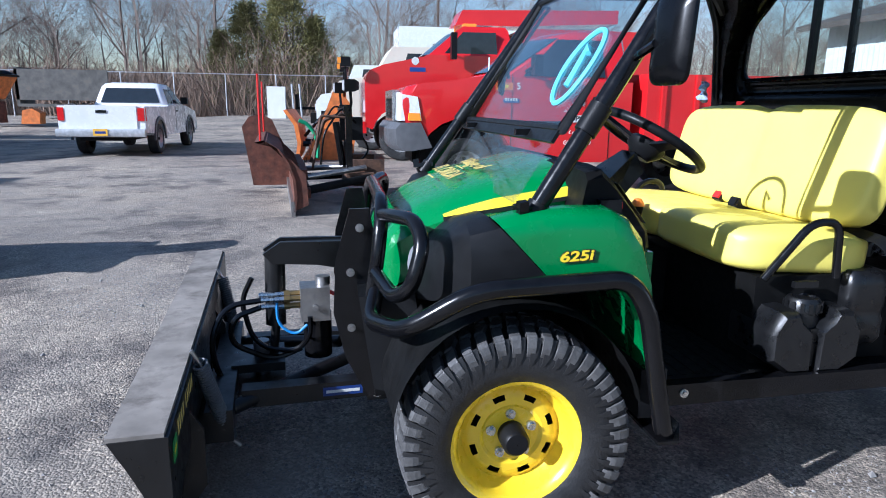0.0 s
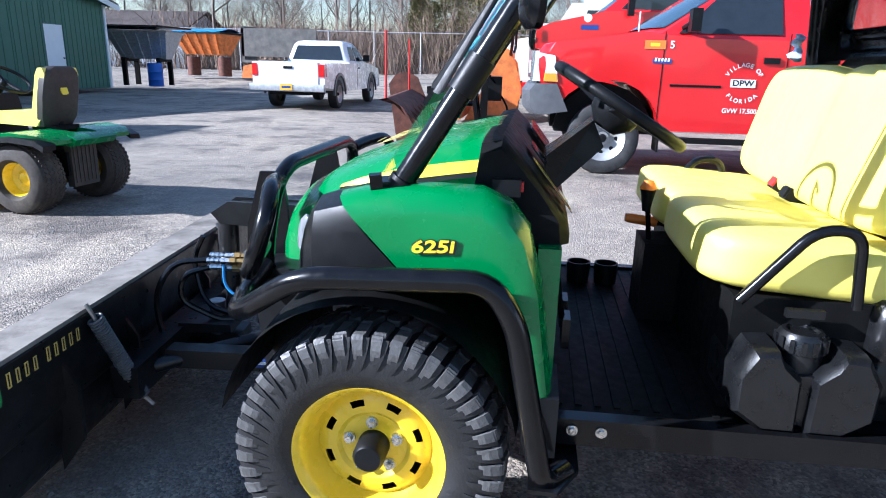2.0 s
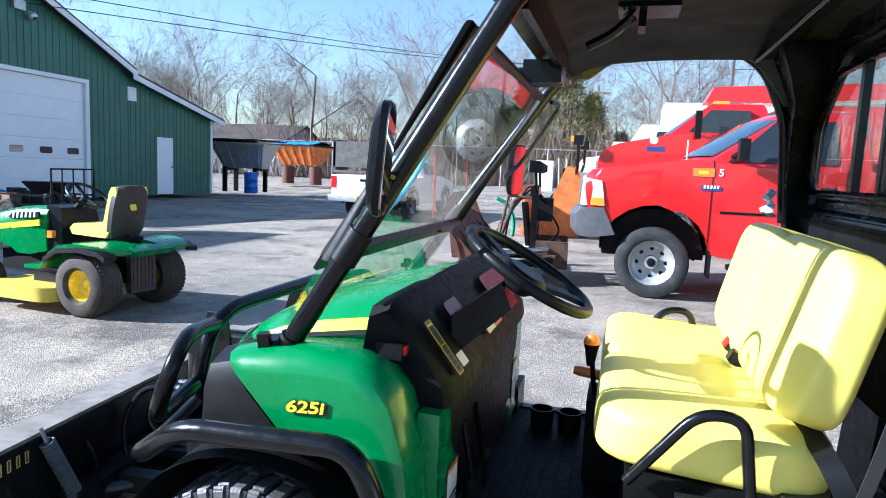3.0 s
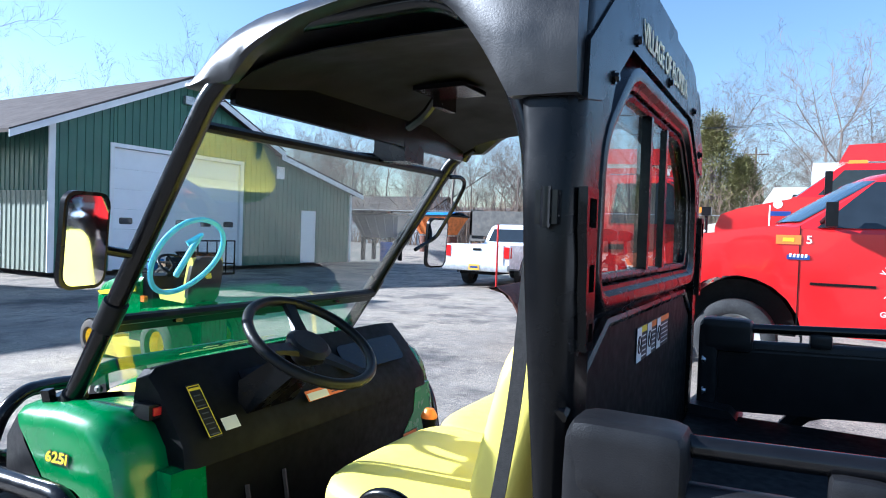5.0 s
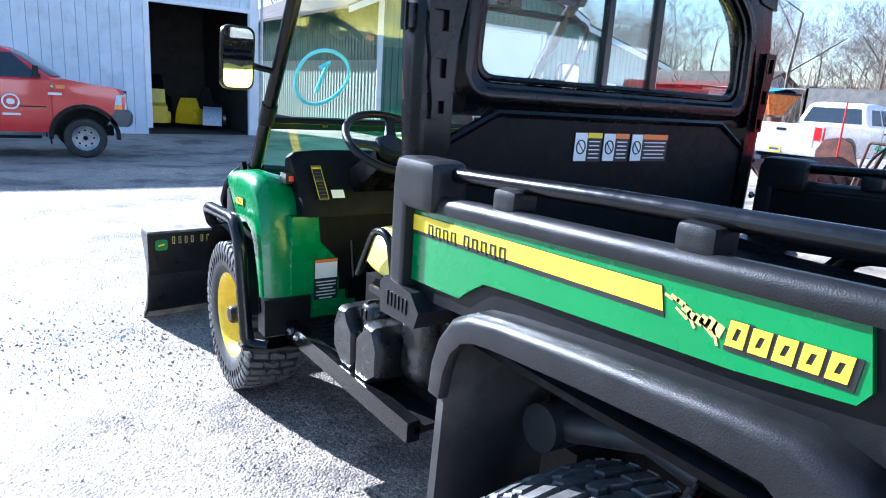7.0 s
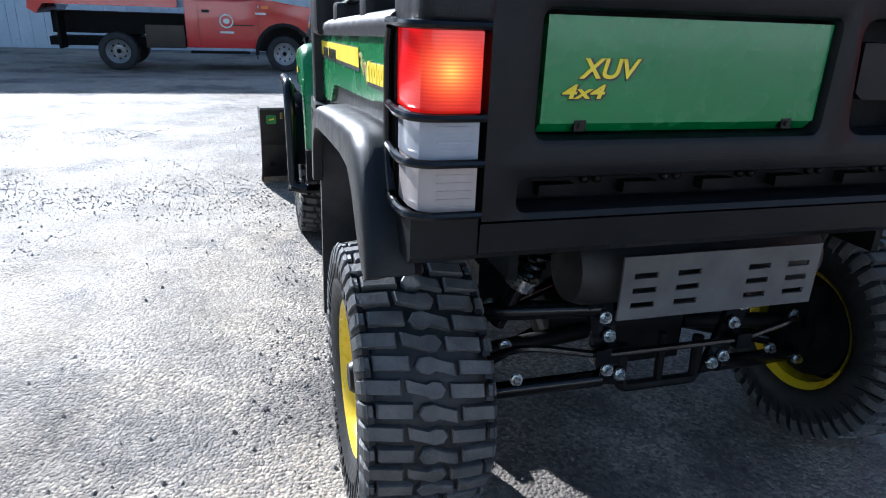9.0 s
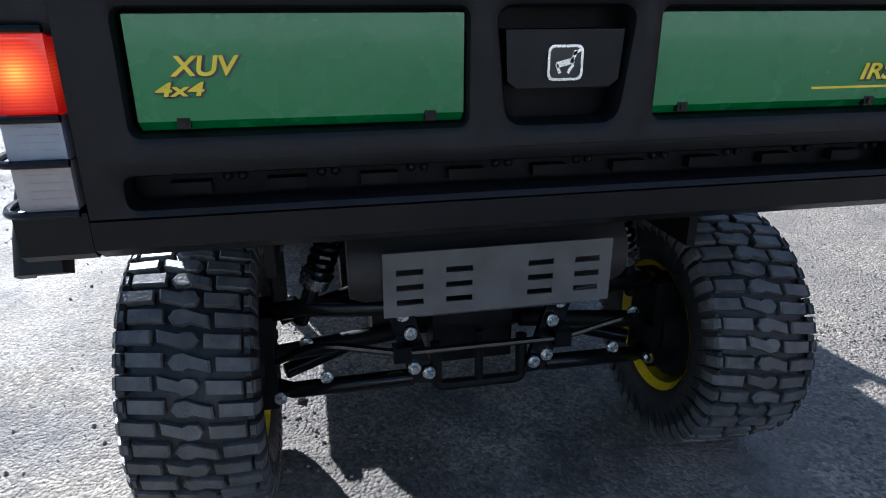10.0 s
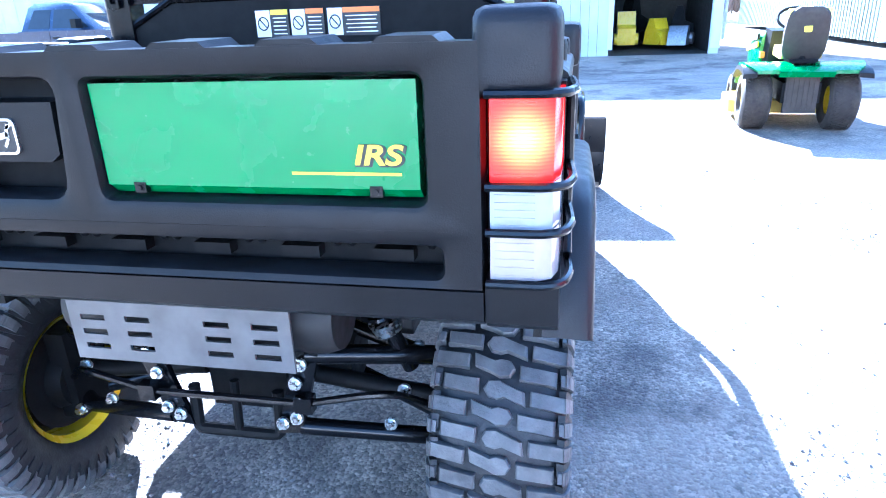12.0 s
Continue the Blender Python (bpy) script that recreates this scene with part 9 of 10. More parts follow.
for s in (-1, 1):
    bm = B()
    prism(bm, [(-0.66, 0.70), (-1.30, 0.62), (-1.36, 0.655), (-0.66, 0.755)], s * 0.277 - 0.006, s * 0.277 + 0.006, "y")
    part("hood_stripe", bm, DECAL_Y, hd_)
    bm = B()
    prism(bm, [(-0.66, 0.775), (-1.02, 0.745), (-1.02, 0.770), (-0.98, 0.795), (-0.66, 0.825)], s * 0.274 - 0.012, s * 0.274 + 0.006, "y")
    part("vent_recess", bm, DARK, hd_)
    for i in range(6):
        bm = B()
        prism(bm, [(-0.70 - i * 0.052, 0.772 - i * 0.0045), (-0.722 - i * 0.052, 0.770 - i * 0.0045), (-0.712 - i * 0.052, 0.818 - i * 0.005), (-0.690 - i * 0.052, 0.820 - i * 0.005)], s * 0.284 - 0.006, s * 0.284 + 0.006, "y")
        part("hood_vent", bm, DECAL_W, hd_)
    bm = B()
    box(bm, -0.60, -0.54, s * 0.24 - 0.02, s * 0.24 + 0.02, 0.60, 0.66)
    part("reflector", bm, ORANGE, MW)
bm = B()
loft(bm, [[(-0.64, -0.24, 0.40), (-0.64, 0.24, 0.40), (-0.64, 0.22, 0.88), (-0.64, -0.22, 0.88)], [(-0.46, -0.22, 0.40), (-0.46, 0.22, 0.40), (-0.52, 0.18, 0.86), (-0.52, -0.18, 0.86)]])
part("dash", bm, BLACK_PLASTIC, MW, bevel=0.02)
mm = Matrix.Translation((-0.42, 0, 0.97)) @ pose(0, 0, 0, 0, 35, 0)
bm = B()
tube(bm, [mm @ Vector((0.17 * math.cos(2 * math.pi * i / 28), 0.17 * math.sin(2 * math.pi * i / 28), 0)) for i in range(28)], 0.014, 8, closed=True)
tube(bm, [mm @ Vector((-0.16, 0, 0)), mm @ Vector((0, 0, -0.03)), mm @ Vector((0.16, 0, 0))], 0.016, 8)
tube(bm, [mm @ Vector((0, 0, -0.02)), (-0.56, 0, 0.84)], 0.03, 10)
part("steering_wheel", bm, BLACK_PLASTIC, MW)
bm = B()
box(bm, -1.3, 0.2, -0.16, 0.16, 0.26, 0.44)
part("chassis", bm, DARK, MW)
bm = B()
prism(bm, rrect(-1.02, -0.25, -0.54, 0.54, 0.16), 0.10, 0.22, "z")
part("mower_deck", bm, mat("dusty_yellow_deck", (0.62, 0.46, 0.05), 0.55, vary=0.15, scale=5, dirt=(0.22, 0.19, 0.12), dirt_amt=0.45, dirt_scale=5), MW, "dusty yellow mower deck", bevel=0.02)
bm = B()
box(bm, -0.72, -0.42, -0.30, 0.30, 0.22, 0.30)
part("belt_cover", bm, BLACK_PLASTIC, MW, bevel=0.02)

# ---- junk by the sheds ----


def hopper(name, label, m, paint, L=3.0, W_=1.9, tarp=None, legs=True):
    T = thing(name, label, "salt spreader", m, group="spreaders")
    bm = B()
    a = [(-L / 2, -W_ / 2, 2.05), (L / 2, -W_ / 2, 2.05), (L / 2, W_ / 2, 2.05), (-L / 2, W_ / 2, 2.05)]
    b = [(-L / 2 + 0.3, -0.3, 1.05), (L / 2 - 0.3, -0.3, 1.05), (L / 2 - 0.3, 0.3, 1.05), (-L / 2 + 0.3, 0.3, 1.05)]
    loft(bm, [b, a])
    part("hopper", bm, paint, T, bevel=0.02)
    for i in range(5):
        t = (i + 0.5) / 5
        for s in (-1, 1):
            bm = B()
            x0, x1 = -L / 2 + 0.3 + (L - 0.6) * t, -L / 2 + L * t
            loft(bm, [[(x0 - 0.03, s * 0.30, 1.05), (x0 + 0.03, s * 0.30, 1.05), (x0 + 0.03, s * 0.36, 1.05), (x0 - 0.03, s * 0.36, 1.05)], [(x1 - 0.03, s * W_ / 2, 2.05), (x1 + 0.03, s * W_ / 2, 2.05), (x1 + 0.03, s * (W_ / 2 + 0.06), 2.05), (x1 - 0.03, s * (W_ / 2 + 0.06), 2.05)]])
            part("rib", bm, paint, T)
    bm = B()
    box(bm, -L / 2 - 0.06, L / 2 + 0.06, -W_ / 2 - 0.06, W_ / 2 + 0.06, 2.05, 2.14)
    part("rim", bm, paint if tarp is None else BLACK_PLASTIC, T, bevel=0.01)
    if tarp:
        bm = B()
        n = 14
        vs = [[bm.verts.new((-L / 2 + L * i / n, -W_ / 2 - 0.08 + (W_ + 0.16) * j / 6, 2.16 + 0.16 * math.sin(math.pi * j / 6) + 0.06 * noise.noise((i * 0.8, j * 0.9, 2)))) for j in range(7)] for i in range(n + 1)]
        for i in range(n):
            for j in range(6):
                bm.faces.new((vs[i][j], vs[i + 1][j], vs[i + 1][j + 1], vs[i][j + 1]))
        part("tarp", bm, tarp, T, "crumpled blue tarp")
    for x in (-L / 2 + 0.5, L / 2 - 0.5):
        bm = B()
        if legs:
            for s in (-1, 1):
                box(bm, x - 0.08, x + 0.08, s * 0.55 - 0.08, s * 0.55 + 0.08, 0, 1.1)
            box(bm, x - 0.08, x + 0.08, -0.6, 0.6, 0.95, 1.08)
        else:
            lathe(bm, [(0.001, 0.95), (0.33, 0.95), (0.34, 0.6), (0.33, 0.3), (0.34, 0.0), (0.001, 0.0)], 18, Matrix.Translation((x, 0, 0)))
        part("support", bm, DARK if legs else RUST, T)
    return T


hopper("black_spreader", "black and grey salt spreader on a stand", Matrix.Translation((-15.6, 23.8, 0)) @ pose(0, 0, 0, 0, 0, 8), GALV, 2.4, 1.8)
bm = B()
box(bm, -17.9, -14.2, 22.3, 22.5, 2.14, 2.24)
box(bm, -18.0, -14.0, 22.2, 24.6, 2.24, 2.30)
awn = part("spreader_cover", bm, BLACK_STEEL, bevel=0.01)
tagged(awn, "black sheet cover over the spreader", "cover")
bm = B()
box(bm, -18.2, -17.2, 22.4, 23.4, 0.0, 0.9)
box(bm, -18.0, -17.1, 22.5, 23.3, 1.2, 2.0)
box(bm, -18.3, -18.1, 22.3, 22.5, 0, 2.2)
box(bm, -17.9, -17.3, 22.3, 22.45, 0.9, 1.2)
eng = part("spreader_engine", bm, DARK, bevel=0.05)
tagged(eng, "dark dirty spreader engine and gear", "machine")
bm = lathe(B(), [(0.001, 0.9), (0.27, 0.9), (0.29, 0.85), (0.28, 0.6), (0.30, 0.57), (0.28, 0.54), (0.28, 0.3), (0.30, 0.27), (0.28, 0.24), (0.29, 0.0), (0.001, 0.0)], 24, Matrix.Translation((-14.75, 22.9, 0)))
brl = part("barrel", bm, mat("blue_plastic", (0.02, 0.10, 0.42), 0.4, vary=0.1))
tagged(brl, "blue plastic barrel standing on the yard", "barrel")
hopper("orange_spreader", "orange salt spreader with blue tarp on drums", Matrix.Translation((-16.6, 31.0, 0.25)) @ pose(0, 0, 0, 0, 0, -10), ORANGE_STEEL, 2.9, 1.8, BLUE_TARP, legs=False)
bm = B()
prism(bm, [(-0.4, 0), (0.4, 0), (0.45, 0.5), (0.1, 0.7), (-0.3, 0.6)], -0.3, 0.3, "y")
bm.transform(Matrix.Translation((-14.3, 31, 0.2)))
oj = part("orange_gearbox", bm, ORANGE_STEEL, bevel=0.05)
tagged(oj, "orange machine part lying on the ground", "machine part")

# small grey outbuilding
HS = thing("grey_outbuilding", "grey-roofed white outbuilding behind the yard", "house", kind="structure")
bm = B()
prism(bm, [(44.0, 0.0), (44.0, 2.9), (47.5, 4.3), (51.0, 2.9), (51.0, 0.0)], -36.0, -25.2, "x")
part("wall", bm, mat("pale_siding", (0.55, 0.57, 0.60), 0.6, vary=0.08, scale=2), HS, smooth=False)
bm = B()
prism(bm, [(43.4, 2.75), (47.5, 4.4), (47.5, 4.55), (43.4, 2.9)], -36.4, -24.9, "x")
prism(bm, [(47.5, 4.4), (51.6, 2.75), (51.6, 2.9), (47.5, 4.55)], -36.4, -24.9, "x")
part("roof", bm, ROOF_G, HS, smooth=False)
bm = B()
box(bm, -25.2, -25.1, 46.9, 47.9, 1.0, 2.2)
part("window", bm, DARK_GLASS, HS)

# white metal hall beyond the row of trucks
WHL = thing("white_hall", "white ribbed metal hall with overhanging roof", "building", kind="structure")
HALL_W = mat("white_metal_siding", (0.62, 0.64, 0.66), 0.5, vary=0.06, scale=2, dirt=(0.45, 0.44, 0.42), dirt_amt=0.15, dirt_scale=2)
bm = B()
box(bm, 24.0, 24.2, -12.0, 28.0, 0.0, 5.4)
box(bm, 24.2, 38.0, 27.8, 28.0, 0.0, 5.4)
box(bm, 24.2, 38.0, -12.0, -11.8, 0.0, 5.4)
part("wall", bm, HALL_W, WHL, smooth=False)
bm = B()
prism(bm, [(22.6, 5.05), (31.0, 7.4), (39.4, 5.05), (39.4, 5.25), (31.0, 7.65), (22.6, 5.32)], -12.6, 28.6, "y")
part("roof", bm, ROOF_G, WHL, smooth=False)
bm = B()
box(bm, 23.965, 24.0, -0.02, 0.02, 0.0, 5.2)
hr_ = part("wall_rib", bm, HALL_W, WHL, smooth=False)
hr_.location.y = -11.9
for i in range(1, 128):
    rb_ = new("wall_rib", hr_.data)
    rb_.parent = WHL
    rb_.location.y = -11.9 + i * 0.31

# utility trailer beside the mower
TR = thing("utility_trailer", "black utility trailer loaded with boxes and a cart", "trailer", Matrix.Translation((-11.8, 9.5, -0.15)) @ pose(0, 0, 0, 0, 0, 3) @ Matrix.Scale(0.77, 4))
bm = B()
box(bm, -1.3, 1.3, -0.8, 0.8, 0.40, 0.46)
part("deck", bm, DARK, TR)
bm = B()
for s in (-1, 1):
    tube(bm, [(-1.3, s * 0.8, 0.75), (1.3, s * 0.8, 0.75)], 0.025, 6)
    for x in (-1.3, -0.65, 0, 0.65, 1.3):
        tube(bm, [(x, s * 0.8, 0.42), (x, s * 0.8, 0.75)], 0.02, 6)
tube(bm, [(-1.3, 0, 0.42), (-2.2, 0, 0.42)], 0.04, 6)
part("rail_frame", bm, BLACK_STEEL, TR)
bm = B()
tube(bm, [(1.32, -0.78, 0.42), (1.32, -0.78, 1.5), (1.32, 0.78, 1.5), (1.32, 0.78, 0.42)], 0.03, 6)
for y in (-0.4, 0, 0.4):
    tube(bm, [(1.32, y, 0.42), (1.32, y, 1.5)], 0.02, 6)
part("ramp_gate", bm, BLACK_STEEL, TR, "black ramp gate standing up")
for s in (-1, 1):
    road_wheel(TR, 0.1, s * 0.98, 0.32, 0.2, s, holes=6)
for x, y, w, h, c in ((-1.0, -0.36, 0.5, 0.36, (0.07, 0.22, 0.50)), (-0.98, 0.35, 0.46, 0.40, (0.02, 0.02, 0.022)), (-0.42, -0.40, 0.44, 0.30, (0.22, 0.13, 0.07)), (-0.40, 0.36, 0.40, 0.34, (0.03, 0.03, 0.032))):
    bm = B()
    box(bm, -w / 2, w / 2, -w * 0.4, w * 0.4, 0, h)
    bm.transform(TR.matrix_basis @ Matrix.Translation((x, y, 0.461)) @ pose(0, 0, 0, 0, 0, x * 25))
    bx = part("cardboard_box", bm, mat("box_board_%d" % int(w * 100), c, 0.8, vary=0.12), bevel=0.01)
    tagged(bx, "worn cardboard or plastic box on the trailer", "box", group="trailer load")
CT = thing("dump_cart", "black plastic dump cart with two wheels", "cart", Matrix.Translation((-11.33, 9.5, 0.205)) @ pose(0, 0, 0, 0, 0, 40) @ Matrix.Scale(0.70, 4))
bm = B()
loft(bm, [[(-0.45, -0.28, 0.35), (0.45, -0.28, 0.35), (0.45, 0.28, 0.35), (-0.45, 0.28, 0.35)], [(-0.75, -0.42, 0.72), (0.65, -0.42, 0.72), (0.65, 0.42, 0.72), (-0.75, 0.42, 0.72)]])
part("tub", bm, BLACK_PLASTIC, CT, bevel=0.02)
for s in (-1, 1):
    road_wheel(CT, 0.1, s * 0.42, 0.22, 0.12, s, BLACK_PLASTIC, 4)
TC = mat("red_plastic_can", (0.5, 0.02, 0.02), 0.4)
bm = B()
box(bm, -14.75, -14.4, 8.5, 8.8, 0, 0.36)
cyl(bm, (-14.5, 8.65, 0.36), (-14.45, 8.65, 0.46), 0.03)
tagged(part("fuel_can", bm, TC, bevel=0.04), "red plastic fuel can by the shed", "fuel can")
# things in the barn doorway
for i, (x, y, h, c) in enumerate(((-17.0, 2.1, 0.9, YELLOW), (-16.8, 3.0, 0.7, YELLOW), (-17.6, 3.7, 1.0, DARK), (-18.5, 2.4, 1.3, DARK), (-16.4, 3.5, 0.5, STEEL))):
    bm = B()
    prism(bm, [(-0.35, 0), (0.35, 0), (0.35, h * 0.5), (0.1, h * 0.6), (0.0, h), (-0.15, h), (-0.3, h * 0.5)], -0.25, 0.25, "y")
    for s in (-1, 1):
        cyl(bm, (0.2, s * 0.25, 0.16), (0.2, s * 0.33, 0.16), 0.16)
    bm.transform(Matrix.Translation((x, y, 0)) @ pose(0, 0, 0, 0, 0, 40 * i))
    tagged(part("stored_machine", bm, c, bevel=0.02), "dim yard machine stored inside the barn", "machine", group="stored machines")

# ---- fence, poles, wires ----
FN = thing("chain_link_fence", "galvanised chain-link fence with top rail", "fence", kind="structure")
for i in range(30):
    x = -46 + i * 3.0
    bm = cyl(B(), (x, 40, 0.3), (x, 40, 3.02), 0.035, seg=8)
    part("post", bm, GALV, FN)
bm = tube(B(), [(-46, 40, 3.0), (41, 40, 3.0)], 0.025, 6)
part("top_rail", bm, GALV, FN)
vs, fs = [], []
for k in range(-20, 700):
    x0 = -46 + k * 0.125
    for d in (1, -1):
        a, b = (x0, 0.55), (x0 + d * 2.45, 3.0)
        n = len(vs)
        vs += [(a[0], 40.0, a[1]), (a[0] + 0.005, 40.0, a[1]), (b[0] + 0.005, 40.0, b[1]), (b[0], 40.0, b[1])]
        fs.append((n, n + 1, n + 2, n + 3))
me = bpy.data.meshes.new("mesh_wire")
me.from_pydata(vs, [], fs)
me.materials.append(mat("weathered_wire", (0.16, 0.155, 0.15), 0.6, metal=0.3))
mw_ = new("mesh_wire", me)
mw_.parent = FN
mw_["kind"] = "stuff"
WOODP = mat("pole_wood", (0.16, 0.11, 0.075), 0.85, vary=0.25, scale=5)
for x, y, h in ((-2.9, 80, 12.4), (9.5, 62, 14.0)):
    UP = thing("utility_pole", "weathered wooden utility pole with crossarm", "utility pole", Matrix.Translation((x, y, 0)), group="utility poles")
    part("pole", cyl(B(), (0, 0, 0), (0, 0, h), 0.16, 0.11, 10), WOODP, UP)
    bm = B()
    box(bm, -1.3, 1.3, -0.06, 0.06, h - 0.9, h - 0.76)
    part("crossarm", bm, WOODP, UP)
    for dx in (-1.2, -0.6, 0.6, 1.2):
        part("insulator", cyl(B(), (dx, 0, h - 0.76), (dx, 0, h - 0.6), 0.04, seg=8), GALV, UP)
for z0, dy in ((5.7, 0.0), (5.35, 0.15)):
    bm = B()
    pts = [Vector((-15.2, 12.4 + dy, z0)).lerp(Vector((9.5, 62, 13.0 + dy * 3)), i / 24) - Vector((0, 0, 1.6 * math.sin(math.pi * i / 24))) for i in range(25)]
    tube(bm, pts, 0.014, 5)
    tagged(part("overhead_wire", bm, BLACK_PLASTIC), "thin black overhead cable to the shed", "cable", group="overhead wires")
for k, z in enumerate((13.3, 11.5)):
    bm = B()
    tube(bm, [Vector((9.5, 62, z)).lerp(Vector((80, 40, z + 1)), i / 16) - Vector((0, 0, 1.2 * math.sin(math.pi * i / 16))) for i in range(17)], 0.03, 5)
    tagged(part("overhead_wire", bm, BLACK_PLASTIC), "thin black overhead cable over the trees", "cable", group="overhead wires")

# low trailers and a sign by the fence
for x, y, L, h in ((-14.8, 37.0, 4.6, 2.6), (-1.2, 37.5, 3.0, 1.4)):
    T = thing("flat_trailer", "grey flat trailer parked along the fence", "trailer", Matrix.Translation((x, y, 0.4)), group="far trailers")
    bm = B()
    box(bm, -L / 2, L / 2, -0.9, 0.9, 0.55, 0.7)
    box(bm, -L / 2, -L / 2 + 0.15, -0.9, 0.9, 0.7, h)
    if h > 2:
        box(bm, -L / 2, L / 2, -0.9, -0.8, 0.9, h - 0.1)
    part("bed", bm, mat("weathered_trailer_steel", (0.10, 0.095, 0.085), 0.7, vary=0.3, scale=3, dirt=(0.16, 0.12, 0.09), dirt_amt=0.3) if h > 2 else DARK, T, bevel=0.02)
    for s in (-1, 1):
        road_wheel(T, 0.4, s * 0.95, 0.38, 0.25, s, holes=6)
bm = B()
box(bm, -4.2, -3.2, 36.0, 36.6, 0.4, 2.2)
tagged(part("white_cabinet", bm, TRIM_W, bevel=0.03), "tall white cabinet beside the fence", "cabinet")
for x in (-2.6, -2.2):
    tagged(part("marker_stake", cyl(B(), (x, 34, 0.2), (x - 0.1, 34, 2.3), 0.05, seg=8), GALV), "thin pale stake in the ground", "stake", group="stakes")

# ---- trees ----
BARK = mat("grey_bark", (0.14, 0.11, 0.09), 0.9, vary=0.3, scale=6)
TWIG = mat("bare_twigs", (0.17, 0.125, 0.10), 0.9, vary=0.3, scale=2)
NEEDLE = mat("cedar_needles", (0.155, 0.145, 0.050), 0.8, vary=0.35, scale=1.5, island=0.5)
BRUSH = mat("dry_brush", (0.20, 0.135, 0.095), 0.9, vary=0.35, scale=0.6, island=0.35)


def strip(vs, fs, a, b, ra, rb):
    """Tapered three-sided limb."""
    d = (b - a).normalized()
    u = d.orthogonal().normalized()
    v = d.cross(u)
    k = len(vs)
    for p, r in ((a, ra), (b, rb)):
        for i in range(3):
            t = 2.0944 * i
            vs.append(p + (u * math.cos(t) + v * math.sin(t)) * r)
    for i in range(3):
        j = (i + 1) % 3
        fs.append((k + i, k + j, k + 3 + j, k + 3 + i))


def bare_tree(seed, h, spread=1.0, forks=3):
    rnd = random.Random(seed)
    tv, tf, bv, bf = [], [], [], []

    def grow(p, d, length, r, depth):
        n = 4 if depth < 2 else 3
        for i in range(n):
            d2 = (d + Vector((rnd.uniform(-1, 1), rnd.uniform(-1, 1), rnd.uniform(-0.3, 0.5))) * (0.10 + 0.06 * depth)).normalized()
            q = p + d2 * (length / n)
            r2 = r * (0.86 if depth < 4 else 0.75)
            strip(tv if depth < 2 else bv, tf if depth < 2 else bf, p, q, r, r2)
            if depth < 5 and (i > 0 or depth > 0):
                for _ in range(rnd.choice((1, 1, 2)) if depth < 3 else rnd.choice((1, 2))):
                    a = rnd.uniform(0, 6.283)
                    side = (d2.orthogonal() if d2.length else Vector((1, 0, 0)))
                    side.rotate(Matrix.Rotation(a, 3, d2))
                    nd = (d2 * rnd.uniform(0.5, 1.0) + side * rnd.uniform(0.5, 1.0) * spread + Vector((0, 0, 0.25))).normalized()
                    grow(q, nd, length * rnd.uniform(0.45, 0.68), max(0.007, r2 * rnd.uniform(0.45, 0.62)), depth + 1)
            p, d, r = q, d2, r2
    grow(Vector((0, 0, 0)), Vector((0, 0, 1)), h * 0.62, h * 0.0125, 0)
    return tv, tf, bv, bf


def tree_thing(seed, h, m, spread=1.0):
    T = thing("bare_tree", "leafless grey deciduous tree with fine twigs", "tree", m, group="bare trees")
    tv, tf, bv, bf = bare_tree(seed, h, spread)
    for nm, v, f, mt in (("trunk", tv, tf, BARK), ("twig_crown", bv, bf, TWIG)):
        me = bpy.data.meshes.new(nm)
        me.from_pydata([tuple(p) for p in v], [], f)
        me.materials.append(mt)
        o = new(nm, me)
        o.parent = T
    return T


rt_ = random.Random(11)
protos = [tree_thing(s, h, Matrix.Translation((x, y, 0.2)), sp) for s, h, x, y, sp in ((3, 13.0, -22.6, 44.0, 1.25), (5, 15.0, -9.5, 50.0, 0.9), (8, 14.0, -16.0, 52.0, 0.8), (13, 16.0, 4.0, 56.0, 0.9), (21, 12.0, -30.0, 55.0, 1.0))]
spots = []
for i in range(230):
    x = rt_.uniform(-80, 65)
    y = rt_.uniform(47, 88)
    spots.append((x, y))
for i in range(34):
    spots.append((rt_.uniform(-75, -40), rt_.uniform(-25, 45)))
for i in range(26):
    spots.append((rt_.uniform(45, 80), rt_.uniform(-30, 60)))
for i, (x, y) in enumerate(spots):
    s = rt_.uniform(0.6, 1.0)
    copy_thing(protos[i % 5], Matrix.Translation((x, y, 0.0)) @ pose(0, 0, 0, 0, 0, rt_.uniform(0, 360)) @ Matrix.Diagonal((s * 0.9, s * 0.9, s, 1)))


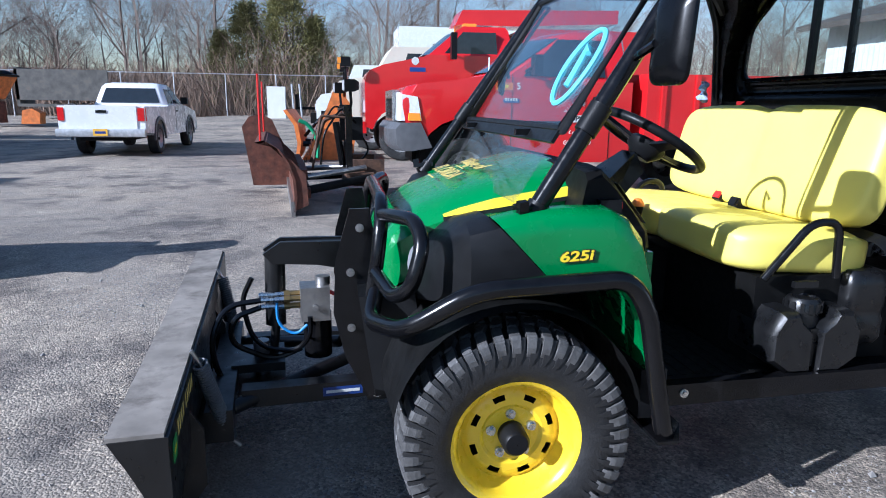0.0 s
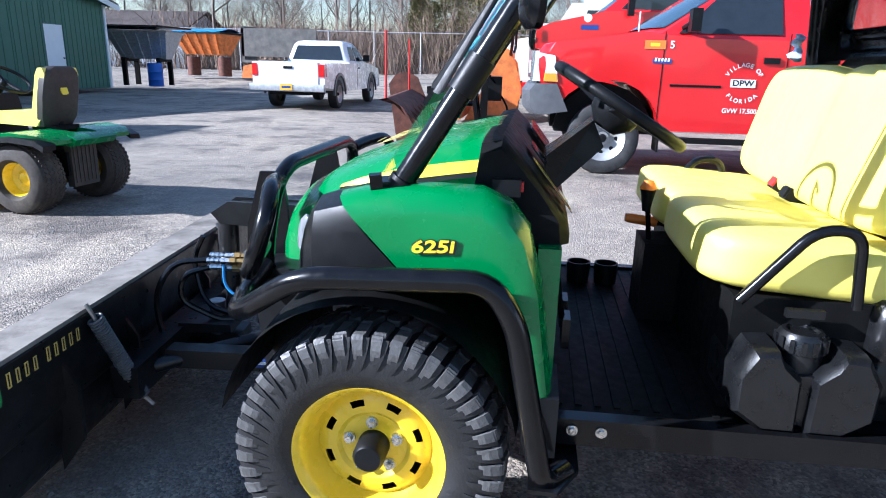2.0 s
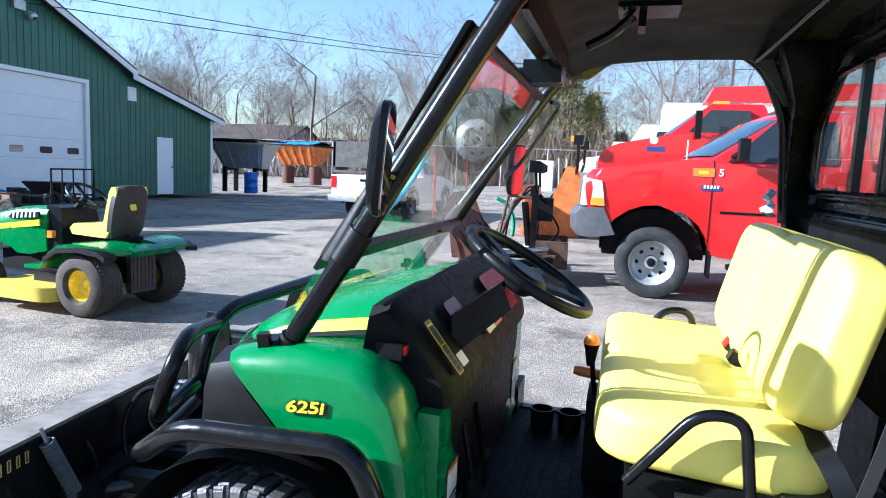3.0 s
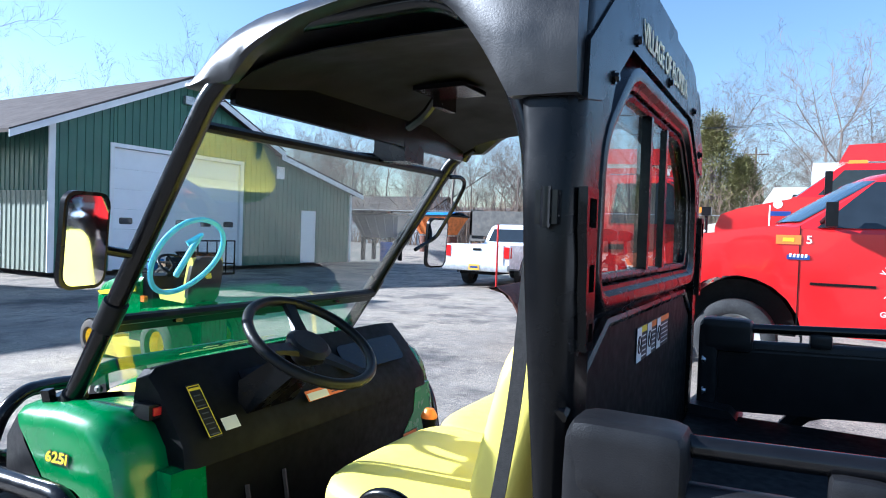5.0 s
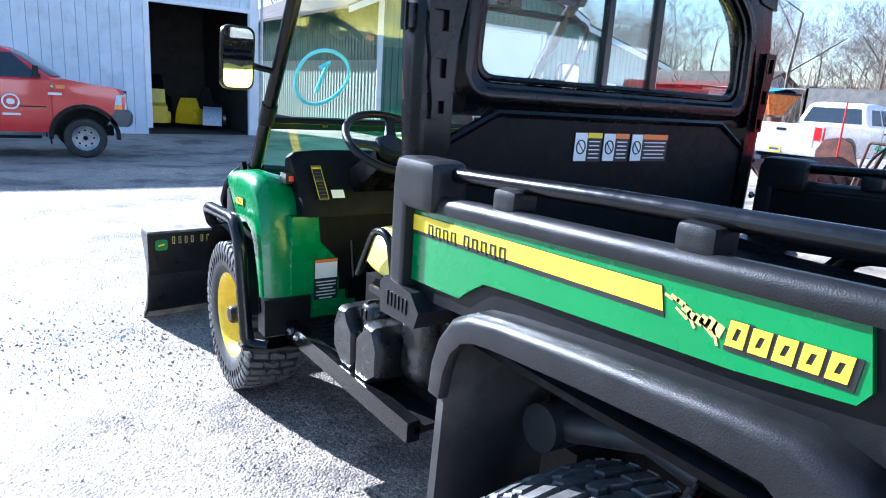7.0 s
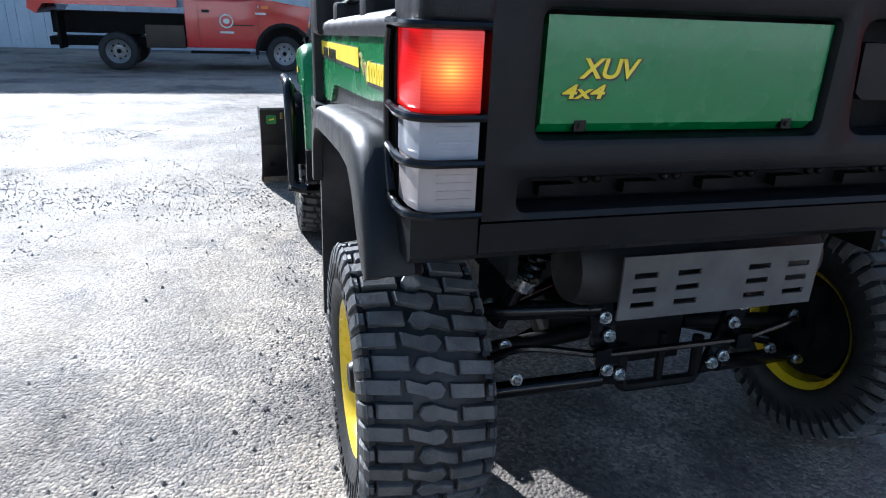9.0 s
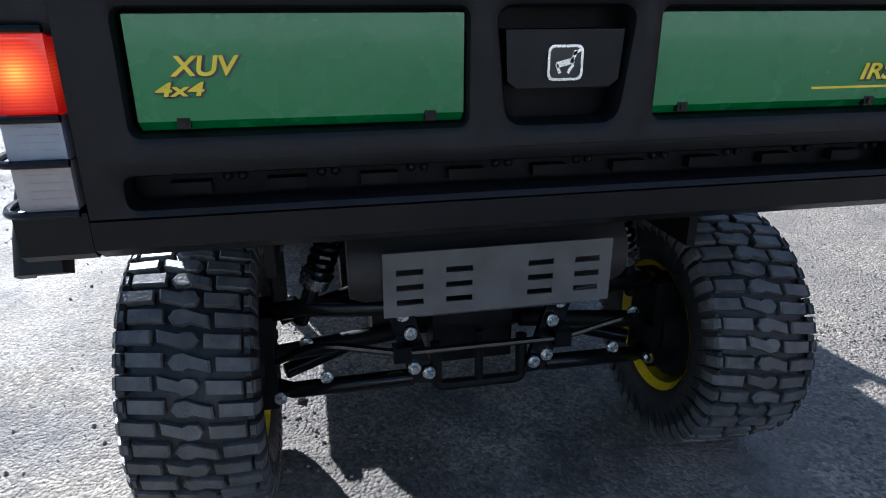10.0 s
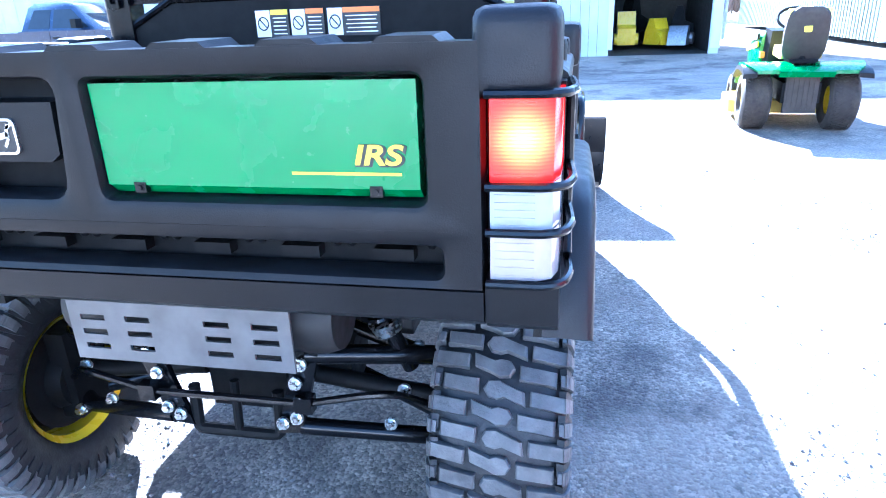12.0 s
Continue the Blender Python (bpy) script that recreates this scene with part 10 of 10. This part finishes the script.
def evergreen(seed, h, w, m):
    rnd = random.Random(seed)
    T = thing("evergreen_tree", "dense olive-green cedar tree with ragged outline", "tree", m, group="evergreens")
    part("trunk", cyl(B(), (0, 0, 0), (0, 0, h * 0.9), 0.22, 0.04, 8), BARK, T)
    vs, fs = [], []
    boughs = []
    for i in range(260):
        t = rnd.random() ** 0.8
        z = h * (0.06 + 0.94 * t)
        r = w * (1 - t) ** 0.75 * rnd.uniform(0.45, 1.1) + 0.15
        a = rnd.uniform(0, 6.283)
        boughs.append(Vector((r * math.cos(a), r * math.sin(a), z + rnd.uniform(-0.1, 0.3))))
    for c in boughs:
        for _ in range(50):
            o = Vector((rnd.gauss(0, 0.30), rnd.gauss(0, 0.30), rnd.gauss(0.05, 0.26)))
            p = c + o
            d = Vector((o.x + c.x * 0.3, o.y + c.y * 0.3, rnd.uniform(0.0, 0.6))).normalized() * rnd.uniform(0.12, 0.26)
            s = d.orthogonal().normalized() * rnd.uniform(0.03, 0.07)
            s.rotate(Matrix.Rotation(rnd.uniform(0, 6.28), 3, d))
            k = len(vs)
            vs += [p - s, p + s, p + d]
            fs.append((k, k + 1, k + 2))
    me = bpy.data.meshes.new("crown")
    me.from_pydata([tuple(v) for v in vs], [], fs)
    me.materials.append(NEEDLE)
    o = new("crown", me)
    o.parent = T
    return T


ev = evergreen(1, 9.3, 2.3, Matrix.Translation((-3.7, 46, 0.3)))
for x, y, s, a in ((-6.4, 46.5, 0.80, 80), (-1.7, 45.5, 0.70, 140), (-8.4, 48, 0.62, 10), (0.4, 48, 0.45, 300)):
    copy_thing(ev, Matrix.Translation((x, y, 0.3)) @ pose(0, 0, 0, 0, 0, a) @ Matrix.Diagonal((s * 1.1, s * 1.1, s, 1)))


def build_brush():
    """Dry undergrowth behind the fence and along the far edges: countless thin stems."""
    rnd = random.Random(6)
    vs, fs = [], []
    for i in range(60000):
        k = rnd.random()
        if k < 0.72:
            x, y = rnd.uniform(-75, 70), rnd.uniform(42, 75)
        elif k < 0.88:
            x, y = rnd.uniform(-70, -38), rnd.uniform(-30, 42)
        else:
            x, y = rnd.uniform(42, 75), rnd.uniform(-40, 45)
        hgt = rnd.uniform(1.5, 7.0) * (0.6 + 0.5 * noise.noise((x * 0.12, y * 0.12, 5)))
        w = rnd.uniform(0.02, 0.06)
        a = rnd.uniform(0, 6.283)
        lean = Vector((rnd.gauss(0, 0.35), rnd.gauss(0, 0.2), 1)).normalized()
        b = Vector((x, y, 0.3))
        s = Vector((math.cos(a), math.sin(a), 0)) * w
        q = len(vs)
        top = b + lean * hgt
        vs += [b - s, b + s, top]
        fs.append((q, q + 1, q + 2))
        for _ in range(3):
            t = rnd.uniform(0.3, 0.9)
            p = b.lerp(top, t)
            d = Vector((rnd.gauss(0, 0.6), rnd.gauss(0, 0.4), rnd.uniform(0.2, 0.9))).normalized() * hgt * rnd.uniform(0.2, 0.45)
            q = len(vs)
            vs += [p - s * 0.6, p + s * 0.6, p + d]
            fs.append((q, q + 1, q + 2))
    me = bpy.data.meshes.new("dry_brush")
    me.from_pydata([tuple(v) for v in vs], [], fs)
    me.materials.append(BRUSH)
    tagged(new("dry_brush", me), "dry brown undergrowth along the edge of the woods", "brush", kind="stuff")


build_brush()
# wooded rise behind the yard
bm = B()
n = 60
rows = []
for j, (d, hh) in enumerate(((88, 0.0), (96, 4.5), (130, 9.0), (260, 15.0))):
    rows.append([bm.verts.new((d * 1.15 * math.cos(2 * math.pi * i / n), d * math.sin(2 * math.pi * i / n), hh * (0.75 + 0.4 * noise.noise((i * 0.4, j, 1))))) for i in range(n)])
for a, b in zip(rows, rows[1:]):
    for i in range(n):
        bm.faces.new((a[i], a[(i + 1) % n], b[(i + 1) % n], b[i]))
tagged(part("far_woods", bm, mat("far_woods_brown", (0.15, 0.115, 0.095), 0.95, vary=0.4, scale=0.15, bump=1.0, bscale=0.8)), "brown wooded rise around the yard", "hill", kind="structure")
